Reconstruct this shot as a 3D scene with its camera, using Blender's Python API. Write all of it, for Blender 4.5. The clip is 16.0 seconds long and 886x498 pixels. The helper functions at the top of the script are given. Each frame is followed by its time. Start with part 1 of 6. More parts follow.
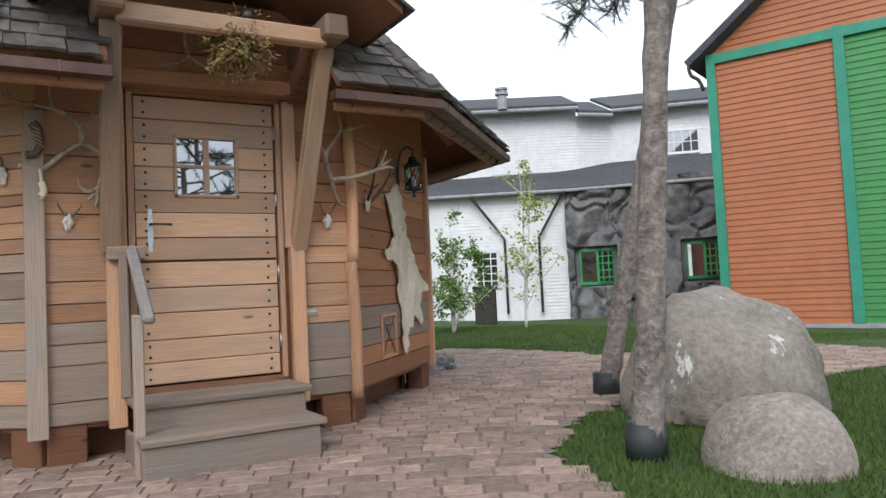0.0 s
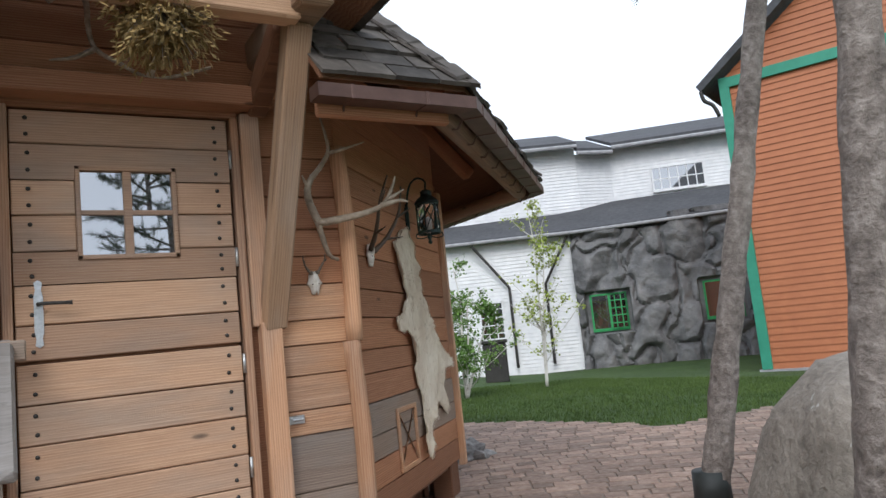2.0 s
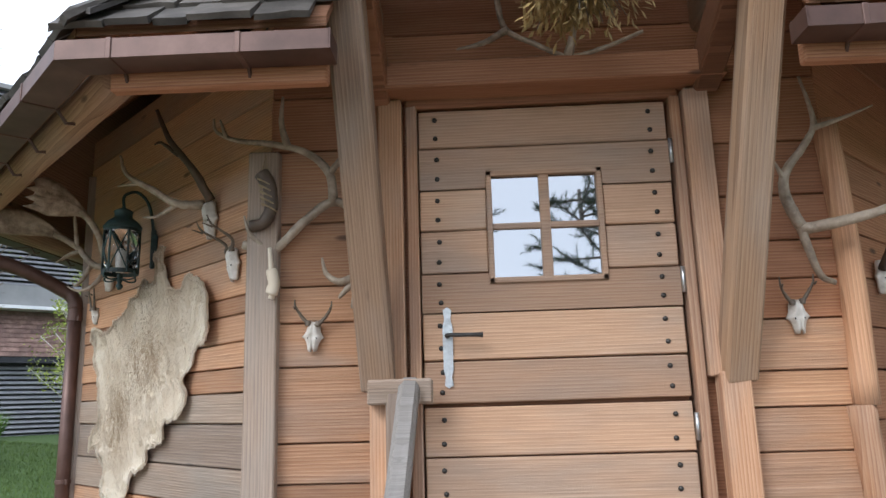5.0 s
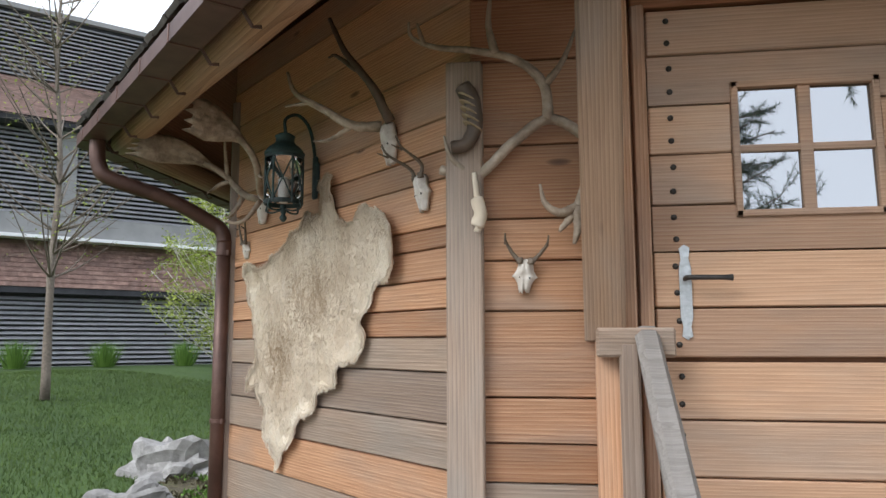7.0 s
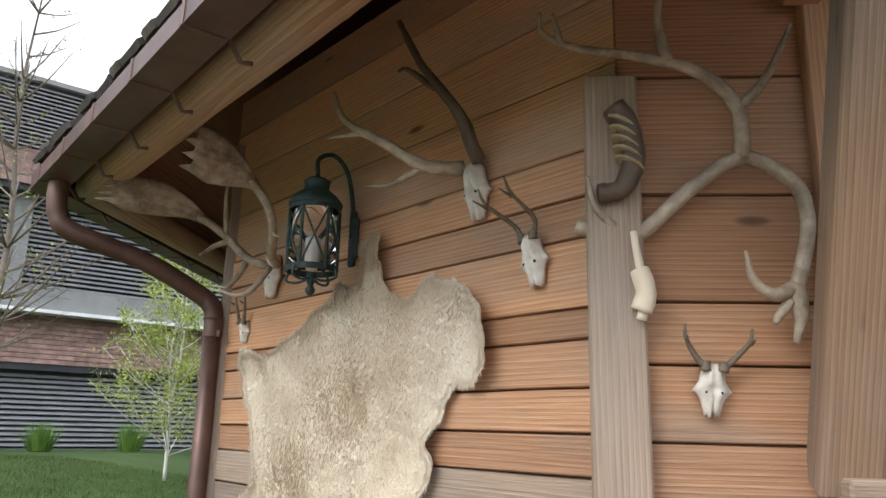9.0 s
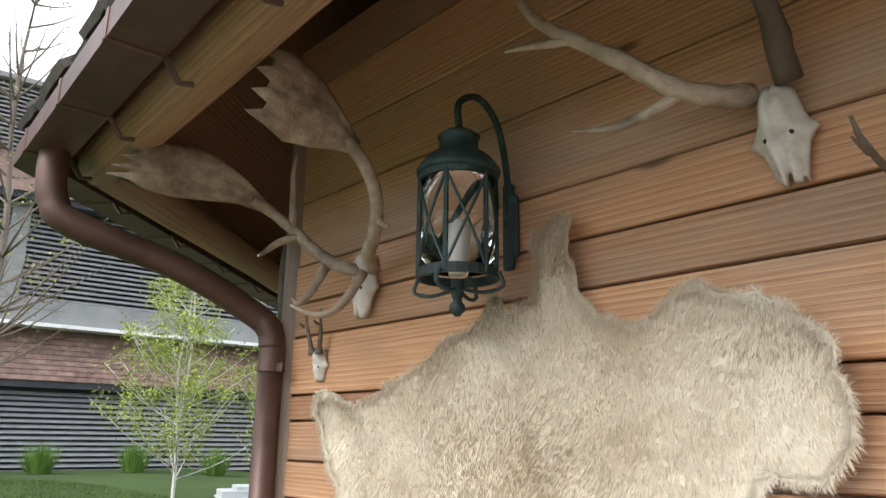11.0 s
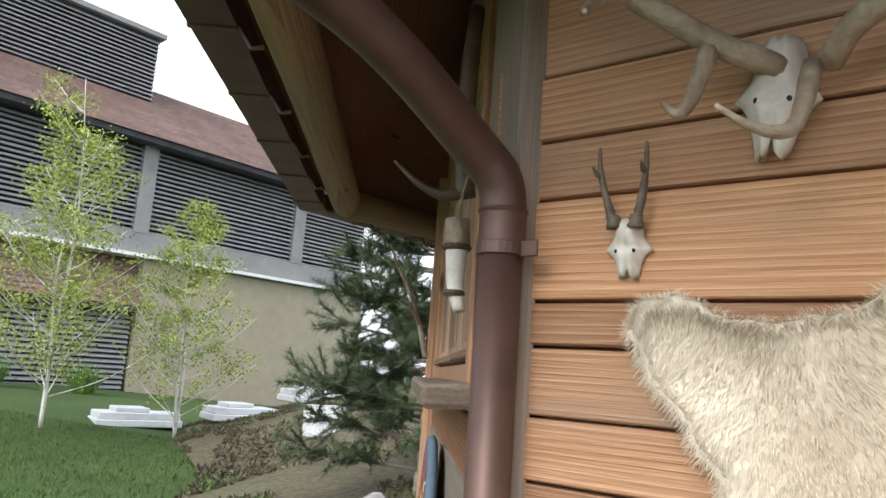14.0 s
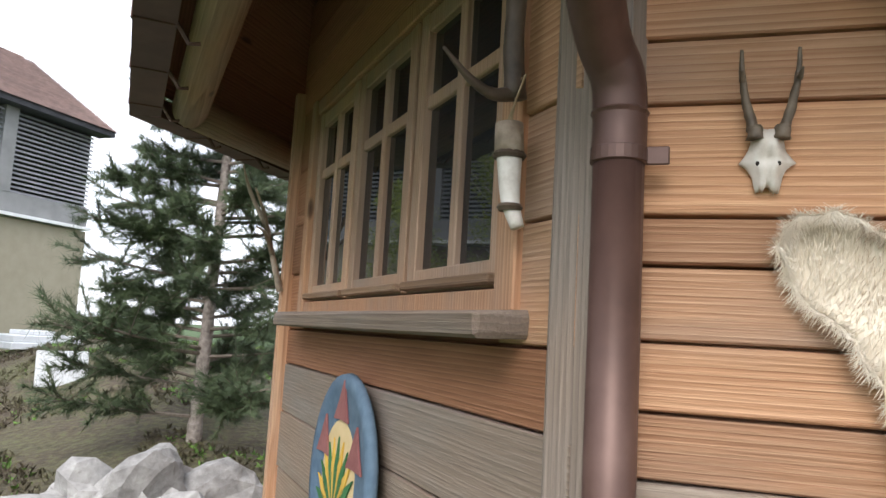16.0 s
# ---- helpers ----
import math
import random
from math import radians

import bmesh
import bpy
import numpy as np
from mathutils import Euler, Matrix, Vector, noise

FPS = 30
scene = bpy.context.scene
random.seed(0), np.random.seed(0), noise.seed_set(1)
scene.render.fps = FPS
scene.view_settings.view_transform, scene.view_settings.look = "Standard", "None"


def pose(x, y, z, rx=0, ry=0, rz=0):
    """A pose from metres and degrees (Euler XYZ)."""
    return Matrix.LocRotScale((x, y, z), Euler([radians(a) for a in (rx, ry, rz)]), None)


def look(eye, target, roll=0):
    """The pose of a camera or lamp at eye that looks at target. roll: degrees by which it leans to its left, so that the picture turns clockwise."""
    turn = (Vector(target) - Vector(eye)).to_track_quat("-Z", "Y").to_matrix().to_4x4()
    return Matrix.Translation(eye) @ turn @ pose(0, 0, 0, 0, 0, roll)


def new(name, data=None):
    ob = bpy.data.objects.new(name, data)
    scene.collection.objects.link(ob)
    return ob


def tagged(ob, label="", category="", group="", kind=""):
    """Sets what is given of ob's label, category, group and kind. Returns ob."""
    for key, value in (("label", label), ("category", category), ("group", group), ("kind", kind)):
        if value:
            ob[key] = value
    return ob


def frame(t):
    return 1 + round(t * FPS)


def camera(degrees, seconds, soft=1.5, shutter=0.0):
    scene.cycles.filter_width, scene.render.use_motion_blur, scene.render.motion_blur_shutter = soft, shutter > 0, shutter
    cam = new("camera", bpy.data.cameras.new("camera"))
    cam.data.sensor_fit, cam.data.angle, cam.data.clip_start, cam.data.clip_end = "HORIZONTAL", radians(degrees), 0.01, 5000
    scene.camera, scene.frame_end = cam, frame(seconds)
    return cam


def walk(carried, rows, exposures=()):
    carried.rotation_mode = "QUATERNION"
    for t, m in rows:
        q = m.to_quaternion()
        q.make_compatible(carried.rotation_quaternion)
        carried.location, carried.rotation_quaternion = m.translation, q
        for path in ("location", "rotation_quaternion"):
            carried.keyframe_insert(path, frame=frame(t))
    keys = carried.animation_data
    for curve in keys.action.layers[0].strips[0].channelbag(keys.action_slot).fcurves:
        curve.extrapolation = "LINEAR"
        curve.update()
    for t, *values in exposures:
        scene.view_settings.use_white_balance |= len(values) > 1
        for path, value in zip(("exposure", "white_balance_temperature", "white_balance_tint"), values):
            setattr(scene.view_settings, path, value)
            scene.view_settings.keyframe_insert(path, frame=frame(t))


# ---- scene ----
cam = camera(62.3, 16.0)
PATH = [
    (0, (-1.214, -5.489, 1.052), (-0.211, -3.762, 1.159), -2.8),
    (0.5, (-1.053, -5.045, 1.105), (-0.029, -3.331, 1.215), -4.9),
    (1, (-0.803, -4.607, 1.152), (0.235, -2.9, 1.26), -4.1),
    (1.5, (-0.69, -4.145, 1.199), (0.341, -2.438, 1.35), -3.6),
    (2, (-0.522, -3.799, 1.257), (0.501, -2.097, 1.499), -6.0),
    (2.5, (-0.335, -3.462, 1.322), (0.626, -1.739, 1.647), -6.1),
    (3, (-0.326, -3.146, 1.347), (0.509, -1.376, 1.759), -4.7),
    (3.5, (-0.344, -2.945, 1.369), (0.308, -1.115, 1.846), -4.6),
    (4, (-0.326, -2.864, 1.388), (0.074, -0.962, 1.861), -2.4),
    (4.5, (-0.314, -2.825, 1.362), (-0.154, -0.884, 1.814), -2.3),
    (5, (-0.305, -2.826, 1.355), (-0.38, -0.87, 1.763), -1.7),
    (5.2, (-0.312, -2.82, 1.354), (-0.463, -0.864, 1.74), -1.2),
    (7.3, (-0.913, -2.373, 1.399), (-1.209, -0.411, 1.651), 0.1),
    (7.5, (-0.956, -2.305, 1.403), (-1.258, -0.345, 1.667), 0.3),
    (8, (-1.141, -2.107, 1.434), (-1.391, -0.149, 1.756), 2.6),
    (8.5, (-1.29, -1.957, 1.48), (-1.456, -0.008, 1.894), 2.2),
    (9, (-1.365, -1.696, 1.517), (-1.543, 0.238, 1.995), 1.4),
    (9.2, (-1.393, -1.606, 1.542), (-1.591, 0.323, 2.032), 1.2),
    (11.3, (-1.989, -0.732, 1.696), (-2.162, 1.196, 2.198), 0.9),
    (11.5, (-2.045, -0.654, 1.694), (-2.218, 1.273, 2.2), 1.8),
    (12, (-2.276, -0.515, 1.695), (-2.329, 1.425, 2.175), 1.3),
    (12.5, (-2.41, -0.318, 1.665), (-2.437, 1.639, 2.076), 0.0),
    (13, (-2.495, -0.104, 1.695), (-2.562, 1.864, 2.049), 1.0),
    (13.5, (-2.644, 0.031, 1.676), (-2.658, 2.0, 2.028), 4.0),
    (14, (-2.834, 0.152, 1.676), (-2.667, 2.116, 2.014), 4.1),
    (14.5, (-2.934, 0.307, 1.653), (-2.646, 2.258, 1.989), 2.7),
    (15, (-3.015, 0.438, 1.664), (-2.606, 2.369, 1.985), 3.7),
    (15.5, (-3.158, 0.489, 1.627), (-2.457, 2.334, 1.945), 4.0),
    (16, (-3.33, 0.511, 1.612), (-2.456, 2.295, 1.844), 3.3),
]
walk(cam, [(t, look(eye, target, roll)) for t, eye, target, roll in PATH], [(0, 0.47, 6150, 10), (2.5, 0.42, 6050, 10), (3.5, 0.58, 6000, 10), (4.5, 0.95, 5900, 10), (7.3, 0.85, 6250, 10), (9.2, 1.08, 6350, 10), (12, 1.25, 6450, 10), (13.5, 1.17, 6400, 10), (16, 1.15, 6400, 12)])
# ---------- world and light ----------
world = bpy.data.worlds.new("overcast_sky")
scene.world = world
world.use_nodes = True
wn = world.node_tree
sky = wn.nodes.new("ShaderNodeTexSky")
sky.sky_type, sky.sun_disc = "NISHITA", False
sky.sun_elevation, sky.sun_rotation = radians(38), radians(219)
mixc = wn.nodes.new("ShaderNodeMix")
mixc.data_type = "RGBA"
mixc.inputs[0].default_value = 0.8
mixc.inputs[7].default_value = (10.5, 11.0, 11.8, 1)
wn.links.new(sky.outputs[0], mixc.inputs[6])
wn.links.new(mixc.outputs[2], wn.nodes["Background"].inputs[0])
wn.nodes["Background"].inputs[1].default_value = 0.1
sun_data = bpy.data.lights.new("sun", "SUN")
sun_data.energy, sun_data.angle, sun_data.color = 1.5, radians(30), (1.0, 0.96, 0.9)
sun = new("sun", sun_data)
sun.matrix_world = look((-9, -11, 11), (0, 0, 0))

# ---------- materials ----------
def mat_base(name):
    m = bpy.data.materials.new(name)
    m.use_nodes = True
    nt = m.node_tree
    return m, nt, nt.nodes, nt.links, nt.nodes["Principled BSDF"]


def coords(nt, scale, random_shift=True, kind="Object"):
    n, l = nt.nodes, nt.links
    tc = n.new("ShaderNodeTexCoord")
    mp = n.new("ShaderNodeMapping")
    mp.inputs["Scale"].default_value = scale
    l.new(tc.outputs[kind], mp.inputs["Vector"])
    if random_shift:
        oi = n.new("ShaderNodeObjectInfo")
        mu = n.new("ShaderNodeVectorMath")
        mu.operation = "SCALE"
        mu.inputs[0].default_value = (37.0, 23.0, 51.0)
        l.new(oi.outputs["Random"], mu.inputs["Scale"])
        l.new(mu.outputs[0], mp.inputs["Location"])
    return mp.outputs[0]


def noise_tex(nt, vec, scale, detail=4, rough=0.55, dist=0.0):
    t = nt.nodes.new("ShaderNodeTexNoise")
    t.inputs["Scale"].default_value, t.inputs["Detail"].default_value = scale, detail
    t.inputs["Roughness"].default_value, t.inputs["Distortion"].default_value = rough, dist
    nt.links.new(vec, t.inputs["Vector"])
    return t.outputs["Fac"]


def ramp(nt, fac, stops):
    r = nt.nodes.new("ShaderNodeValToRGB")
    e = r.color_ramp.elements
    while len(e) < len(stops):
        e.new(0.5)
    for el, (p, c) in zip(e, stops):
        el.position, el.color = p, (*c, 1)
    nt.links.new(fac, r.inputs[0])
    return r.outputs[0]


def blend(nt, fac, a, b, mode="MIX"):
    m = nt.nodes.new("ShaderNodeMix")
    m.data_type, m.blend_type = "RGBA", mode
    for sock, v in ((m.inputs[0], fac), (m.inputs[6], a), (m.inputs[7], b)):
        if isinstance(v, (int, float)):
            sock.default_value = v
        elif isinstance(v, tuple):
            sock.default_value = (*v, 1)
        else:
            nt.links.new(v, sock)
    return m.outputs[2]


def bump(nt, bsdf, height, strength, distance):
    b = nt.nodes.new("ShaderNodeBump")
    b.inputs["Strength"].default_value, b.inputs["Distance"].default_value = strength, distance
    nt.links.new(height, b.inputs["Height"])
    nt.links.new(b.outputs[0], bsdf.inputs["Normal"])


def wood(name, dark, mid, light, grey=0.0, rough=0.75, grain=1.0):
    """Sawn softwood: long grain along local x, growth-ring waves, knots, weathered patches."""
    m, nt, n, l, b = mat_base(name)
    fine = noise_tex(nt, coords(nt, (1.5, 52, 52)), 3.0, 6, 0.62)
    v = coords(nt, (0.55, 13.0, 13.0))
    wave = n.new("ShaderNodeTexWave")
    wave.bands_direction, wave.wave_profile = "Z", "SAW"
    wave.inputs["Scale"].default_value, wave.inputs["Distortion"].default_value = 1.9, 9.0
    wave.inputs["Detail"].default_value, wave.inputs["Detail Scale"].default_value = 2.0, 0.45
    l.new(v, wave.inputs["Vector"])
    col = ramp(nt, wave.outputs["Fac"], [(0.0, light), (0.45, mid), (0.8, tuple(0.6 * p + 0.4 * q for p, q in zip(mid, dark))), (0.93, dark), (1.0, light)])
    col = blend(nt, 0.42, col, ramp(nt, fine, [(0.3, dark), (0.52, mid), (0.72, light)]))
    knot = n.new("ShaderNodeTexVoronoi")
    knot.inputs["Scale"].default_value = 1.0
    l.new(coords(nt, (1.7, 5.5, 5.5)), knot.inputs["Vector"])
    kf = ramp(nt, knot.outputs["Distance"], [(0.0, (1, 1, 1)), (0.05, (0.7, 0.7, 0.7)), (0.085, (0, 0, 0))])
    col = blend(nt, kf, col, tuple(0.3 * c for c in dark))
    patch = noise_tex(nt, coords(nt, (0.9, 3, 3)), 1.6, 3)
    pf = ramp(nt, patch, [(0.42, (0, 0, 0)), (0.7, (1, 1, 1))])
    gl = blend(nt, fine, (0.16, 0.145, 0.13), (0.36, 0.335, 0.30))
    k = n.new("ShaderNodeMath")
    k.operation = "MULTIPLY_ADD"
    l.new(pf, k.inputs[0])
    k.inputs[1].default_value, k.inputs[2].default_value = 0.45, grey
    k.use_clamp = True
    col = blend(nt, k.outputs[0], col, gl) if grey > 0 else col
    oi = n.new("ShaderNodeObjectInfo")
    tone = ramp(nt, oi.outputs["Random"], [(0.0, (0.70, 0.66, 0.63)), (0.35, (0.92, 0.93, 0.95)), (0.65, (1.03, 1.0, 0.96)), (1.0, (1.16, 1.14, 1.10))])
    col = blend(nt, 1.0, col, tone, "MULTIPLY")
    l.new(col, b.inputs["Base Color"])
    b.inputs["Roughness"].default_value = rough
    h = n.new("ShaderNodeMath")
    h.operation = "ADD"
    l.new(fine, h.inputs[0])
    l.new(wave.outputs["Fac"], h.inputs[1])
    bump(nt, b, h.outputs[0], 0.8 * grain, 0.005)
    return m


def speckled(name, stops, scale=12.0, rough=0.85, metal=0.0, bump_s=0.4, bump_d=0.01, big=1.5, big_mix=0.35, random_shift=True, tone=0.0):
    m, nt, n, l, b = mat_base(name)
    v = coords(nt, (1, 1, 1), random_shift)
    f = noise_tex(nt, v, scale, 6, 0.62)
    g = noise_tex(nt, v, big, 3)
    col = ramp(nt, f, stops)
    lo, hi = stops[0][1], stops[-1][1]
    col = blend(nt, big_mix, col, ramp(nt, g, [(0.35, lo), (0.65, hi)]))
    if tone:
        oi = n.new("ShaderNodeObjectInfo")
        geo = n.new("ShaderNodeNewGeometry")
        ad = n.new("ShaderNodeMath")
        ad.operation = "ADD"
        l.new(oi.outputs["Random"], ad.inputs[0])
        l.new(geo.outputs["Random Per Island"], ad.inputs[1])
        fr = n.new("ShaderNodeMath")
        fr.operation = "FRACT"
        l.new(ad.outputs[0], fr.inputs[0])
        col = blend(nt, 1.0, col, ramp(nt, fr.outputs[0], [(0, (1 - tone,) * 3), (1, (1 + tone, 1 + tone * 0.9, 1 + tone * 0.8))]), "MULTIPLY")
    l.new(col, b.inputs["Base Color"])
    b.inputs["Roughness"].default_value, b.inputs["Metallic"].default_value = rough, metal
    bump(nt, b, f, bump_s, bump_d)
    return m


W_WARM = wood("warm_larch_board", (0.29, 0.126, 0.056), (0.52, 0.28, 0.15), (0.66, 0.415, 0.25), 0.05)
W_RED = wood("reddish_larch_board", (0.21, 0.085, 0.04), (0.41, 0.19, 0.097), (0.54, 0.285, 0.163), 0.0)
W_GREY = wood("weathered_grey_board", (0.17, 0.11, 0.075), (0.32, 0.22, 0.155), (0.47, 0.35, 0.26), 0.28)
W_DOOR = wood("pale_door_board", (0.33, 0.19, 0.11), (0.52, 0.32, 0.20), (0.62, 0.42, 0.28), 0.05, grain=0.6)
W_BEAM = wood("old_oak_beam", (0.16, 0.09, 0.05), (0.30, 0.183, 0.105), (0.42, 0.275, 0.17), 0.05)
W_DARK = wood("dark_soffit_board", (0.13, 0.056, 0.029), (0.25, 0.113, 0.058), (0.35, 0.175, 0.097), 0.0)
W_SILVER = wood("silver_handrail_wood", (0.16, 0.14, 0.125), (0.30, 0.27, 0.245), (0.42, 0.39, 0.36), 0.5)
SHINGLE = speckled("slate_brown_wood_shingle", [(0.3, (0.036, 0.031, 0.028)), (0.5, (0.078, 0.068, 0.060)), (0.7, (0.145, 0.13, 0.115))], 9, 0.85, bump_d=0.006, tone=0.3)
COPPER = speckled("brown_copper", [(0.3, (0.060, 0.032, 0.025)), (0.5, (0.100, 0.054, 0.042)), (0.7, (0.155, 0.09, 0.072))], 7, 0.48, 0.35, 0.12, 0.002)
VERDI = speckled("verdigris_iron", [(0.35, (0.013, 0.017, 0.017)), (0.55, (0.027, 0.038, 0.038)), (0.72, (0.05, 0.125, 0.115))], 25, 0.6, 0.4, 0.3, 0.002)
IRON = speckled("dark_iron", [(0.3, (0.03, 0.028, 0.026)), (0.7, (0.09, 0.085, 0.08))], 40, 0.5, 0.8, 0.2, 0.001)
STEEL = speckled("hammered_steel", [(0.3, (0.35, 0.36, 0.36)), (0.7, (0.62, 0.63, 0.63))], 60, 0.35, 0.9, 0.8, 0.004)
ANTLER = speckled("antler_bone", [(0.3, (0.11, 0.078, 0.052)), (0.5, (0.29, 0.22, 0.155)), (0.7, (0.52, 0.44, 0.34))], 26, 0.6, 0, 0.9, 0.010, 6.0, 0.45)
ROEHORN = speckled("roe_horn", [(0.3, (0.06, 0.045, 0.032)), (0.7, (0.22, 0.17, 0.12))], 30, 0.6, 0, 0.7, 0.005)
DARKHORN = speckled("dark_horn", [(0.3, (0.032, 0.022, 0.016)), (0.7, (0.13, 0.092, 0.062))], 22, 0.55, 0, 0.6, 0.005)
SKULL = speckled("bleached_skull", [(0.3, (0.36, 0.31, 0.25)), (0.5, (0.62, 0.58, 0.51)), (0.7, (0.78, 0.75, 0.70))], 24, 0.6, 0, 0.4, 0.004)
HOLE_SHADE = speckled("dark_cavity", [(0.3, (0.01, 0.008, 0.006)), (0.7, (0.03, 0.024, 0.02))], 20)
HIDE = speckled("cream_hide", [(0.30, (0.45, 0.35, 0.245)), (0.46, (0.65, 0.56, 0.42)), (0.62, (0.78, 0.72, 0.60))], 3.2, 0.95, 0, 0.3, 0.01, 2.4, 0.6, False)
FURW = speckled("pale_fur", [(0.3, (0.53, 0.43, 0.31)), (0.48, (0.72, 0.64, 0.51)), (0.66, (0.84, 0.79, 0.69))], 3.6, 0.9, 0, 0.0, 0.001, 2.2, 0.6, False, 0.06)
FURB = speckled("brown_fur", [(0.3, (0.33, 0.25, 0.165)), (0.5, (0.44, 0.345, 0.24)), (0.7, (0.55, 0.45, 0.33))], 6, 0.9, 0, 0.0, 0.001, 2.2, 0.5, False, 0.05)
BARK = speckled("pine_bark", [(0.32, (0.085, 0.068, 0.058)), (0.5, (0.235, 0.198, 0.172)), (0.68, (0.42, 0.37, 0.33))], 20, 0.95, 0, 1.0, 0.03)
TWIG = speckled("twig_bark", [(0.3, (0.09, 0.07, 0.055)), (0.7, (0.24, 0.2, 0.16))], 30)
BIRCH = speckled("birch_bark", [(0.3, (0.2, 0.17, 0.14)), (0.42, (0.6, 0.57, 0.52)), (0.7, (0.78, 0.75, 0.7))], 9, 0.8)
RUBBER = speckled("black_guard_sleeve", [(0.3, (0.015, 0.018, 0.017)), (0.7, (0.045, 0.052, 0.05))], 8, 0.6)
ROCK = speckled("granite_boulder", [(0.3, (0.115, 0.097, 0.078)), (0.5, (0.24, 0.205, 0.165)), (0.7, (0.37, 0.325, 0.275))], 18, 0.9, 0, 0.9, 0.03, 1.3, 0.45)
ROCKP = speckled("pinkish_boulder", [(0.28, (0.19, 0.15, 0.12)), (0.5, (0.33, 0.275, 0.235)), (0.66, (0.50, 0.44, 0.39))], 30, 0.9, 0, 0.9, 0.03, 1.3, 0.4)
ROCKG = speckled("broken_grey_rock", [(0.28, (0.12, 0.115, 0.11)), (0.5, (0.27, 0.26, 0.25)), (0.72, (0.46, 0.45, 0.43))], 9, 0.9, 0, 0.9, 0.03)
def splashed(m):
    """Adds scattered white splashes to a rock material."""
    nt = m.node_tree
    b = nt.nodes["Principled BSDF"]
    col = b.inputs["Base Color"].links[0].from_socket
    f = noise_tex(nt, coords(nt, (1.0, 1.0, 0.6), False), 3.1, 5, 0.7)
    mask = ramp(nt, f, [(0.63, (0, 0, 0)), (0.67, (1, 1, 1))])
    nt.links.new(blend(nt, mask, col, (0.62, 0.61, 0.57)), b.inputs["Base Color"])


splashed(ROCK)
LIMEW = speckled("white_splash", [(0.3, (0.55, 0.54, 0.5)), (0.7, (0.75, 0.74, 0.7))], 20)
CLIFF = speckled("grey_art_rock", [(0.28, (0.075, 0.075, 0.078)), (0.5, (0.16, 0.16, 0.162)), (0.72, (0.28, 0.275, 0.27))], 2.2, 0.95, 0, 0.9, 0.15, 0.6, 0.4)
PAVER = speckled("clay_paver", [(0.3, (0.155, 0.10, 0.075)), (0.5, (0.265, 0.185, 0.145)), (0.7, (0.37, 0.285, 0.23))], 16, 0.9, 0, 0.4, 0.006, 3.0, 0.3, True, 0.28)
JOINT = speckled("paver_joint_sand", [(0.3, (0.13, 0.10, 0.08)), (0.7, (0.24, 0.195, 0.16))], 30)
GRASS = speckled("lawn", [(0.3, (0.016, 0.036, 0.006)), (0.5, (0.034, 0.072, 0.011)), (0.7, (0.062, 0.108, 0.019))], 40, 0.95, 0, 0.6, 0.03, 0.8, 0.35, False)
BLADE = speckled("grass_blade", [(0.3, (0.035, 0.072, 0.010)), (0.7, (0.085, 0.135, 0.022))], 6, 0.8, 0, 0, 0.001, 0.9, 0.4, False, 0.25)
MULCH = speckled("mulch_bed", [(0.3, (0.035, 0.025, 0.017)), (0.5, (0.10, 0.073, 0.048)), (0.62, (0.14, 0.125, 0.058)), (0.75, (0.08, 0.115, 0.035))], 14, 0.95, 0, 0.9, 0.05, 1.0, 0.3, False)
WHITE = speckled("white_lap_siding", [(0.3, (0.62, 0.63, 0.64)), (0.7, (0.80, 0.80, 0.80))], 3, 0.6, 0, 0.1, 0.003, 0.5, 0.3, False)
ROOFD = speckled("dark_felt_roof", [(0.3, (0.035, 0.036, 0.04)), (0.7, (0.085, 0.086, 0.092))], 6, 0.9, 0, 0.3, 0.01, 0.7, 0.3, False)
ORANGE = speckled("orange_siding_paint", [(0.3, (0.33, 0.105, 0.038)), (0.7, (0.42, 0.145, 0.055))], 4, 0.55, 0, 0.1, 0.002, 0.6, 0.4, False)
GREENP = speckled("green_siding_paint", [(0.3, (0.035, 0.19, 0.045)), (0.7, (0.055, 0.25, 0.07))], 4, 0.55, 0, 0.1, 0.002, 0.6, 0.4, False)
TEAL = speckled("teal_trim_paint", [(0.3, (0.025, 0.21, 0.13)), (0.7, (0.045, 0.29, 0.19))], 4, 0.55, 0, 0.1, 0.002, 0.6, 0.4, False)
GREENW = speckled("green_window_paint", [(0.3, (0.02, 0.22, 0.06)), (0.7, (0.035, 0.32, 0.10))], 8, 0.5)
CONC = speckled("grey_plinth", [(0.3, (0.24, 0.24, 0.25)), (0.7, (0.40, 0.40, 0.41))], 6)
BEIGE = speckled("beige_render", [(0.3, (0.29, 0.255, 0.185)), (0.7, (0.36, 0.32, 0.24))], 3, 0.9, 0, 0.2, 0.005, 0.4, 0.3, False)
LOUVER = speckled("grey_louver_metal", [(0.3, (0.25, 0.255, 0.27)), (0.7, (0.36, 0.365, 0.38))], 3, 0.55, 0.3, 0.05, 0.002)
GREYB = speckled("grey_panel_band", [(0.3, (0.20, 0.20, 0.20)), (0.7, (0.28, 0.28, 0.275))], 2)
# near-black: shade between the louvres put into colour; also the dark gutters
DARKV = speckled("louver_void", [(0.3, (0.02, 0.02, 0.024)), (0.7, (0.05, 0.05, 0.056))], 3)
RSHING = speckled("red_brown_roof_shingle", [(0.3, (0.115, 0.068, 0.055)), (0.5, (0.19, 0.118, 0.098)), (0.7, (0.27, 0.18, 0.15))], 7, 0.9, 0, 0.5, 0.02, 1.0, 0.25, False, 0.22)
LEAFY = speckled("spring_birch_leaf", [(0.3, (0.19, 0.25, 0.03)), (0.7, (0.36, 0.43, 0.08))], 3, 0.7, 0, 0, 0.001, 1, 0.3, False, 0.3)
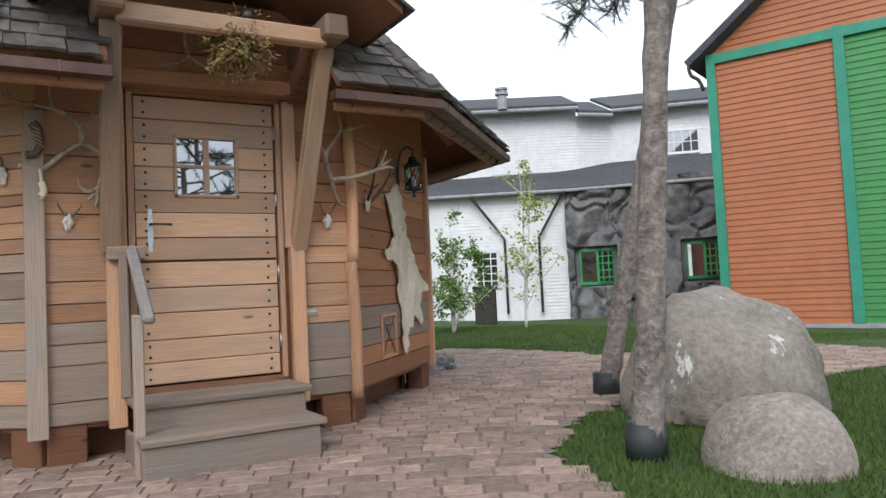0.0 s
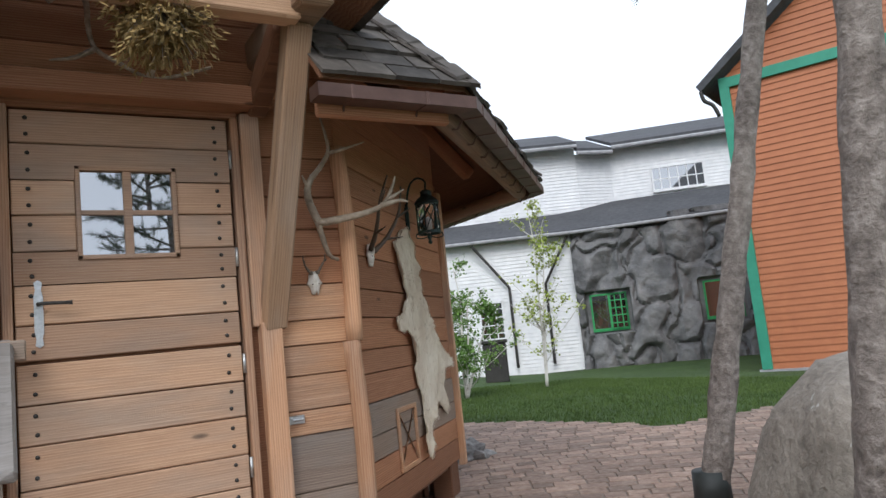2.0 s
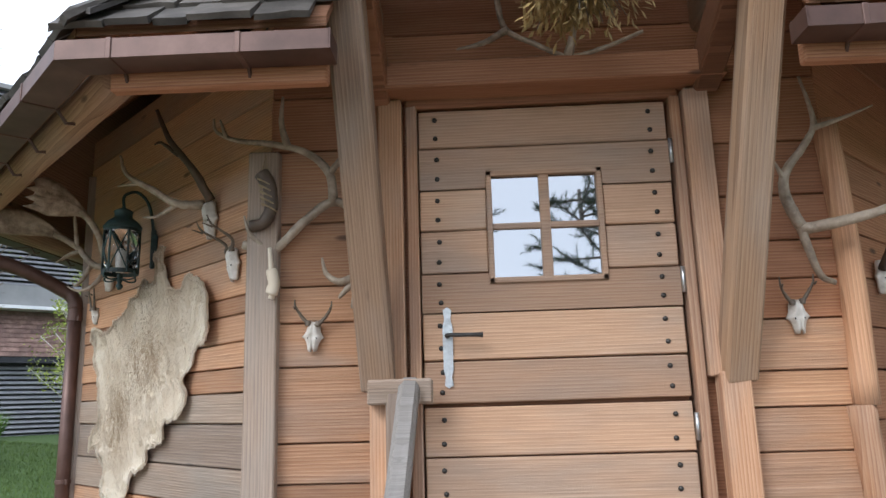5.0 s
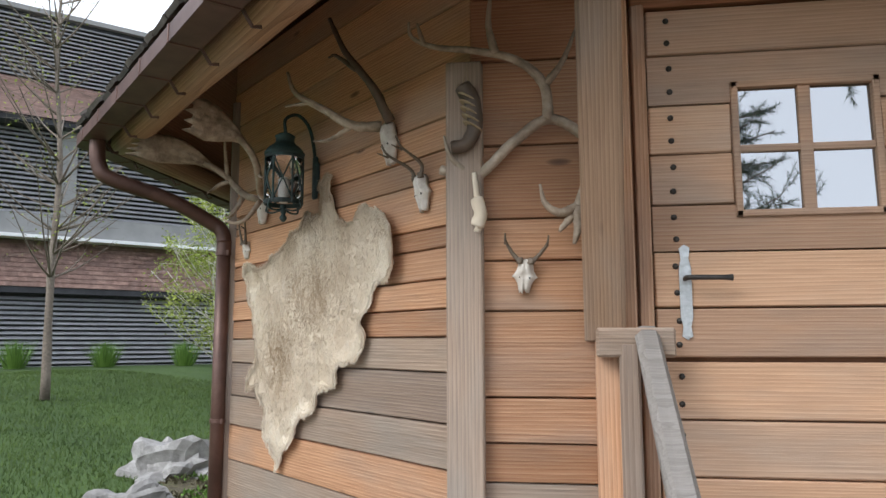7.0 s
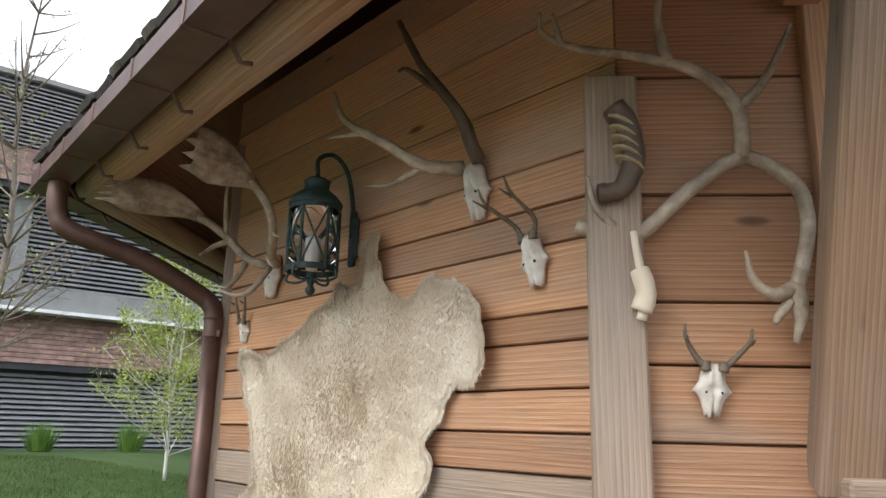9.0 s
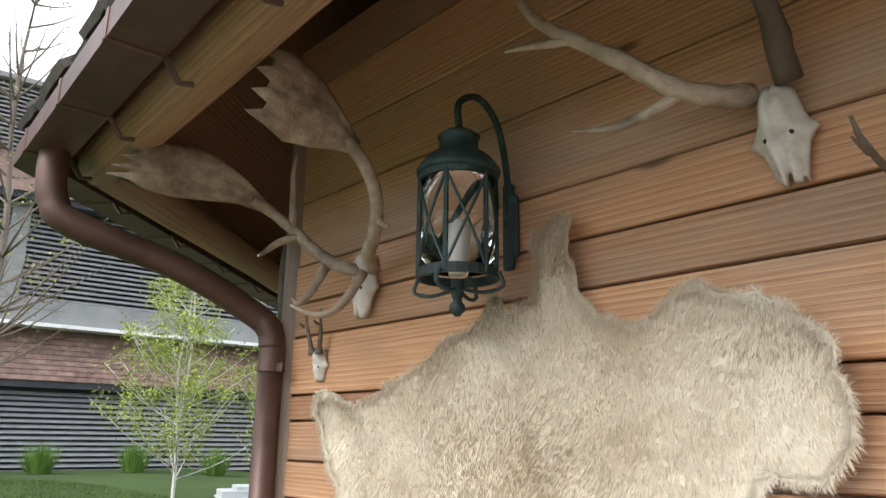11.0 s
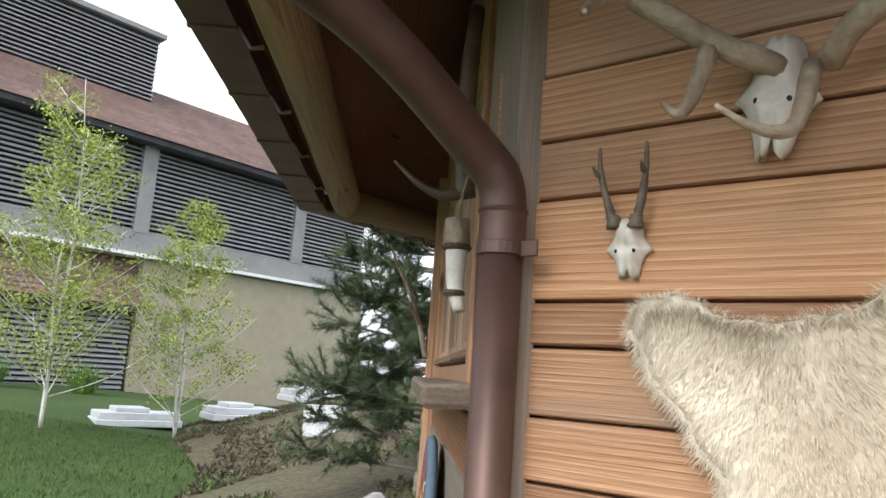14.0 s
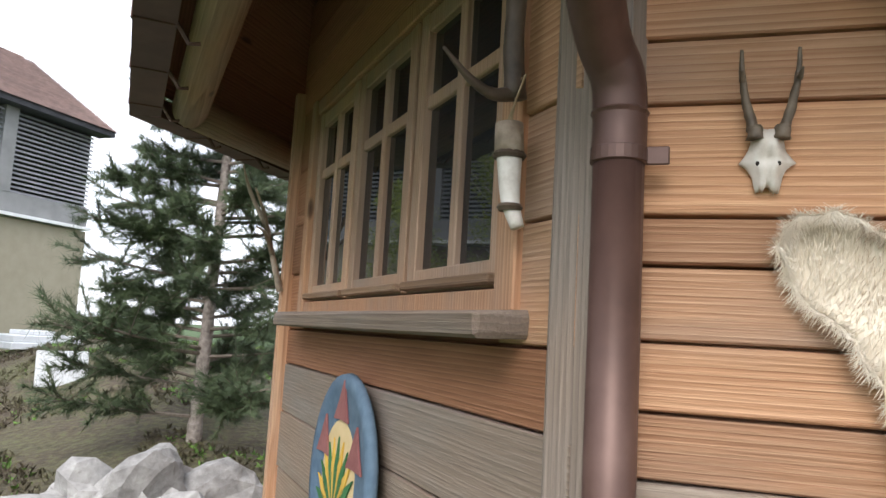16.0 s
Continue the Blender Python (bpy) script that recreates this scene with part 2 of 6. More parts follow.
LEAFG = speckled("green_leaf", [(0.3, (0.06, 0.14, 0.02)), (0.7, (0.16, 0.28, 0.05))], 3, 0.7, 0, 0, 0.001, 1, 0.3, False, 0.3)
NEEDLE = speckled("pine_needle", [(0.3, (0.03, 0.052, 0.02)), (0.7, (0.085, 0.12, 0.05))], 4, 0.7, 0, 0, 0.001, 1, 0.3, False, 0.3)
DRYLEAF = speckled("dry_mistletoe_leaf", [(0.3, (0.15, 0.09, 0.03)), (0.5, (0.30, 0.205, 0.075)), (0.7, (0.46, 0.345, 0.15))], 30, 0.7, 0, 0, 0.001, 3, 0.3, False, 0.35)
BLUE = speckled("faded_blue_paint", [(0.3, (0.05, 0.09, 0.14)), (0.7, (0.12, 0.18, 0.24))], 20)
CREAM = speckled("cream_paint", [(0.3, (0.48, 0.36, 0.17)), (0.7, (0.62, 0.48, 0.27))], 12)
PGREEN = speckled("dark_green_paint", [(0.3, (0.02, 0.09, 0.03)), (0.7, (0.05, 0.18, 0.06))], 14)
PYEL = speckled("yellow_paint", [(0.3, (0.5, 0.3, 0.04)), (0.7, (0.65, 0.42, 0.08))], 14)
PRED = speckled("faded_red_paint", [(0.3, (0.16, 0.05, 0.05)), (0.7, (0.28, 0.11, 0.10))], 14)
CANDLE = speckled("white_candle_sleeve", [(0.3, (0.55, 0.53, 0.50)), (0.7, (0.72, 0.70, 0.66))], 10, 0.5)
PLASTICW = speckled("white_plastic", [(0.3, (0.6, 0.62, 0.64)), (0.7, (0.75, 0.76, 0.78))], 6, 0.4)
BAGP = speckled("pale_turquoise_plastic", [(0.3, (0.25, 0.42, 0.42)), (0.7, (0.62, 0.72, 0.72))], 18, 0.3)
ROPE = speckled("thin_cord", [(0.3, (0.25, 0.18, 0.10)), (0.7, (0.45, 0.36, 0.22))], 60)


def glass_mat(name, tint, rough=0.02, mirror=False):
    m, nt, n, l, b = mat_base(name)
    b.inputs["Base Color"].default_value = (*tint, 1)
    b.inputs["Roughness"].default_value = rough
    if mirror:
        b.inputs["Metallic"].default_value = 0.0
        b.inputs["Coat Weight"].default_value = 1.0
        b.inputs["Coat Roughness"].default_value = 0.01
        b.inputs["IOR"].default_value = 4.0
    else:
        b.inputs["Transmission Weight"].default_value = 1.0
        b.inputs["IOR"].default_value = 1.4
    return m


PANE = glass_mat("reflecting_window_glass", (0.02, 0.025, 0.03), 0.015, True)
DIMPANE = glass_mat("dim_casement_glass", (0.02, 0.022, 0.024), 0.02, True)
DIMPANE.node_tree.nodes["Principled BSDF"].inputs["IOR"].default_value = 1.5
DIMPANE.node_tree.nodes["Principled BSDF"].inputs["Coat Weight"].default_value = 0.0
CLEAR = glass_mat("clear_lantern_glass", (0.95, 0.95, 0.95))

# ---------- building helpers ----------
rnd = random.Random(7)


def box(bm, sx, sy, sz, m=None, bevel=0.0, rough=0.0):
    """A box centred on m, edges bevelled; rough shakes its corners a little."""
    r = bmesh.ops.create_cube(bm, size=1, matrix=(m or Matrix()) @ Matrix.Diagonal((sx, sy, sz, 1)))
    vs = r["verts"]
    if bevel:
        es = list({e for v in vs for e in v.link_edges})
        out = bmesh.ops.bevel(bm, geom=es, offset=bevel, segments=1, affect="EDGES", profile=0.5)
        vs = out["verts"]
    for v in vs if rough else ():
        v.co += Vector((rnd.uniform(-rough, rough), rnd.uniform(-rough, rough), rnd.uniform(-rough, rough)))
    return vs


def span(bm, a, b, bevel=0.0, rough=0.0):
    """A box from corner a to corner b."""
    c = [(p + q) / 2 for p, q in zip(a, b)]
    return box(bm, *[abs(q - p) for p, q in zip(a, b)], Matrix.Translation(c), bevel, rough)


def tube(bm, pts, radii, sides=8, caps=True, wob=0.0, flat=1.0):
    """A round bar along points, with a radius at each."""
    pts = [Vector(p) for p in pts]
    if isinstance(radii, (int, float)):
        radii = [radii] * len(pts)
    rings, side = [], None
    for i, p in enumerate(pts):
        d = (pts[min(i + 1, len(pts) - 1)] - pts[max(i - 1, 0)]).normalized()
        if side is None:
            side = d.orthogonal().normalized()
        side = (side - d * side.dot(d)).normalized()
        up = d.cross(side)
        ring = []
        for k in range(sides):
            a = 2 * math.pi * k / sides
            r = radii[i] * (1 + rnd.uniform(-wob, wob))
            ring.append(bm.verts.new(p + side * math.cos(a) * r + up * math.sin(a) * r * flat))
        rings.append(ring)
    for a, b in zip(rings, rings[1:]):
        for k in range(sides):
            bm.faces.new((a[k], a[(k + 1) % sides], b[(k + 1) % sides], b[k]))
    if caps:
        bm.faces.new(rings[0][::-1])
        bm.faces.new(rings[-1])


def smooth_line(pts, n=4):
    """More points along a bending line (Catmull-Rom)."""
    pts = [Vector(p) for p in pts]
    q = [2 * pts[0] - pts[1]] + pts + [2 * pts[-1] - pts[-2]]
    out = []
    for i in range(1, len(q) - 2):
        for k in range(n):
            t = k / n
            a, b, c, d = q[i - 1 : i + 3]
            out.append(0.5 * ((2 * b) + (c - a) * t + (2 * a - 5 * b + 4 * c - d) * t * t + (3 * b - a - 3 * c + d) * t**3))
    return out + [pts[-1]]


def horn(bm, pts, r0, r1, n=4, sides=8, wob=0.05, flat=1.0):
    line = smooth_line(pts, n)
    k = len(line) - 1
    tube(bm, line, [r0 + (r1 - r0) * (i / k) ** 1.2 for i in range(k + 1)], sides, True, wob, flat)


def lathe(bm, profile, m=None, sides=16):
    m = m or Matrix()
    rings = [[bm.verts.new(m @ Vector((r * math.cos(2 * math.pi * k / sides), r * math.sin(2 * math.pi * k / sides), z))) for k in range(sides)] for r, z in profile]
    for a, b in zip(rings, rings[1:]):
        for k in range(sides):
            bm.faces.new((a[k], a[(k + 1) % sides], b[(k + 1) % sides], b[k]))
    bm.faces.new(rings[0][::-1])
    bm.faces.new(rings[-1])


def finish(name, bm, material, smooth=False):
    bmesh.ops.recalc_face_normals(bm, faces=bm.faces)
    me = bpy.data.meshes.new(name)
    bm.to_mesh(me)
    bm.free()
    for i in material if isinstance(material, list) else [material]:
        me.materials.append(i)
    for p in me.polygons if smooth else ():
        p.use_smooth = True
    return me


def part(name, bm, material, parent, label="", smooth=False):
    ob = new(name, bm if isinstance(bm, bpy.types.Mesh) else finish(name, bm, material, smooth))
    ob.parent = parent
    if label:
        ob["label"] = label
    return ob


def thing(name, label, category, m=None, group="", kind=""):
    ob = new(name)
    ob.matrix_world = m or Matrix()
    return tagged(ob, label, category, group, kind)


def solid(name, bm, material, label, category, m=None, smooth=False, group="", kind=""):
    ob = new(name, finish(name, bm, material, smooth))
    ob.matrix_world = m or Matrix()
    return tagged(ob, label, category, group, kind)


def B():
    return bmesh.new()


def raw(name, verts, faces, material):
    me = bpy.data.meshes.new(name)
    me.from_pydata(verts, [], faces)
    me.materials.append(material)
    return me


# the octagonal hut: side 2.2 m, its door wall along y = 0
HALF, APO = 1.1, 2.656
CENTRE = Vector((0, APO, 0))


def F(k):
    """Frame of wall k: x to the right along it, y inwards, z up. 0 door, 1 next to the right, -1 to the left (both western walls stand a little askew)."""
    if k == -1:
        return Matrix.Translation((-HALF, 0, 0)) @ Matrix.Rotation(radians(-43.2), 4, "Z") @ Matrix.Translation((-HALF, 0, 0))
    if k == -2:
        return Matrix.Translation((-2.63, 1.42, 0)) @ Matrix.Rotation(radians(-92.4), 4, "Z") @ Matrix.Translation((-HALF, 0, 0))
    if k == -3:
        return Matrix.Translation((0.13, -0.18, 0)) @ G(k)
    return G(k)


def G(k):
    """Frame of side k of the regular octagon."""
    return Matrix.Translation(CENTRE) @ Matrix.Rotation(radians(45 * k), 4, "Z") @ Matrix.Translation((0, -APO, 0))


def ground_height(x, y):
    """Lawn rising to the long grey building; flat round the hut."""
    d = max(0.0, (-0.69 * x + 0.72 * y) - 5.0)
    s = max(0.0, -0.55 * x - 2.5)
    return min(0.8, 0.075 * d) * min(1.0, 0.35 + 0.2 * s) if y > -3 and x < 2 else -0.05 * min(8.0, max(0.0, x - 8.5))

# ---------- ground ----------
def in_island(x, y):
    return ((x - 4.2) / 3.0) ** 2 + ((y + 3.2) / 2.6) ** 2 < 1


def paved(x, y):
    r = math.hypot(x, y - APO)
    if in_island(x, y) or x < -3.3 or (x < -2.6 and y > 1.0) or y > 6:
        return False
    return (r < 5.9 and x > -3.3 and y < 5.5) or (3 < x < 8.5 and -1.0 < y < 2.6 - 0.05 * x) or (y < -2 and x < 1.5 and y > -9)


xs = np.concatenate([[-400, -150, -70, -40], np.arange(-30, 30.1, 0.75), [40, 70, 150, 400]])
ys = np.concatenate([[-400, -150, -60, -25], np.arange(-12, 36.1, 0.75), [50, 80, 150, 400]])
gv = [(float(x), float(y), ground_height(x, y) - 0.012) for y in ys for x in xs]
gw = len(xs)
gf = [(j * gw + i, j * gw + i + 1, (j + 1) * gw + i + 1, (j + 1) * gw + i) for j in range(len(ys) - 1) for i in range(gw - 1)]
ground = tagged(new("ground", raw("ground", gv, gf, GRASS)), "green mown lawn round the wooden hut", "lawn", kind="structure")

pv, pf = [], []
step = 0.1
for i in range(-60, 140):
    for j in range(-90, 66):
        x, y = i * step, j * step
        if paved(x + 0.05, y + 0.05):
            b0 = len(pv)
            pv += [(x, y, 0.0), (x + step, y, 0.0), (x + step, y + step, 0.0), (x, y + step, 0.0)]
            pf.append((b0, b0 + 1, b0 + 2, b0 + 3))
pavement = tagged(new("pavement", raw("pavement", pv, pf, JOINT)), "curved path of worn clay pavers with sandy joints", "pavement", kind="structure")

def bed_edge(y):
    """Where the lawn meets the planting bed."""
    return -4.35 - 0.14 * (y - 3.6) + 0.35 * math.sin(y * 0.8)


def bed_height(x, y):
    up = max(0.0, min(1.0, (y - 4.5) / 6.0)) * max(0.0, min(1.0, (x - bed_edge(y)) / 2.5))
    return ground_height(x, y) + 0.012 + 0.85 * up + 0.03 * noise.noise(Vector((x, y, 0))) * min(1.0, 4 * up)


mv, mf = [], []
MU, MV = 34, 56
for j in range(MV + 1):
    y = 3.6 + 0.25 * j
    for i in range(MU + 1):
        x = bed_edge(y) + 9.5 * (i / MU) ** 1.3
        mv.append((x, y, bed_height(x, y)))
for j in range(MV):
    for i in range(MU):
        k = j * (MU + 1) + i
        if mv[k + 1][0] < -2.9 or mv[k][1] > 5.6:
            mf.append((k, k + 1, k + MU + 2, k + MU + 1))
bed = tagged(new("mulch_bed", raw("mulch_bed", mv, mf, MULCH)), "sloping planting bed of bark mulch and low weeds", "planting bed", kind="structure")

# ---------- hut walls ----------
WALL_TOP = 2.62
NAMES = {0: "wall_south", 1: "wall_southeast", 2: "wall_east", 3: "wall_northeast", 4: "wall_north", -3: "wall_northwest", -2: "wall_west", -1: "wall_southwest"}
walls = {}


def slab(k, holes=()):
    """Backing wall of one side, with openings (x0, x1, z0, z1) cut through."""
    bm = B()
    xs_ = sorted({(-0.95 if k == -1 else -1.02 if k == -2 else -HALF + 0.02), HALF - 0.02, *[v for h in holes for v in h[:2]]})
    top = 3.3 if k == 0 else WALL_TOP + 0.38
    zs_ = sorted({0.26, top, *[v for h in holes for v in h[2:]]})
    for x0, x1 in zip(xs_, xs_[1:]):
        for z0, z1 in zip(zs_, zs_[1:]):
            if not any(h[0] <= (x0 + x1) / 2 <= h[1] and h[2] <= (z0 + z1) / 2 <= h[3] for h in holes):
                span(bm, (x0, 0.035, z0), (x1, 0.16, z1))
    walls[k] = solid(NAMES[k], bm, W_RED, "wall of horizontal larch boards on the octagonal hut", "wall", F(k), kind="structure")


DOOR_HOLE = (-0.515, 0.515, 0.46, 2.535)
WIN_HOLE = (-0.74, 0.82, 1.70, 2.5)
slab(0, [DOOR_HOLE])
slab(-2, [WIN_HOLE])
for k in (-1, 1, 2, 3, 4, -3):
    slab(k)


def plank(k, x0, x1, z0, z1, material, proud=0.0):
    """One sawn board with a slightly wavy lower edge."""
    n = max(2, int((x1 - x0) / 0.25))
    verts, faces = [], []
    gap = 0.0014
    seed = rnd.uniform(0, 99)
    cx, cz = (x0 + x1) / 2, (z0 + z1) / 2
    for i in range(n + 1):
        x = x0 + gap + (x1 - x0 - 2 * gap) * i / n - cx
        lo = z0 + gap + 0.0018 * noise.noise(Vector((x * 3 + seed, 0, 0))) - cz
        hi = z1 - gap + 0.0018 * noise.noise(Vector((x * 3 + seed, 9, 0))) - cz
        ya, yb = 0.002 - proud, -0.002 - proud
        verts += [(x, 0.035, lo), (x, ya, lo + 0.001), (x, yb, lo + 0.004), (x, yb, hi - 0.003), (x, 0.035, hi)]
    for i in range(n):
        for j in range(4):
            a = i * 5 + j
            faces.append((a, a + 5, a + 6, a + 1))
    faces += [(0, 1, 2, 3, 4), tuple(n * 5 + j for j in (4, 3, 2, 1, 0))]
    ob = part("plank", raw("plank", verts, faces, material), None, walls[k])
    ob.location = (cx, 0, cz)
    return ob


def boards(k, x0, x1, cuts, pick):
    for z0, z1 in zip(cuts, cuts[1:]):
        plank(k, x0, x1, z0, z1, pick(z0), rnd.uniform(0, 0.006))


def warm_or_grey(z):
    return W_GREY if z < 0.85 else W_WARM if z < 2.2 else W_RED


boards(0, -HALF, -0.60, [0.27, 0.42, 0.66, 0.8, 0.943, 1.068, 1.216, 1.5, 1.67, 1.812, 2.067, 2.369, 2.60, 2.80, 3.0], warm_or_grey)
boards(0, 0.60, HALF, [0.27, 0.40, 0.54, 0.83, 0.96, 1.14, 1.30, 1.433, 1.626, 1.78, 1.93, 2.11, 2.33, 2.60, 2.80, 3.0], lambda z: W_GREY if z < 0.8 else W_WARM if z < 1.6 else W_RED)
boards(0, -0.80, 0.80, [2.66, 2.86, 3.06, 3.28], lambda z: W_RED)
LCUTS = [0.27, 0.42, 0.58, 0.78, 0.962, 1.116, 1.292, 1.416, 1.515, 1.62, 1.735, 1.81, 1.985, 2.09, 2.21, 2.42, 2.62, 2.82, 3.0]
boards(-1, -0.985, HALF, LCUTS, lambda z: W_GREY if z < 1.3 and rnd.random() < 0.8 else W_WARM)
boards(1, -HALF, HALF, [0.27, 0.44, 0.6, 0.74, 0.93, 1.1, 1.24, 1.43, 1.6, 1.8, 1.98, 2.15, 2.33, 2.6, 2.8, 3.0], lambda z: W_GREY if 0.5 < z < 0.9 else W_RED)
boards(-2, -1.03, HALF - 0.03, [0.27, 0.5, 0.75, 1.05, 1.27, 1.46, 1.60], lambda z: W_GREY if z < 1.4 else W_RED)
boards(-2, 0.82, HALF - 0.03, [1.60, 1.82, 2.02, 2.25, 2.5], lambda z: W_WARM)
boards(-2, -1.03, -0.74, [1.60, 1.82, 2.02, 2.25, 2.5], lambda z: W_RED)
boards(-2, -1.03, HALF - 0.03, [2.5, 2.66, 2.82, 3.0], lambda z: W_RED)
for k in (2, 3, 4, -3):
    boards(k, -HALF, HALF, [0.27, 0.55, 0.85, 1.15, 1.45, 1.75, 2.05, 2.35, 2.62, 3.0], lambda z: W_RED)

# stone-and-timber feet under the hut
bm = B()
for k in range(8):
    f = F(k)
    for x in (-0.95, 0.95):
        box(bm, 0.24, 0.16, 0.27, f @ Matrix.Translation((x, 0.10, 0.125)), 0.008)
    box(bm, 2.1, 0.04, 0.26, f @ Matrix.Translation((0, 0.32, 0.12)))
    box(bm, 2.2, 0.1, 0.07, f @ Matrix.Translation((0, 0.09, 0.265)), 0.005)
solid("hut_base", bm, W_DARK, "dark timber feet and skirting under the hut", "base", kind="structure")

# corner battens
def batten(name, k, x, z0, z1, w, d, material, label, round_=False):
    bm = B()
    if round_:
        tube(bm, smooth_line([(0, 0, z0), (0.012, 0, (z0 + z1) / 2), (-0.01, 0, z1)], 6), w / 2, 10, True, 0.03)
    else:
        box(bm, w, d, z1 - z0, Matrix.Translation((0, 0, (z0 + z1) / 2)), 0.006, 0.002)
    return solid(name, bm, material, label, "batten", F(k) @ Matrix.Translation((x, -0.02, 0)), round_, kind="structure")


def upright(material):
    """Copy of a wood material with its grain running upwards."""
    m = material.copy()
    m.name = material.name + "_upright"
    for nd in m.node_tree.nodes:
        if nd.type == "MAPPING":
            s = nd.inputs["Scale"].default_value
            nd.inputs["Scale"].default_value = (s[1], s[2], s[0])
        if nd.type == "TEX_WAVE":
            nd.bands_direction = "X"
    return m


V_GREY, V_WARM, V_DOOR, V_BEAM = upright(W_GREY), upright(W_WARM), upright(W_DOOR), upright(W_BEAM)
batten("trim", 0, -1.12, 0.2, 2.36, 0.125, 0.06, V_GREY, "weathered grey corner batten with nails")
batten("trim", 0, 1.11, 0.22, 1.30, 0.10, 0.1, V_WARM, "peeled round corner pole, lower length", True)
batten("trim", 0, 1.12, 1.30, 2.40, 0.095, 0.1, V_WARM, "peeled round corner pole, upper length", True)
bm = B()
box(bm, 0.15, 0.05, 2.55, Matrix.Translation((0, 0, 1.49)), 0.006, 0.002)
solid("trim", bm, V_GREY, "weathered corner board behind the downpipe", "batten", F(-1) @ Matrix.Translation((-0.985, 0.022, 0)) @ Matrix.Rotation(radians(-33), 4, "Z"), kind="structure")
batten("trim", -2, -1.02, 0.22, 2.6, 0.05, 0.05, V_WARM, "narrow corner board at the far end of the window wall")
batten("trim", 1, 1.10, 0.22, 2.50, 0.07, 0.06, V_WARM, "reddish corner board")

# ---------- roof ----------
# outer gutter corners of the eight eaves (x, y, z of the trough's underside), from the front left corner round
RIM = [Vector(p) for p in ((-1.56, -0.80, 2.415), (1.58, -0.79, 2.41), (3.77, 1.43, 2.49), (3.77, 3.95, 2.49), (1.6, 6.1, 2.45), (-1.5, 5.4, 2.42), (-3.23, 3.56, 2.39), (-3.36, 1.06, 2.45))]
APEX = Vector((0.15, 2.55, 6.05))
SLOT = 0.74
slope = radians(46)


class Side:
    """One roof side: a frame on its eave line (x along it, y inwards, z up) and its hips."""

    def __init__(self, k):
        p, q = RIM[k % 8].copy(), RIM[(k + 1) % 8].copy()
        self.length = (q - p).length
        ux = (q - p).normalized()
        uy = Vector((-ux.y, ux.x, 0)).normalized()
        uz = ux.cross(uy)
        mid = (p + q) / 2
        self.m = Matrix(((ux.x, uy.x, uz.x, mid.x), (ux.y, uy.y, uz.y, mid.y), (ux.z, uy.z, uz.z, mid.z), (0, 0, 0, 1)))
        self.apex = self.m.inverted() @ (APEX - Vector((0, 0, 0.078)))
        self.rise = self.apex.z / self.apex.y

    def reach(self, a):
        """Left and right hip at distance a in from the eave."""
        f = a / self.apex.y
        h = self.length / 2
        return -h + (h + self.apex.x) * f, h + (self.apex.x - h) * f

    def up(self, a):
        return 0.078 + a * self.rise


SIDES = {k: Side(k) for k in (0, 1, 2, 3, 4, -3, -2, -1)}
roof = thing("hut_roof", "octagonal hip roof of weathered wooden shingles", "roof", kind="structure")
for k, sd in SIDES.items():
    bm = B()
    am = 1.0
    (l0, r0_), (l1, r1_), (l2, r2_) = sd.reach(0.06), sd.reach(am), sd.reach(sd.apex.y - 0.03)
    quads = [((l0, 0.06), (r0_, 0.06), (r2_, sd.apex.y - 0.03), (l2, sd.apex.y - 0.03))]
    if k == 0:
        quads = [((l0, 0.06), (-SLOT, 0.06), (-SLOT, am), (l1, am)), ((SLOT, 0.06), (r0_, 0.06), (r1_, am), (SLOT, am)), ((l1, am), (r1_, am), (r2_, sd.apex.y - 0.03), (l2, sd.apex.y - 0.03))]
    for four in quads:
        q = [bm.verts.new((x, y, sd.up(y) + dz)) for dz in (-0.035, 0.0) for x, y in four]
        for idx in ((3, 2, 1, 0), (4, 5, 6, 7), (0, 1, 5, 4), (1, 2, 6, 5), (2, 3, 7, 6), (3, 0, 4, 7)):
            bm.faces.new([q[i] for i in idx])
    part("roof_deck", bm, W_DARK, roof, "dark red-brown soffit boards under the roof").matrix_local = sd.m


def shingle_mesh(w):
    """A split wooden shingle, thick at the foot, with an uneven lower edge."""
    n = 3
    top = [(-w / 2 + w * i / n, rnd.uniform(-0.008, 0.006), 0.0) for i in range(n + 1)]
    vs = top + [(x, y, 0.022 + rnd.uniform(-0.003, 0.003)) for x, y, z in top] + [(-w / 2, 0.30, 0.006), (w / 2, 0.30, 0.006)]
    fs = [(i, i + 1, i + 5, i + 4) for i in range(n)] + [(4, 5, 6, 7, 9, 8), (0, 4, 8), (3, 9, 7), (3, 2, 1, 0, 8, 9)]
    return raw("shingle", vs, fs, SHINGLE)


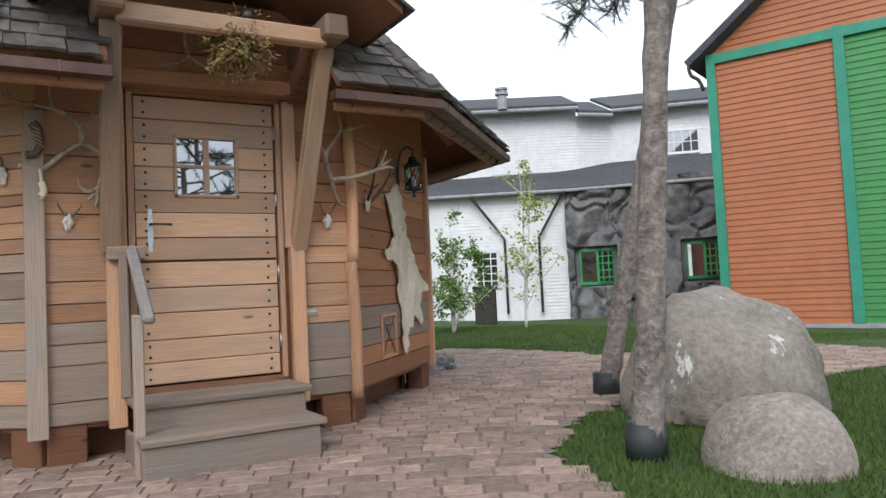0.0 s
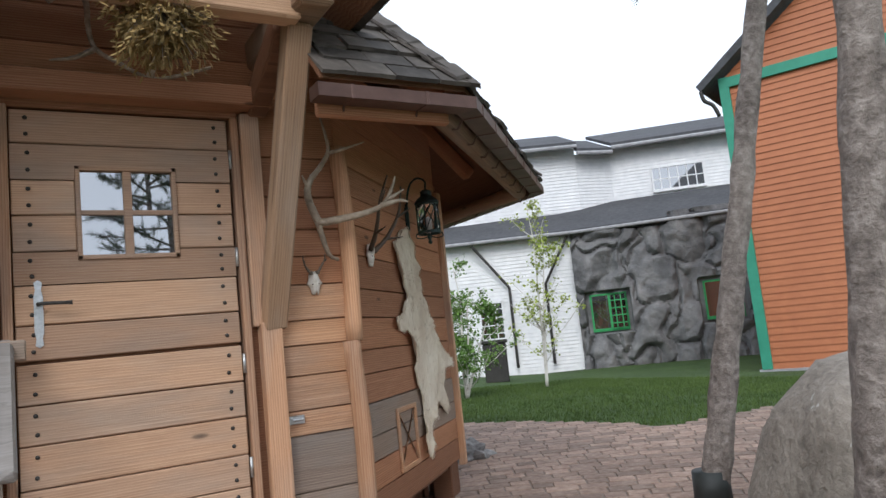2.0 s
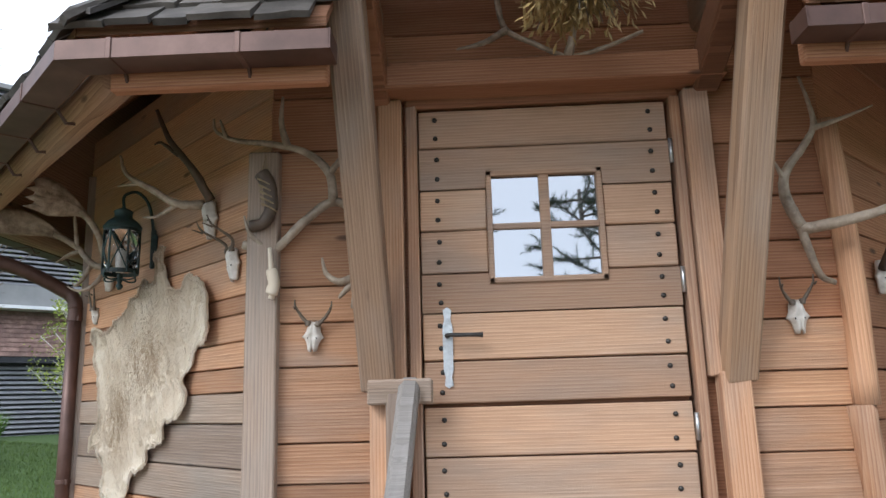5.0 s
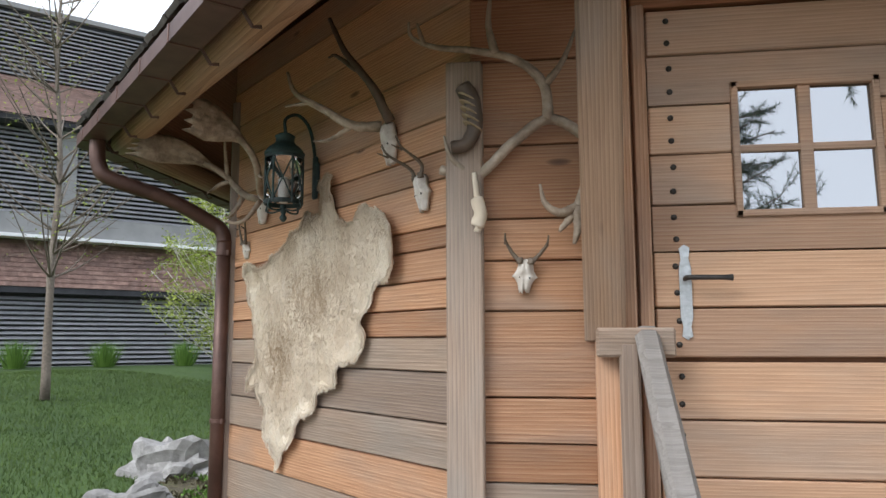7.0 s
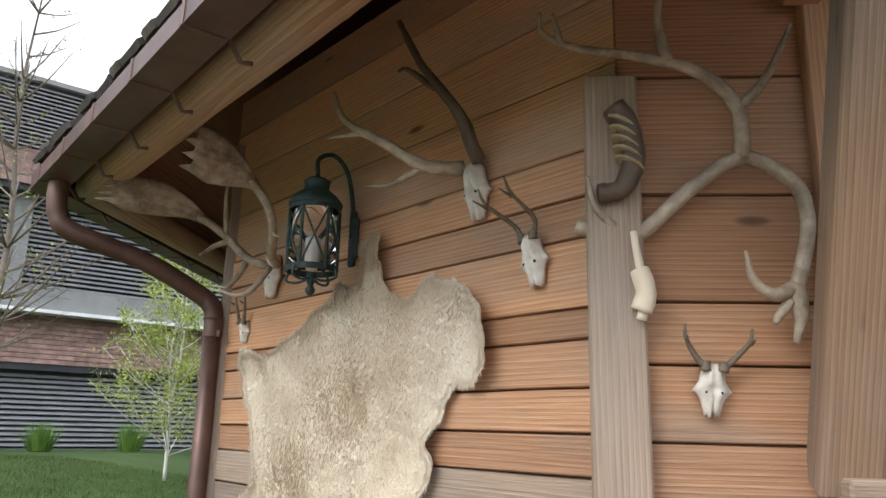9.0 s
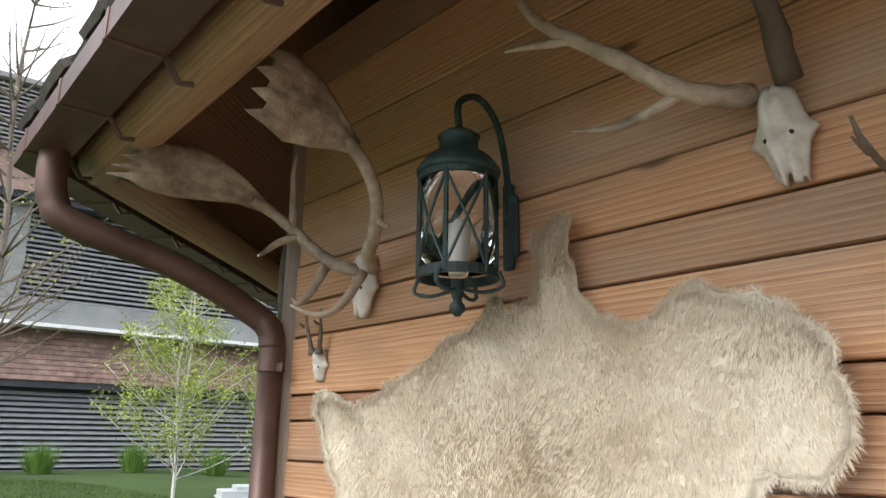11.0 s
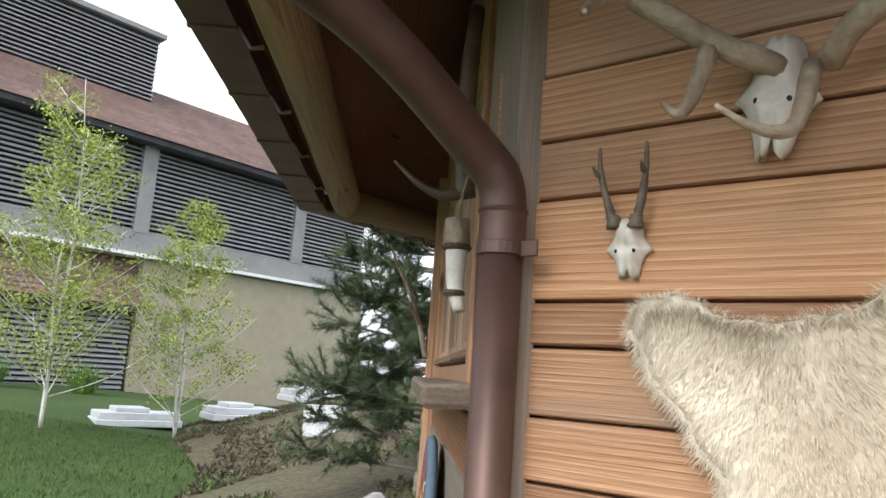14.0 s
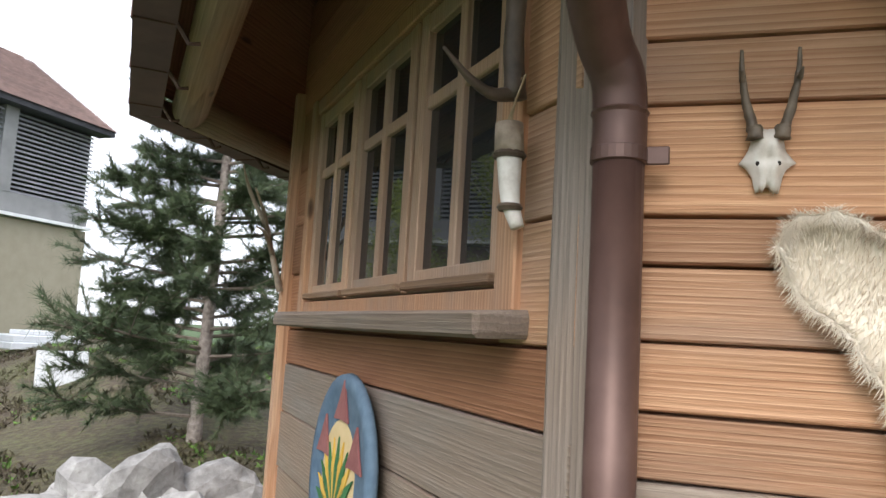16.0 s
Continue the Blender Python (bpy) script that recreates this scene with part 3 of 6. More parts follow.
WIDTHS = (0.11, 0.14, 0.17, 0.20, 0.24)
SH = [shingle_mesh(w) for w in WIDTHS]
count = 0
rest_v, rest_f = [], []
for k in (0, -1, 1, -2, 2, 3, 4, -3):
    sd = SIDES[k]
    for row in range(30):
        a = 0.02 + row * 0.15 * math.cos(slope)
        if a > sd.apex.y - 0.15:
            break
        lo_x, hi_x = sd.reach(a)
        x = lo_x + rnd.uniform(-0.05, 0.02)
        while x < hi_x:
            i = rnd.randrange(5)
            w = WIDTHS[i]
            xc = x + w / 2
            x += w + rnd.uniform(0.003, 0.012)
            if not lo_x - 0.02 < xc < hi_x + 0.02 or (k == 0 and abs(xc) < SLOT + 0.05 and a < 1.0):
                continue
            m = sd.m @ Matrix.Translation((xc, a + rnd.uniform(-0.012, 0.012), sd.up(a) + 0.012 + rnd.uniform(0, 0.010))) @ Matrix.Rotation(math.atan(sd.rise) - rnd.uniform(0.02, 0.06), 4, "X") @ Matrix.Rotation(rnd.uniform(-0.03, 0.03), 4, "Z")
            if k in (0, -1, 1) and row < 6 and count < 290:
                part("shingle", SH[i], None, roof).matrix_local = m
                count += 1
            else:
                b0 = len(rest_v)
                rest_v += [tuple(m @ v.co) for v in SH[i].vertices]
                rest_f += [tuple(b0 + t for t in p.vertices) for p in SH[i].polygons]
tagged(part("shingles", raw("shingles", rest_v, rest_f, SHINGLE), None, roof), kind="stuff")
for k in range(8):
    bm = B()
    p = RIM[k] + Vector((0, 0, 0.078))
    d = (APEX - p).normalized()
    side = Vector((-d.y, d.x, 0)).normalized()
    n = int((APEX - p).length / 0.2)
    for i in range(n):
        p0, p1 = p + d * (0.2 * i + 0.05) + Vector((0, 0, 0.065)), p + d * (0.2 * i + 0.34) + Vector((0, 0, 0.045))
        for sg in (-1, 1):
            off = side * sg * (0.10 + rnd.uniform(0, 0.02)) - Vector((0, 0, 0.04))
            t = Vector((0, 0, 0.02))
            v = [bm.verts.new(c) for c in (p0, p1, p1 + off, p0 + off, p0 + t, p1 + t, p1 + off + t, p0 + off + t)]
            for idx in ((0, 1, 2, 3), (7, 6, 5, 4), (0, 4, 5, 1), (2, 6, 7, 3), (3, 7, 4, 0), (1, 5, 6, 2)):
                bm.faces.new([v[i_] for i_ in idx])
    part("hip_cap", bm, SHINGLE, roof)

# eave logs, fascia and rafters under the overhang
for k, sd in SIDES.items():
    l0, r0_ = sd.reach(0.22)
    bm = B()
    for x0, x1 in [(l0, -SLOT - 0.01), (SLOT + 0.01, r0_)] if k == 0 else [(l0, r0_)]:
        if k == 0:
            span(bm, (x0, 0.13, -0.05), (x1, 0.175, 0.10), 0.006)
        else:
            tube(bm, smooth_line([(x0, 0.22, 0.035), ((x0 + x1) / 2, 0.22, 0.045), (x1, 0.22, 0.035)], 4), 0.068, 12, True, 0.04)
    part("fascia" if k == 0 else "eave_log", bm, W_RED if k == 0 else W_BEAM, roof, "", k != 0).matrix_local = sd.m
    for x in () if k in (0, -2, -3) else (-0.62, 0.15, 0.9):
        bm = B()
        box(bm, 0.11, 0.95, 0.13, Matrix.Translation((x, 0.72, sd.up(0.72) - 0.125)) @ Matrix.Rotation(math.atan(sd.rise), 4, "X"), 0.02, 0.004)
        part("rafter_tail", bm, W_RED, roof).matrix_local = sd.m

# gutters
gutter = thing("gutter", "square brown copper gutter along the eaves", "gutter", kind="structure")
for k in (0, -1, 1, -2, 2, -3):
    sd = SIDES[k]
    h = sd.length / 2
    for x0, x1 in [(-h, -0.72), (0.71, h)] if k == 0 else [(-h, h)]:
        bm = B()
        prof = [(0.0, 0.064), (0.0, 0.0), (0.115, 0.0), (0.115, 0.075), (0.108, 0.075), (0.108, 0.007), (0.007, 0.007), (0.007, 0.057), (0.016, 0.057), (0.016, 0.064)]
        cut = math.tan(radians(22.5))
        rings = [[bm.verts.new((x + (cut * py if x == -h else -cut * py if x == h else 0), py, pz)) for py, pz in prof] for x in (x0, x1)]
        n = len(prof)
        for i in range(n):
            bm.faces.new((rings[0][i], rings[0][(i + 1) % n], rings[1][(i + 1) % n], rings[1][i]))
        bm.faces.new(rings[0][::-1]), bm.faces.new(rings[1])
        part("trough", bm, COPPER, gutter).matrix_local = sd.m
        xx = x0 + 0.16
        while xx < x1 - 0.1:
            bm = B()
            span(bm, (xx, -0.004, -0.004), (xx + 0.018, 0.11, 0.067), 0.002)
            tube(bm, [(xx + 0.01, 0.11, 0.012), (xx + 0.01, 0.15, -0.045), (xx + 0.01, 0.18, -0.04)], 0.007, 5)
            part("bracket", bm, COPPER, gutter).matrix_local = sd.m
            xx += 0.40
        if k == 0:
            bm = B()
            e = x1 if x1 < 0 else x0
            span(bm, (e - 0.004, 0.0, 0.0), (e + 0.004, 0.115, 0.066))
            part("end_cap", bm, COPPER, gutter).matrix_local = sd.m

# downpipe at the southwest corner
pipe = thing("downpipe", "brown copper downpipe with swan neck at the hut corner", "downpipe")
gc = Vector((-3.165, 0.96, 2.45))
wp = F(-1) @ Vector((-0.947, -0.06, 0))
line = [gc, gc + Vector((0, 0, -0.07)), gc + Vector((0.012, 0.007, -0.14)), gc + Vector((0.06, 0.034, -0.20)), Vector((-2.87, 1.17, 2.165)), Vector((wp.x - 0.065, wp.y - 0.032, 2.06)), Vector((wp.x - 0.012, wp.y - 0.006, 2.01)), Vector((wp.x, wp.y, 1.95)), Vector((wp.x, wp.y, 1.90))]
bm = B()
tube(bm, smooth_line(line, 6), 0.0405, 16, False)
part("swan_neck", bm, COPPER, pipe, "", True)
bm = B()
tube(bm, [(wp.x, wp.y, 1.93), (wp.x, wp.y, 0.42)], 0.038, 16, True)
part("pipe", bm, COPPER, pipe, "", True)
for z in (1.955,):
    bm = B()
    lathe(bm, [(0.0385, z - 0.008), (0.044, z), (0.0385, z + 0.008)], Matrix.Translation((wp.x, wp.y, 0)))
    part("seam_ring", bm, COPPER, pipe)
for z in (1.89, 0.98):
    bm = B()
    lathe(bm, [(0.0385, z - 0.012), (0.0425, z - 0.010), (0.0425, z + 0.010), (0.0385, z + 0.012)], Matrix.Translation((wp.x, wp.y, 0)), 24)
    box(bm, 0.034, 0.006, 0.028, Matrix.Translation((wp.x, wp.y, z)) @ Matrix.Rotation(radians(-45), 4, "Z") @ Matrix.Translation((0.056, 0.0, 0)), 0.002)
    part("clamp", bm, COPPER, pipe, "copper pipe clamp with screw plate")
bm = B()
tube(bm, [(wp.x, wp.y, 0.42), (wp.x, wp.y, 0.0)], 0.048, 16, True)
part("stand_pipe", bm, RUBBER, pipe, "black lower stand pipe", True)

# ---------- porch ----------
porch = thing("porch_roof", "small gabled porch roof on timber braces over the door", "porch roof")
PEAVE_X, PEAVE_Z, PRIDGE = 1.08, 2.93, 3.70
for sg in (-1, 1):
    bm = B()
    v = [bm.verts.new(p) for p in ((0, -1.15, PRIDGE), (sg * PEAVE_X, -1.15, PEAVE_Z), (sg * PEAVE_X, 0.9, PEAVE_Z), (0, 0.9, PRIDGE))]
    w = [bm.verts.new(x.co + Vector((0, 0, 0.05))) for x in v]
    for idx in ((v[0], v[1], v[2], v[3]), (w[3], w[2], w[1], w[0]), (v[0], w[0], w[1], v[1]), (v[1], w[1], w[2], v[2]), (v[2], w[2], w[3], v[3]), (v[3], w[3], w[0], v[0])):
        bm.faces.new(idx)
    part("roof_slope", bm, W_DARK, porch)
    bm = B()
    ang = math.atan2(PRIDGE - PEAVE_Z, PEAVE_X)
    for row in range(8):
        t = row / 8
        for j in range(11):
            x, z = sg * PEAVE_X * (1 - t), PEAVE_Z + (PRIDGE - PEAVE_Z) * t + 0.062
            box(bm, 0.24, 0.18, 0.02, Matrix.Translation((x * 0.97, -1.1 + 0.19 * j + rnd.uniform(-0.01, 0.01), z + 0.02)) @ Matrix.Rotation(sg * (ang - 0.06), 4, "Y"))
    tagged(part("shingles", bm, SHINGLE, porch), kind="stuff")
for sg in (-1, 1):
    bm = B()
    pts = [Vector((sg * 0.665, -0.02, 1.41)), Vector((sg * 0.70, -0.64, 2.82))]
    d = (pts[1] - pts[0])
    rot = d.to_track_quat("Z", "Y").to_matrix().to_4x4()
    box(bm, 0.125, 0.105, d.length, Matrix.Translation((0, 0, d.length / 2)), 0.012, 0.004)
    o = part("brace", bm, V_BEAM, porch, "thick old timber brace leaning out from the wall")
    o.matrix_local = Matrix.Translation(pts[0]) @ rot
    bm = B()
    box(bm, 0.17, 1.5, 0.17, Matrix.Translation((0, 0, 0)), 0.02, 0.004)
    o = part("purlin", bm, W_BEAM, porch, "chunky beam end carrying the porch roof")
    o.matrix_local = Matrix.Translation((sg * 0.72, -0.12, 2.90))
    bm = B()
    box(bm, 0.10, 0.6, 0.14, Matrix(), 0.01)
    o = part("strut", bm, W_DARK, porch)
    o.matrix_local = Matrix.Translation((sg * 0.66, -0.28, 2.72)) @ Matrix.Rotation(radians(-24), 4, "X")
bm = B()
box(bm, 1.36, 0.11, 0.12, Matrix(), 0.012, 0.004)
part("tie_beam", bm, W_DOOR, porch, "pale tie beam between the braces").matrix_local = Matrix.Translation((0, -0.70, 2.845))
bm = B()
box(bm, 1.36, 0.09, 0.1, Matrix(), 0.012, 0.004)
part("tie_beam", bm, W_DOOR, porch).matrix_local = Matrix.Translation((0, -0.35, 3.0))

# ---------- door ----------
door = thing("door_1", "closed two-part stable door of pale horizontal boards with iron nails", "door", kind="structure")
DC = [0.475, 0.625, 0.784, 0.973, 1.15, 1.335]
DU = [1.345, 1.506, 1.689, 1.844, 2.017, 2.184, 2.358, 2.525]
hid = (-0.235, 0.225, 1.80, 2.255)


def dplank(x0, x1, z0, z1):
    bm = B()
    box(bm, x1 - x0, 0.042, z1 - z0 - 0.006, Matrix(), 0.005, 0.0012)
    o = part("board", bm, W_DOOR, door)
    o.location = ((x0 + x1) / 2, 0.021, (z0 + z1) / 2)


for zz in (DC, DU):
    for z0, z1 in zip(zz, zz[1:]):
        a, b = max(z0, hid[2]), min(z1, hid[3])
        if b - a > 0.12:
            dplank(-0.5, hid[0], z0, z1)
            dplank(hid[1], 0.5, z0, z1)
        elif b - a > 0.0:
            bm = B()
            lo_, hi_z = z0 + 0.003, z1 - 0.003
            cz0 = (z0 + z1) / 2
            for q0, q1, r0, r1 in ((-0.5, hid[0], lo_, hi_z), (hid[1], 0.5, lo_, hi_z), (hid[0], hid[1], b if a <= z0 else lo_, hi_z if a <= z0 else a)):
                span(bm, (q0, -0.021, r0 - cz0), (q1, 0.021, r1 - cz0))
            bmesh.ops.remove_doubles(bm, verts=bm.verts, dist=0.0005)
            o = part("board", bm, W_DOOR, door, "board notched round the small window")
            o.location = (0, 0.021, cz0)
        else:
            dplank(-0.5, 0.5, z0, z1)
nail_bm = B()
lathe(nail_bm, [(0.0105, 0.0), (0.010, 0.004), (0.006, 0.008), (0.001, 0.0095)], Matrix.Rotation(radians(90), 4, "X"), 8)
NAIL = finish("nail", nail_bm, IRON, True)
for zz in (DC, DU):
    for z0, z1 in zip(zz, zz[1:]):
        for sx in (-0.43, 0.43):
            for q in (0.27, 0.74):
                o = part("nail", NAIL, None, door)
                o.location = (sx + rnd.uniform(-0.004, 0.004), 0.0, z0 + (z1 - z0) * q)
bm = B()
for a in ((hid[0], -0.012, hid[3] - 0.022, hid[1], 0.03, hid[3]), (hid[0], -0.012, hid[2], hid[1], 0.03, hid[2] + 0.022), (hid[0], -0.012, hid[2], hid[0] + 0.022, 0.03, hid[3]), (hid[1] - 0.022, -0.012, hid[2], hid[1], 0.03, hid[3])):
    span(bm, a[:3], a[3:], 0.003)
cx, cz = (hid[0] + hid[1]) / 2, (hid[2] + hid[3]) / 2
span(bm, (cx - 0.02, -0.004, hid[2] + 0.02), (cx + 0.02, 0.028, hid[3] - 0.02), 0.003)
span(bm, (hid[0] + 0.02, -0.002, cz - 0.012), (hid[1] - 0.02, 0.026, cz + 0.012), 0.003)
wf = part("window_frame", bm, W_DOOR, door, "small four-pane window frame in the door")
for x0, x1 in ((hid[0] + 0.02, cx - 0.02), (cx + 0.02, hid[1] - 0.02)):
    for z0, z1 in ((hid[2] + 0.02, cz - 0.012), (cz + 0.012, hid[3] - 0.02)):
        bm = B()
        box(bm, x1 - x0, 0.005, z1 - z0, Matrix.Rotation(radians(0.0), 4, "X"))
        o = part("pane", bm, PANE, wf)
        o.location = ((x0 + x1) / 2, 0.012, (z0 + z1) / 2)
        o.rotation_euler = (radians(-rnd.uniform(0.5, 1.5)), 0, radians(rnd.uniform(-1, 1)))
bm = B()
span(bm, (-0.5, 0.044, 0.47), (0.5, 0.075, 2.53))
part("door_back", bm, W_DARK, door)
bm = B()
prof = [(-0.017, 0.0), (-0.012, 0.03), (-0.019, 0.06), (-0.019, 0.22), (-0.012, 0.25), (-0.017, 0.285), (0, 0.297), (0.017, 0.285), (0.012, 0.25), (0.019, 0.22), (0.019, 0.06), (0.012, 0.03), (0.017, 0.0), (0, -0.012)]
lo = [bm.verts.new((x, 0, z)) for x, z in prof]
hi_ = [bm.verts.new((x, -0.006, z)) for x, z in prof]
bm.faces.new(lo[::-1]), bm.faces.new(hi_)
for i in range(len(prof)):
    bm.faces.new((lo[i], lo[(i + 1) % len(prof)], hi_[(i + 1) % len(prof)], hi_[i]))
hd = part("handle_plate", bm, STEEL, door, "hammered steel handle plate")
hd.location = (-0.405, -0.003, 1.415)
bm = B()
tube(bm, smooth_line([(0, 0, 0.185), (0, -0.05, 0.185), (0.03, -0.06, 0.185), (0.135, -0.06, 0.183)], 4), [0.009] * 4 + [0.008] * 8 + [0.011], 8)
part("lever", bm, IRON, hd, "black iron lever", True)
for z in (2.31, 1.79, 1.24, 0.72):
    bm = B()
    tube(bm, [(0.508, -0.006, z - 0.05), (0.508, -0.006, z + 0.05)], 0.009, 8)
    part("hinge", bm, STEEL, door, "", True)
jamb = thing("door_frame", "reddish timber door frame with heavy lintel", "door frame", kind="structure")
for name, a, b, mt in (("jamb", (-0.552, -0.02, 0.44), (-0.507, 0.10, 2.54), V_WARM), ("jamb", (0.515, -0.02, 0.44), (0.556, 0.10, 2.54), V_WARM), ("head", (-0.552, -0.01, 2.535), (0.556, 0.1, 2.575), W_DARK),
                       ("casing", (-0.66, -0.045, 1.42), (-0.565, 0.03, 2.56), V_WARM), ("casing", (0.565, -0.045, 1.42), (0.665, 0.03, 2.56), V_WARM),
                       ("post", (-0.70, -0.075, 0.22), (-0.585, 0.0, 1.425), V_WARM), ("post", (0.59, -0.07, 0.24), (0.70, 0.0, 1.435), V_WARM)):
    bm = B()
    c = [(p + q) / 2 for p, q in zip(a, b)]
    box(bm, *[q - p for p, q in zip(a, b)], Matrix(), 0.006, 0.002)
    part(name, bm, mt, jamb).location = c
bm = B()
box(bm, 1.44, 0.15, 0.115, Matrix(), 0.01, 0.003)
part("lintel", bm, W_RED, jamb, "heavy reddish lintel").location = (0.0, -0.06, 2.628)
latch = thing("latch", "small steel hasp on the boards beside the door", "latch", F(0))
bm = B()
span(bm, (0.70, -0.02, 0.895), (0.80, -0.008, 0.94), 0.004)
tube(bm, [(0.73, -0.03, 0.918), (0.79, -0.03, 0.918)], 0.009, 8)
part("hasp", bm, STEEL, latch)

# ---------- steps and handrail ----------
steps = thing("entrance_steps", "two weathered wooden steps up to the door", "steps")
for name, a, b in (("tread", (-0.60, -0.50, 0.375), (0.57, 0.0, 0.42)), ("riser", (-0.57, -0.46, 0.19), (0.53, -0.425, 0.375)), ("tread", (-0.62, -0.87, 0.20), (0.53, -0.44, 0.248)), ("riser", (-0.60, -0.845, 0.0), (0.49, -0.80, 0.198)), ("side", (0.46, -0.80, 0.0), (0.49, 0.0, 0.2)), ("side", (-0.60, -0.80, 0.0), (-0.57, 0.0, 0.2)), ("side", (0.50, -0.425, 0.2), (0.53, 0.0, 0.375))):
    bm = B()
    box(bm, *[q - p for p, q in zip(a, b)], Matrix(), 0.008, 0.003)
    part(name, bm, W_GREY, steps).location = [(p + q) / 2 for p, q in zip(a, b)]
rail = thing("handrail", "worn grey wooden handrail beside the steps", "handrail")
for a, b in (((-0.625, -0.70, 0.0), (-0.56, -0.62, 0.98)), ((-0.63, -0.14, 0.42), (-0.57, -0.08, 1.40))):
    bm = B()
    box(bm, *[q - p for p, q in zip(a, b)], Matrix(), 0.01, 0.004)
    part("post", bm, V_GREY, rail).location = [(p + q) / 2 for p, q in zip(a, b)]
bm = B()
d = Vector((0.0, -0.74, -0.50))
box(bm, 0.075, d.length, 0.05, Matrix(), 0.016, 0.003)
o = part("rail", bm, W_SILVER, rail, "silvery worn sloping rail with bolts")
o.matrix_local = Matrix.Translation((-0.545, -0.46, 1.185)) @ Matrix.Rotation(math.atan2(0.50, 0.74), 4, "X")
bm = B()
box(bm, 0.24, 0.055, 0.09, Matrix(), 0.008, 0.002)
part("cross_piece", bm, W_GREY, rail).location = (-0.58, -0.11, 1.395)

# ---------- west window ----------
win = thing("window_1", "row of narrow wooden casements with glazing bars in the hut wall", "window", F(-2), kind="structure")
bm = B()
x0, x1, z0, z1 = -0.74, 0.82, 1.66, 2.5
for a in ((x0 - 0.06, -0.02, z0, x0, 0.09, z1), (x1, -0.02, z0, x1 + 0.075, 0.09, z1), (x0, -0.01, z1 - 0.06, x1, 0.09, z1), (x0, -0.01, z0, x1, 0.09, z0 + 0.045)):
    span(bm, a[:3], a[3:], 0.004)
part("window_frame", bm, V_WARM, win)
n = 3
cw = (x1 - x0) / n
for i in range(n):
    a, b = x0 + i * cw + 0.012, x0 + (i + 1) * cw - 0.012
    zl, zh = z0 + 0.05, z1 - 0.065
    bm = B()
    for q in ((a, 0.0, zl, a + 0.05, 0.05, zh), (b - 0.05, 0.0, zl, b, 0.05, zh), (a + 0.002, 0.003, zl, b - 0.002, 0.047, zl + 0.055), (a + 0.002, 0.003, zh - 0.055, b - 0.002, 0.047, zh - 0.002),
              ((a + b) / 2 - 0.018, 0.006, zl + 0.003, (a + b) / 2 + 0.018, 0.045, zh - 0.004), (a + 0.004, 0.009, zh - 0.26, b - 0.004, 0.042, zh - 0.225)):
        span(bm, q[:3], q[3:], 0.003)
    c = part("casement", bm, V_DOOR, win, "honey-coloured casement")
    bm = B()
    span(bm, (a + 0.01, -0.022, zl + 0.004), (b - 0.01, 0.002, zl + 0.026), 0.004)
    part("drip_rail", bm, W_BEAM, c)
    for p0, p1 in ((a + 0.045, (a + b) / 2 - 0.012), ((a + b) / 2 + 0.012, b - 0.045)):
        for q0, q1 in ((zl + 0.05, zh - 0.258), (zh - 0.228, zh - 0.05)):
            bm = B()
            span(bm, (p0, 0.022, q0), (p1, 0.028, q1))
            part("pane", bm, DIMPANE, c)
# dark sheet added in place of the shaded room behind the casements
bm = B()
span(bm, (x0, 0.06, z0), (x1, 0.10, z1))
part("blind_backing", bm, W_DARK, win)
bm = B()
box(bm, 1.72, 0.12, 0.05, Matrix(), 0.008, 0.004)
part("window_sill", bm, W_GREY, win, "thick weathered sill board").location = (0.07, -0.05, 1.635)

shield = thing("painted_shield", "round painted wooden shield with blue rim leaning on the wall", "shield", F(-2) @ pose(0.03, -0.035, 1.205, 88, 0, 0))
bm = B()
lathe(bm, [(0.235, 0), (0.27, 0.0), (0.285, 0.01), (0.28, 0.028), (0.245, 0.03), (0.235, 0.024)], None, 40)
part("rim", bm, BLUE, shield, "faded blue rim", True)
bm = B()
lathe(bm, [(0.238, 0.004), (0.238, 0.021), (0.10, 0.026), (0.001, 0.027)], None, 40)
part("face", bm, CREAM, shield)
for i in range(13):
    ang = math.radians(-78 + 13 * i)
    bm = B()
    w, r = 0.018, 0.20 - 0.0035 * abs(i - 6)
    d, sd = Vector((math.sin(ang), math.cos(ang), 0)), Vector((math.cos(ang), -math.sin(ang), 0))
    o = Vector((0, -0.10, 0.027))
    v = [bm.verts.new(o + p) for p in (sd * 0.004, d * r * 0.6 + sd * w, d * r * 1.05, d * r * 0.6 - sd * w)]
    t = [bm.verts.new(x.co + Vector((0, 0, 0.004))) for x in v]
    bm.faces.new(t), bm.faces.new(v[::-1])
    for j in range(4):
        bm.faces.new((v[j], v[(j + 1) % 4], t[(j + 1) % 4], t[j]))
    part("painted_petal", bm, (PGREEN, PYEL)[i % 2], shield)
for x, y in ((-0.15, 0.08), (0.15, 0.08), (0.0, 0.19)):
    bm = B()
    v = [bm.verts.new((x + 0.075 * math.sin(a) * (0.45 if i % 2 else 1), y + 0.075 * math.cos(a) * (0.45 if i % 2 else 1), 0.032)) for i, a in enumerate([k * math.pi / 3 for k in range(6)])]
    t = [bm.verts.new(q.co - Vector((0, 0, 0.006))) for q in v]
    bm.faces.new(v), bm.faces.new(t[::-1])
    for j in range(6):
        bm.faces.new((v[j], v[(j + 1) % 6], t[(j + 1) % 6], t[j]))
    part("painted_star", bm, PRED, shield)

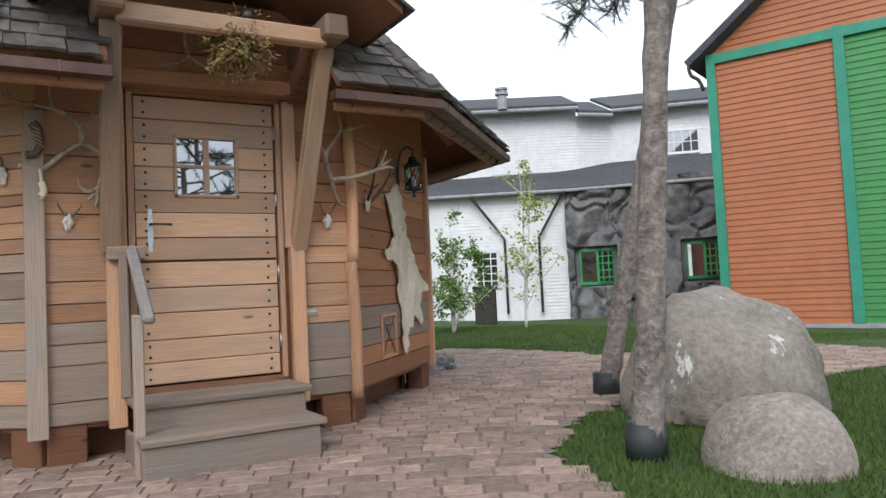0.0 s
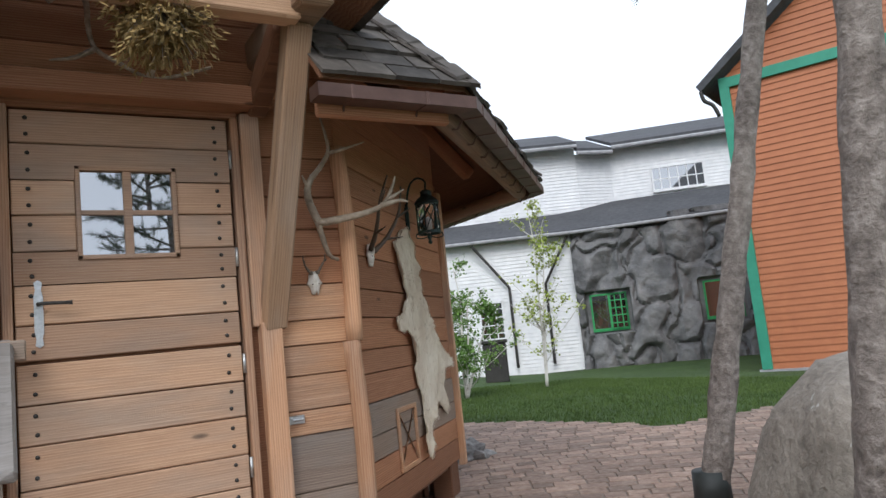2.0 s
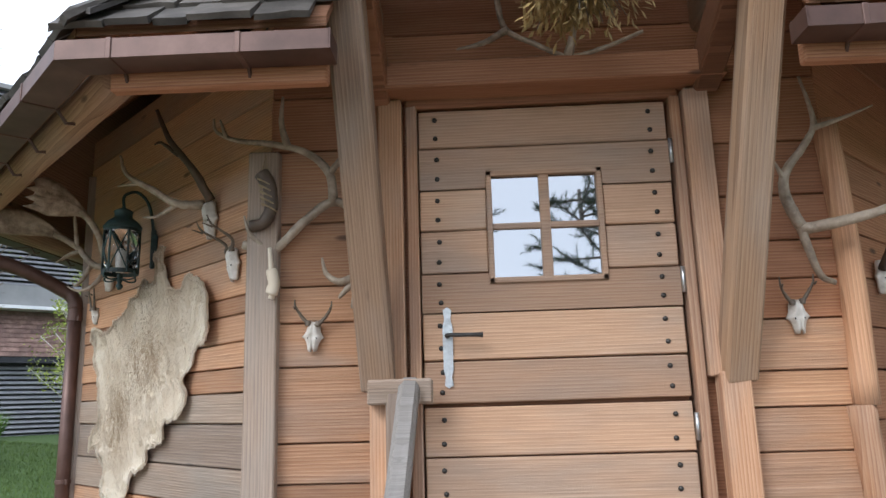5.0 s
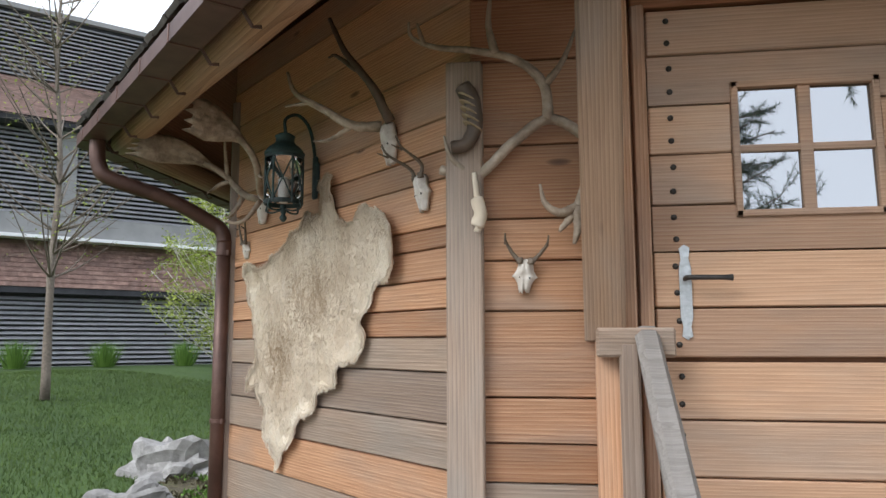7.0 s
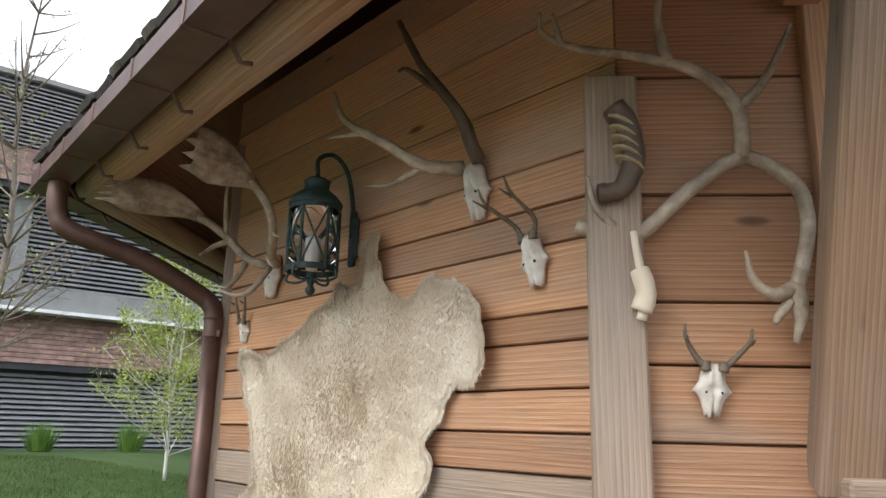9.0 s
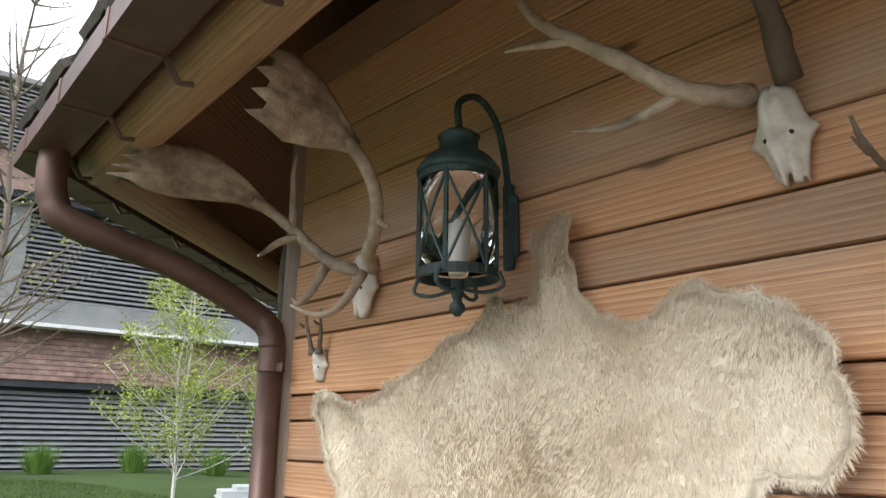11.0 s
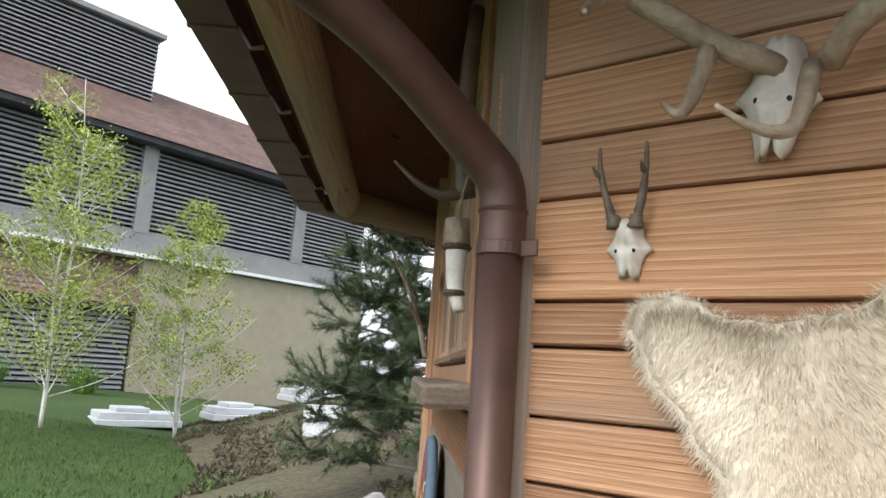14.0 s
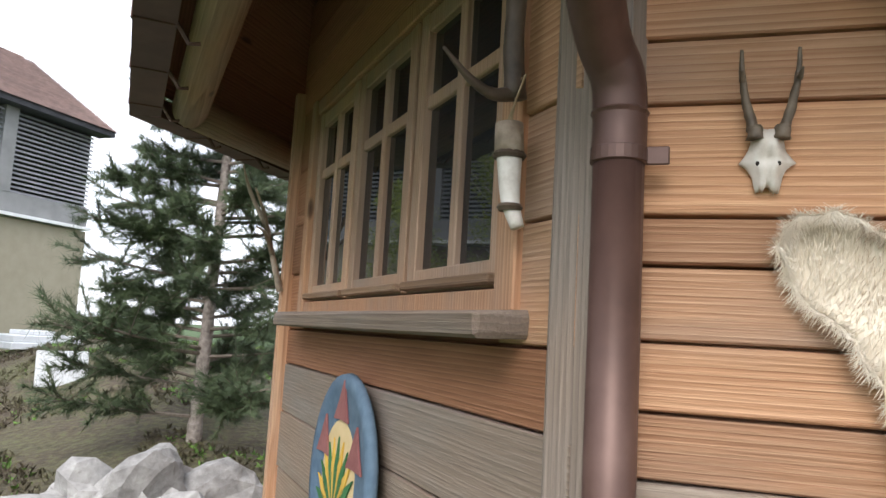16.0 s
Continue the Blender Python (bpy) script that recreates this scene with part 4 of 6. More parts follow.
# ---------- antlers and skulls ----------
def skull(name, label, m, scale=1.0, horns=(), r0=0.012, long=1.0):
    """Bleached deer skull: y points out of the wall (negative), nose down."""
    t = thing(name, label, "trophy", m)
    bm = B()
    # half widths and bulge of the frontal bone from the broken nose edge up to the crown
    prof = [(0.000, 0.022, 0.014), (0.025, 0.026, 0.019), (0.05, 0.030, 0.024), (0.072, 0.037, 0.028), (0.088, 0.047, 0.028), (0.100, 0.054, 0.024), (0.112, 0.045, 0.028), (0.135, 0.036, 0.034), (0.16, 0.033, 0.036), (0.185, 0.030, 0.030), (0.205, 0.022, 0.018)]
    cols = 14
    front, rear = [], []
    for z, w, dep in prof:
        fr, re = [], []
        for k in range(cols + 1):
            u = 2 * k / cols - 1
            ragged = 0.0
            if z == 0:
                ragged = 0.028 * max(0.0, 1 - abs(u) * 3.2) + rnd.uniform(-0.010, 0.010)
            elif z < 0.03:
                ragged = 0.014 * max(0.0, 1 - abs(u) * 3.2)
            prong = 0.006 if z == 0.1 and abs(u) == 1 else 0.0
            x = w * u + rnd.uniform(-0.0012, 0.0012)
            groove = 0.005 * math.exp(-(u / 0.12) ** 2) - 0.004 * math.exp(-((abs(u) - 0.45) / 0.2) ** 2)
            y = -0.014 - dep * math.cos(u * 1.45) + groove + rnd.uniform(-0.0015, 0.0015)
            fr.append(bm.verts.new((x * scale, y * scale, (z + ragged - prong) * long * scale)))
            re.append(bm.verts.new((x * 0.94 * scale, (y * 0.35 + 0.002) * scale, (z + ragged - prong) * long * scale)))
        front.append(fr), rear.append(re)
    for g, flip in ((front, False), (rear, True)):
        for a, b in zip(g, g[1:]):
            for k in range(cols):
                f = (a[k], a[k + 1], b[k + 1], b[k])
                bm.faces.new(f[::-1] if flip else f)
    for k in range(cols):
        bm.faces.new((front[0][k], rear[0][k], rear[0][k + 1], front[0][k + 1]))
        bm.faces.new((front[-1][k], front[-1][k + 1], rear[-1][k + 1], rear[-1][k]))
    for a, b, c, e in zip(front, front[1:], rear, rear[1:]):
        bm.faces.new((a[0], b[0], e[0], c[0]))
        bm.faces.new((a[-1], c[-1], e[-1], b[-1]))
    part("skull", bm, SKULL, t, "", True)
    # small near-black blobs paint the shade inside two nail holes
    for sg in (-1, 1):
        bm = B()
        bmesh.ops.create_icosphere(bm, subdivisions=2, radius=1, matrix=Matrix.Translation((sg * 0.020 * scale, -0.036 * scale, 0.088 * long * scale)) @ Matrix.Diagonal((0.0042 * scale, 0.007 * scale, 0.0052 * scale, 1)))
        part("eye_socket", bm, HOLE_SHADE, t, "", True)
    drop = 0.2 * long * scale - (0.24 if "stag" in name else 0.2)
    for lines, mt in horns:
        bm = B()
        for pts, ra, rb in lines:
            horn(bm, [(p[0], p[1], p[2] + drop) for p in pts], ra, rb, 6, 9, 0.15)
        part("antler", bm, mt, t, "", True)
    return t


def roe(scale=1.0, spread=0.04, height=0.2, out=0.03):
    res = []
    for sg in (-1, 1):
        res.append(([([(sg * 0.018, -0.03, 0.19), (sg * (0.02 + spread * 0.45), -0.035, 0.19 + height * 0.35), (sg * (0.02 + spread * 0.8), -0.03 - out * 0.8, 0.19 + height * 0.7), (sg * (0.02 + spread * 0.85), -0.03 - out, 0.19 + height)], 0.008, 0.0025),
                     ([(sg * (0.02 + spread * 0.8), -0.04 - out * 0.7, 0.19 + height * 0.62), (sg * (0.022 + spread * 0.8), -0.052 - out, 0.19 + height * 0.7)], 0.005, 0.0015),
                     ([(sg * 0.018, -0.03, 0.185), (sg * 0.019, -0.031, 0.205)], 0.0125, 0.0105)], ROEHORN))
    return res


TRO = F(0) @ Matrix.Identity(4)
skull("deer_skull", "small bleached roe deer skull with short antlers on the boards", F(0) @ pose(-0.925, -0.012, 1.56, 0, 4, 0), 0.80, roe(height=0.09, spread=0.06), long=0.68)
skull("deer_skull", "small roe deer skull with broken antlers on a dark board", F(0) @ pose(0.915, -0.012, 1.57, 0, -3, 0), 0.85, roe(height=0.10, spread=0.05), long=0.7)
skull("deer_skull", "small roe deer skull with two straight antlers beside the hide", F(-1) @ pose(0.86, -0.012, 1.875, 0, -8, 0), 0.9, roe(height=0.13, spread=0.03, out=0.12), long=0.75)
skull("deer_skull", "roe deer skull with ridged dark antlers near the downpipe", F(-1) @ pose(-0.738, -0.004, 1.845, 0, 0, 0), 0.72, roe(height=0.125, spread=0.022, out=0.015), long=0.62)
red = [([([(0.03, -0.03, 0.24), (0.05, -0.12, 0.36), (0.0, -0.20, 0.50), (-0.05, -0.24, 0.66)], 0.021, 0.008), ([(0.02, -0.17, 0.43), (-0.04, -0.22, 0.50), (-0.05, -0.25, 0.49)], 0.011, 0.003)], DARKHORN),
       ([([(-0.03, -0.03, 0.24), (-0.10, -0.12, 0.25), (-0.18, -0.20, 0.33), (-0.27, -0.28, 0.42), (-0.30, -0.30, 0.52)], 0.022, 0.006), ([(-0.10, -0.12, 0.25), (-0.20, -0.17, 0.215), (-0.28, -0.2, 0.23)], 0.012, 0.003), ([(-0.22, -0.24, 0.37), (-0.33, -0.30, 0.38)], 0.010, 0.003)], ANTLER)]
skull("stag_skull", "bleached stag skull plate with branching dark antlers", F(-1) @ pose(0.645, -0.012, 2.095, 0, -6, 0), 1.05, red, long=0.78)


fal = skull("fallow_skull", "bleached fallow buck skull with broad palmate antlers", F(-1) @ pose(-0.525, -0.012, 2.01, 0, 6, 0), 1.08, long=0.76)


def blade(bm, mids, wide, across, thick=0.010):
    """Flat palmate antler blade along mids, ragged and toothed at its far end."""
    across = Vector(across).normalized()
    rows = []
    n = len(mids)
    for i, (p, w) in enumerate(zip(mids, wide)):
        p = Vector(p)
        d = (Vector(mids[min(i + 1, n - 1)]) - Vector(mids[max(i - 1, 0)])).normalized()
        row = []
        for j in range(11):
            f = j / 10 - 0.5
            q = p + across * (f * w) - d * (0.25 * w * f * f)
            if i == n - 1:
                q += d * (0.035 if j % 3 == 1 else -0.012) * (1 + 0.4 * math.sin(j * 2.3))
            row.append(q + d.cross(across) * (0.10 * w * (4 * f * f) + 0.004 * math.sin(j * 1.7 + i)))
        rows.append(row)
    nrm = (Vector(mids[-1]) - Vector(mids[0])).cross(across).normalized() * thick
    lo = [[bm.verts.new(q - nrm * (0.9 - 0.5 * i / n)) for q in r] for i, r in enumerate(rows)]
    up = [[bm.verts.new(q + nrm * (0.9 - 0.5 * i / n)) for q in r] for i, r in enumerate(rows)]
    for i in range(n - 1):
        for j in range(10):
            bm.faces.new((lo[i][j], lo[i][j + 1], lo[i + 1][j + 1], lo[i + 1][j]))
            bm.faces.new((up[i][j + 1], up[i][j], up[i + 1][j], up[i + 1][j + 1]))
        bm.faces.new((lo[i][0], lo[i + 1][0], up[i + 1][0], up[i][0]))
        bm.faces.new((lo[i + 1][10], lo[i][10], up[i][10], up[i + 1][10]))
    for j in range(10):
        bm.faces.new((lo[-1][j + 1], lo[-1][j], up[-1][j], up[-1][j + 1]))
        bm.faces.new((lo[0][j], lo[0][j + 1], up[0][j + 1], up[0][j]))


def on_skull(pts):
    return [(x + 0.525, y + 0.012, z - 2.01) for x, y, z in pts]


bm = B()
horn(bm, on_skull([(-0.52, -0.05, 2.13), (-0.58, -0.10, 2.145), (-0.66, -0.125, 2.19), (-0.73, -0.145, 2.24), (-0.755, -0.21, 2.285), (-0.77, -0.27, 2.31)]), 0.018, 0.016, 5, 10, 0.06)
horn(bm, on_skull([(-0.60, -0.11, 2.14), (-0.60, -0.15, 2.06), (-0.605, -0.18, 2.025), (-0.625, -0.19, 2.04)]), 0.015, 0.003, 4)
horn(bm, on_skull([(-0.715, -0.14, 2.225), (-0.735, -0.19, 2.20), (-0.735, -0.23, 2.165), (-0.72, -0.255, 2.15)]), 0.013, 0.004, 4)
horn(bm, on_skull([(-0.735, -0.15, 2.245), (-0.72, -0.17, 2.33), (-0.70, -0.19, 2.40), (-0.674, -0.20, 2.45)]), 0.013, 0.004, 4)
blade(bm, on_skull([(-0.762, -0.24, 2.30), (-0.775, -0.31, 2.33), (-0.79, -0.39, 2.345), (-0.805, -0.47, 2.35), (-0.82, -0.54, 2.35), (-0.832, -0.60, 2.345)]), [0.035, 0.075, 0.125, 0.15, 0.14, 0.09], (0.35, 0.1, 0.9))
part("antler", bm, ANTLER, fal, "palmate antler reaching out over the corner", True)
bm = B()
horn(bm, on_skull([(-0.46, -0.05, 2.13), (-0.42, -0.10, 2.16), (-0.34, -0.145, 2.20), (-0.28, -0.19, 2.265), (-0.262, -0.24, 2.33), (-0.268, -0.30, 2.385)]), 0.018, 0.016, 5, 10, 0.06)
horn(bm, on_skull([(-0.475, -0.07, 2.12), (-0.468, -0.13, 2.03), (-0.475, -0.175, 1.996), (-0.505, -0.21, 1.995), (-0.536, -0.24, 2.012)]), 0.014, 0.003, 4)
horn(bm, on_skull([(-0.30, -0.165, 2.235), (-0.285, -0.165, 2.215), (-0.265, -0.155, 2.208)]), 0.012, 0.004, 4)
blade(bm, on_skull([(-0.266, -0.27, 2.37), (-0.262, -0.33, 2.40), (-0.25, -0.40, 2.42), (-0.235, -0.47, 2.425), (-0.215, -0.54, 2.42)]), [0.03, 0.09, 0.16, 0.19, 0.15], (0.30, -0.15, 0.95))
part("antler", bm, ANTLER, fal, "palmate antler curving up", True)


def shed(name, label, m, lines, mt=ANTLER):
    bm = B()
    for pts, ra, rb in lines:
        horn(bm, pts, ra, rb, 6, 10, 0.06)
    return solid(name, bm, mt, label, "antler", m, True)


shed("elk_antler", "big weathered shed antler with branching tines beside the brace", F(0) @ Matrix.Translation((-0.005, 0.04, 0.0)), [
    ([(-1.20, -0.05, 1.99), (-1.08, -0.07, 1.955), (-0.95, -0.10, 2.06), (-0.83, -0.11, 2.135), (-0.72, -0.10, 2.08), (-0.69, -0.09, 2.0), (-0.715, -0.11, 1.90), (-0.745, -0.12, 1.82)], 0.018, 0.017),
    ([(-0.83, -0.11, 2.13), (-0.84, -0.14, 2.24), (-0.92, -0.16, 2.32), (-1.05, -0.17, 2.36), (-1.20, -0.18, 2.38), (-1.28, -0.18, 2.42), (-1.29, -0.19, 2.47)], 0.019, 0.004),
    ([(-1.00, -0.17, 2.35), (-1.02, -0.19, 2.44), (-1.01, -0.21, 2.54)], 0.015, 0.005),
    ([(-0.84, -0.14, 2.24), (-0.78, -0.17, 2.31), (-0.73, -0.20, 2.42)], 0.014, 0.004),
    ([(-1.24, -0.18, 2.39), (-1.26, -0.2, 2.46)], 0.010, 0.004),
    ([(-1.09, -0.07, 1.96), (-1.16, -0.10, 2.02), (-1.18, -0.12, 2.09)], 0.013, 0.004),
    ([(-0.745, -0.12, 1.83), (-0.80, -0.15, 1.81), (-0.845, -0.17, 1.84), (-0.86, -0.18, 1.90)], 0.018, 0.004),
    ([(-0.745, -0.12, 1.83), (-0.74, -0.13, 1.77), (-0.755, -0.13, 1.71)], 0.024, 0.006),
    ([(-0.76, -0.13, 1.80), (-0.79, -0.14, 1.765), (-0.80, -0.15, 1.75)], 0.013, 0.005)])
shed("elk_antler", "big weathered shed antler with forked tip on the corner pole", F(0) @ Matrix.Translation((0.01, 0, -0.025)), [
    ([(1.03, -0.08, 1.77), (0.97, -0.10, 1.80), (0.93, -0.11, 1.92), (0.92, -0.11, 1.98)], 0.010, 0.02),
    ([(0.92, -0.11, 1.98), (0.87, -0.12, 2.10), (0.88, -0.13, 2.19), (0.95, -0.14, 2.28), (0.995, -0.15, 2.36), (0.985, -0.16, 2.44), (0.95, -0.18, 2.55)], 0.022, 0.005),
    ([(0.92, -0.11, 1.97), (1.05, -0.16, 1.985), (1.17, -0.20, 2.01), (1.26, -0.24, 2.05), (1.31, -0.26, 2.14), (1.33, -0.27, 2.20)], 0.023, 0.005),
    ([(1.24, -0.24, 2.04), (1.33, -0.28, 2.06), (1.38, -0.30, 2.05)], 0.017, 0.004),
    ([(1.28, -0.26, 2.07), (1.36, -0.3, 2.12)], 0.012, 0.004),
    ([(0.99, -0.15, 2.35), (1.08, -0.19, 2.37), (1.18, -0.23, 2.40)], 0.012, 0.003),
    ([(0.87, -0.13, 2.16), (0.83, -0.16, 2.22)], 0.011, 0.004)])
shed("elk_antler", "pale shed antler lying over the door lintel", F(0), [
    ([(0.40, -0.16, 2.75), (0.25, -0.14, 2.70), (0.11, -0.12, 2.68), (-0.02, -0.12, 2.74), (-0.13, -0.13, 2.80), (-0.16, -0.15, 2.90), (-0.17, -0.17, 3.02), (-0.25, -0.19, 3.05), (-0.33, -0.2, 2.98)], 0.008, 0.016),
    ([(-0.13, -0.13, 2.80), (-0.22, -0.15, 2.74), (-0.33, -0.16, 2.71)], 0.016, 0.004),
    ([(0.11, -0.12, 2.68), (0.13, -0.14, 2.76), (0.15, -0.16, 2.86)], 0.02, 0.008)])
shed("stag_antler", "dark antler tine fixed beside the casement window", F(-2), [
    ([(0.90, -0.05, 2.46), (0.935, -0.06, 2.28), (0.93, -0.06, 2.14), (0.925, -0.05, 2.035)], 0.017, 0.021),
    ([(0.925, -0.05, 2.045), (0.93, -0.10, 2.035), (0.935, -0.15, 2.055), (0.94, -0.20, 2.095)], 0.014, 0.003)], DARKHORN)
shed("stag_antler", "pale antlers at the far corner of the window wall", F(-2), [
    ([(-1.0, -0.05, 1.75), (-1.02, -0.09, 1.9), (-0.98, -0.14, 2.05), (-0.9, -0.2, 2.15)], 0.014, 0.004),
    ([(-1.02, -0.09, 1.9), (-0.95, -0.14, 1.98), (-0.93, -0.18, 2.0)], 0.010, 0.003),
    ([(-1.0, -0.12, 2.0), (-1.02, -0.2, 2.15), (-0.95, -0.25, 2.25)], 0.012, 0.003)])
stag2 = [([([(sg * 0.03, -0.03, 0.2), (sg * 0.10, -0.10, 0.30), (sg * 0.17, -0.16, 0.46), (sg * 0.13, -0.2, 0.62)], 0.016, 0.005), ([(sg * 0.08, -0.08, 0.28), (sg * 0.16, -0.18, 0.3)], 0.010, 0.003), ([(sg * 0.16, -0.15, 0.43), (sg * 0.24, -0.22, 0.5)], 0.009, 0.003)], DARKHORN) for sg in (-1, 1)]
skull("stag_skull", "small stag skull with dark branching antlers above the hide", F(1) @ pose(-0.72, -0.012, 1.74, 0, 5, 0), 0.9, stag2, long=0.75)

# hanging drinking horn by the window
hornset = thing("drinking_horn", "cream and brown horn hanging on a cord", "horn", F(-2) @ pose(0.955, -0.05, 1.80))
bm = B()
horn(bm, [(0.0, 0, 0.0), (-0.012, -0.01, 0.05), (-0.02, -0.012, 0.14)], 0.012, 0.024, 5, 12, 0.0)
part("horn", bm, SKULL, hornset, "cream horn", True)
bm = B()
horn(bm, [(-0.019, -0.012, 0.13), (-0.022, -0.013, 0.185)], 0.027, 0.025, 2, 12, 0.02)
part("horn_cap", bm, ANTLER, hornset, "brown upper part", True)
for z, x, r in ((0.035, -0.009, 0.019), (0.128, -0.019, 0.027)):
    bm = B()
    lathe(bm, [(r, -0.006), (r + 0.004, 0.0), (r, 0.006)], Matrix.Translation((x, -0.012, z)), 12)
    part("band", bm, DARKHORN, hornset)
bm = B()
tube(bm, [(-0.022, -0.013, 0.18), (-0.01, 0.0, 0.27)], 0.002, 5)
tube(bm, [(-0.022, -0.02, 0.18), (0.005, 0.0, 0.27)], 0.002, 5)
part("cord", bm, ROPE, hornset)

# wrapped bundle and small pouch on the corner batten
bundle = thing("wrapped_bundle", "dark leather bundle bound with cord hanging on the batten", "bundle", F(0) @ pose(-1.11, -0.075, 2.06))
bm = B()
horn(bm, [(-0.05, 0, -0.01), (0.0, 0, 0.0), (0.03, 0, 0.06), (0.02, 0, 0.15), (-0.01, 0, 0.20)], 0.022, 0.032, 5, 10, 0.08)
part("leather_wrap", bm, DARKHORN, bundle, "", True)
for i in range(5):
    bm = B()
    lathe(bm, [(0.036, -0.003), (0.039, 0.0), (0.036, 0.003)], Matrix.Translation((0.022 - 0.004 * i, 0, 0.06 + 0.025 * i)) @ Matrix.Rotation(0.5, 4, "Y"), 12)
    part("binding", bm, ROPE, bundle)
bm = B()
tube(bm, [(-0.01, 0, 0.2), (0.0, 0.02, 0.29), (0.01, 0, 0.2)], 0.002, 5)
part("cord", bm, ROPE, bundle)
bm = B()
horn(bm, [(0, 0, 0.0), (0.01, -0.01, 0.05), (0.0, -0.005, 0.12), (-0.01, 0, 0.20)], 0.012, 0.008, 4, 10, 0.1)
horn(bm, [(0.0, 0, 0.02), (0.012, -0.008, 0.06), (0.0, 0, 0.11)], 0.024, 0.022, 4, 10, 0.1)
solid("horn_pouch", bm, HIDE, "small yellowed horn tip hanging from the batten", "horn", F(0) @ pose(-1.075, -0.07, 1.76), True)

# ---------- lanterns ----------
def lantern(m, label):
    t = thing("wall_lantern", label, "lantern", m, "wall lanterns of the hut")
    for z0, z1, r in ((0.075, 0.095, 0.073), (0.285, 0.30, 0.073)):
        bm = B()
        ri = [[bm.verts.new((q * math.cos(math.pi * k / 12), q * math.sin(math.pi * k / 12), z)) for k in range(24)] for q, z in ((r - 0.006, z0), (r, z0), (r, z1), (r - 0.006, z1))]
        for a_, b_ in zip(ri, ri[1:] + ri[:1]):
            for k in range(24):
                bm.faces.new((a_[k], a_[(k + 1) % 24], b_[(k + 1) % 24], b_[k]))
        part("cage_ring", bm, VERDI, t)
    for i in range(6):
        a = math.pi / 3 * i
        bm = B()
        p = lambda an, z: (0.071 * math.cos(an), 0.071 * math.sin(an), z)
        tube(bm, [p(a, 0.08), p(a, 0.29)], 0.0045, 6)
        tube(bm, [p(a + (math.pi / 3) * q, 0.09 + 0.195 * q) for q in (0, 0.25, 0.5, 0.75, 1)], 0.003, 5)
        tube(bm, [p(a + (math.pi / 3) * (1 - q), 0.09 + 0.195 * q) for q in (0, 0.25, 0.5, 0.75, 1)], 0.003, 5)
        part("cage_bar", bm, VERDI, t)
    bm = B()
    lathe(bm, [(0.076, 0.298), (0.078, 0.31), (0.062, 0.335), (0.040, 0.355), (0.036, 0.36), (0.036, 0.385), (0.040, 0.388), (0.026, 0.40), (0.008, 0.408), (0.006, 0.42)], None, 24)
    part("cap", bm, VERDI, t, "", True)
    bm = B()
    lathe(bm, [(0.005, 0.0), (0.014, 0.012), (0.014, 0.022), (0.007, 0.032), (0.012, 0.045), (0.012, 0.075)], None, 12)
    part("finial", bm, VERDI, t, "bluish green finial", True)
    for i in range(4):
        a = math.pi / 2 * i + 0.4
        bm = B()
        c, s = math.cos(a), math.sin(a)
        tube(bm, smooth_line([(0.01 * c, 0.01 * s, 0.055), (0.05 * c, 0.05 * s, 0.045), (0.085 * c, 0.085 * s, 0.055), (0.078 * c, 0.078 * s, 0.085)], 3), 0.004, 6)
        part("scroll", bm, VERDI, t)
    bm = B()
    lathe(bm, [(0.064, 0.098), (0.066, 0.098), (0.066, 0.285), (0.064, 0.285)], None, 24)
    g = part("glass", bm, CLEAR, t, "clear glass cylinder", True)
    g.visible_shadow = False
    bm = B()
    lathe(bm, [(0.016, 0.085), (0.016, 0.19), (0.006, 0.195), (0.004, 0.2)], None, 14)
    part("candle", bm, CANDLE, t, "white candle sleeve", True)
    bm = B()
    tube(bm, smooth_line([(0, 0, 0.41), (0, 0.0, 0.47), (0, 0.06, 0.50), (0, 0.12, 0.45), (0, 0.15, 0.33), (0, 0.15, 0.22)], 5), 0.008, 8)
    part("arm", bm, VERDI, t, "curved iron arm", True)
    bm = B()
    box(bm, 0.045, 0.02, 0.15, Matrix.Translation((0, 0.162, 0.22)), 0.008)
    box(bm, 0.03, 0.02, 0.2, Matrix.Translation((0, 0.155, 0.22)), 0.006)
    part("back_plate", bm, VERDI, t)
    for ch in t.children:
        if ch.name.split(".")[0] not in ("arm", "back_plate"):
            ch.data.transform(Matrix.Diagonal((1.16, 1.16, 1, 1)))
    return t


lantern(F(-1) @ pose(0.02, -0.178, 1.93), "verdigris iron wall lantern with crossed cage bars on a curved arm")
lantern(F(1) @ pose(0.20, -0.172, 1.95), "dark iron wall lantern with crossed cage bars under the eave")

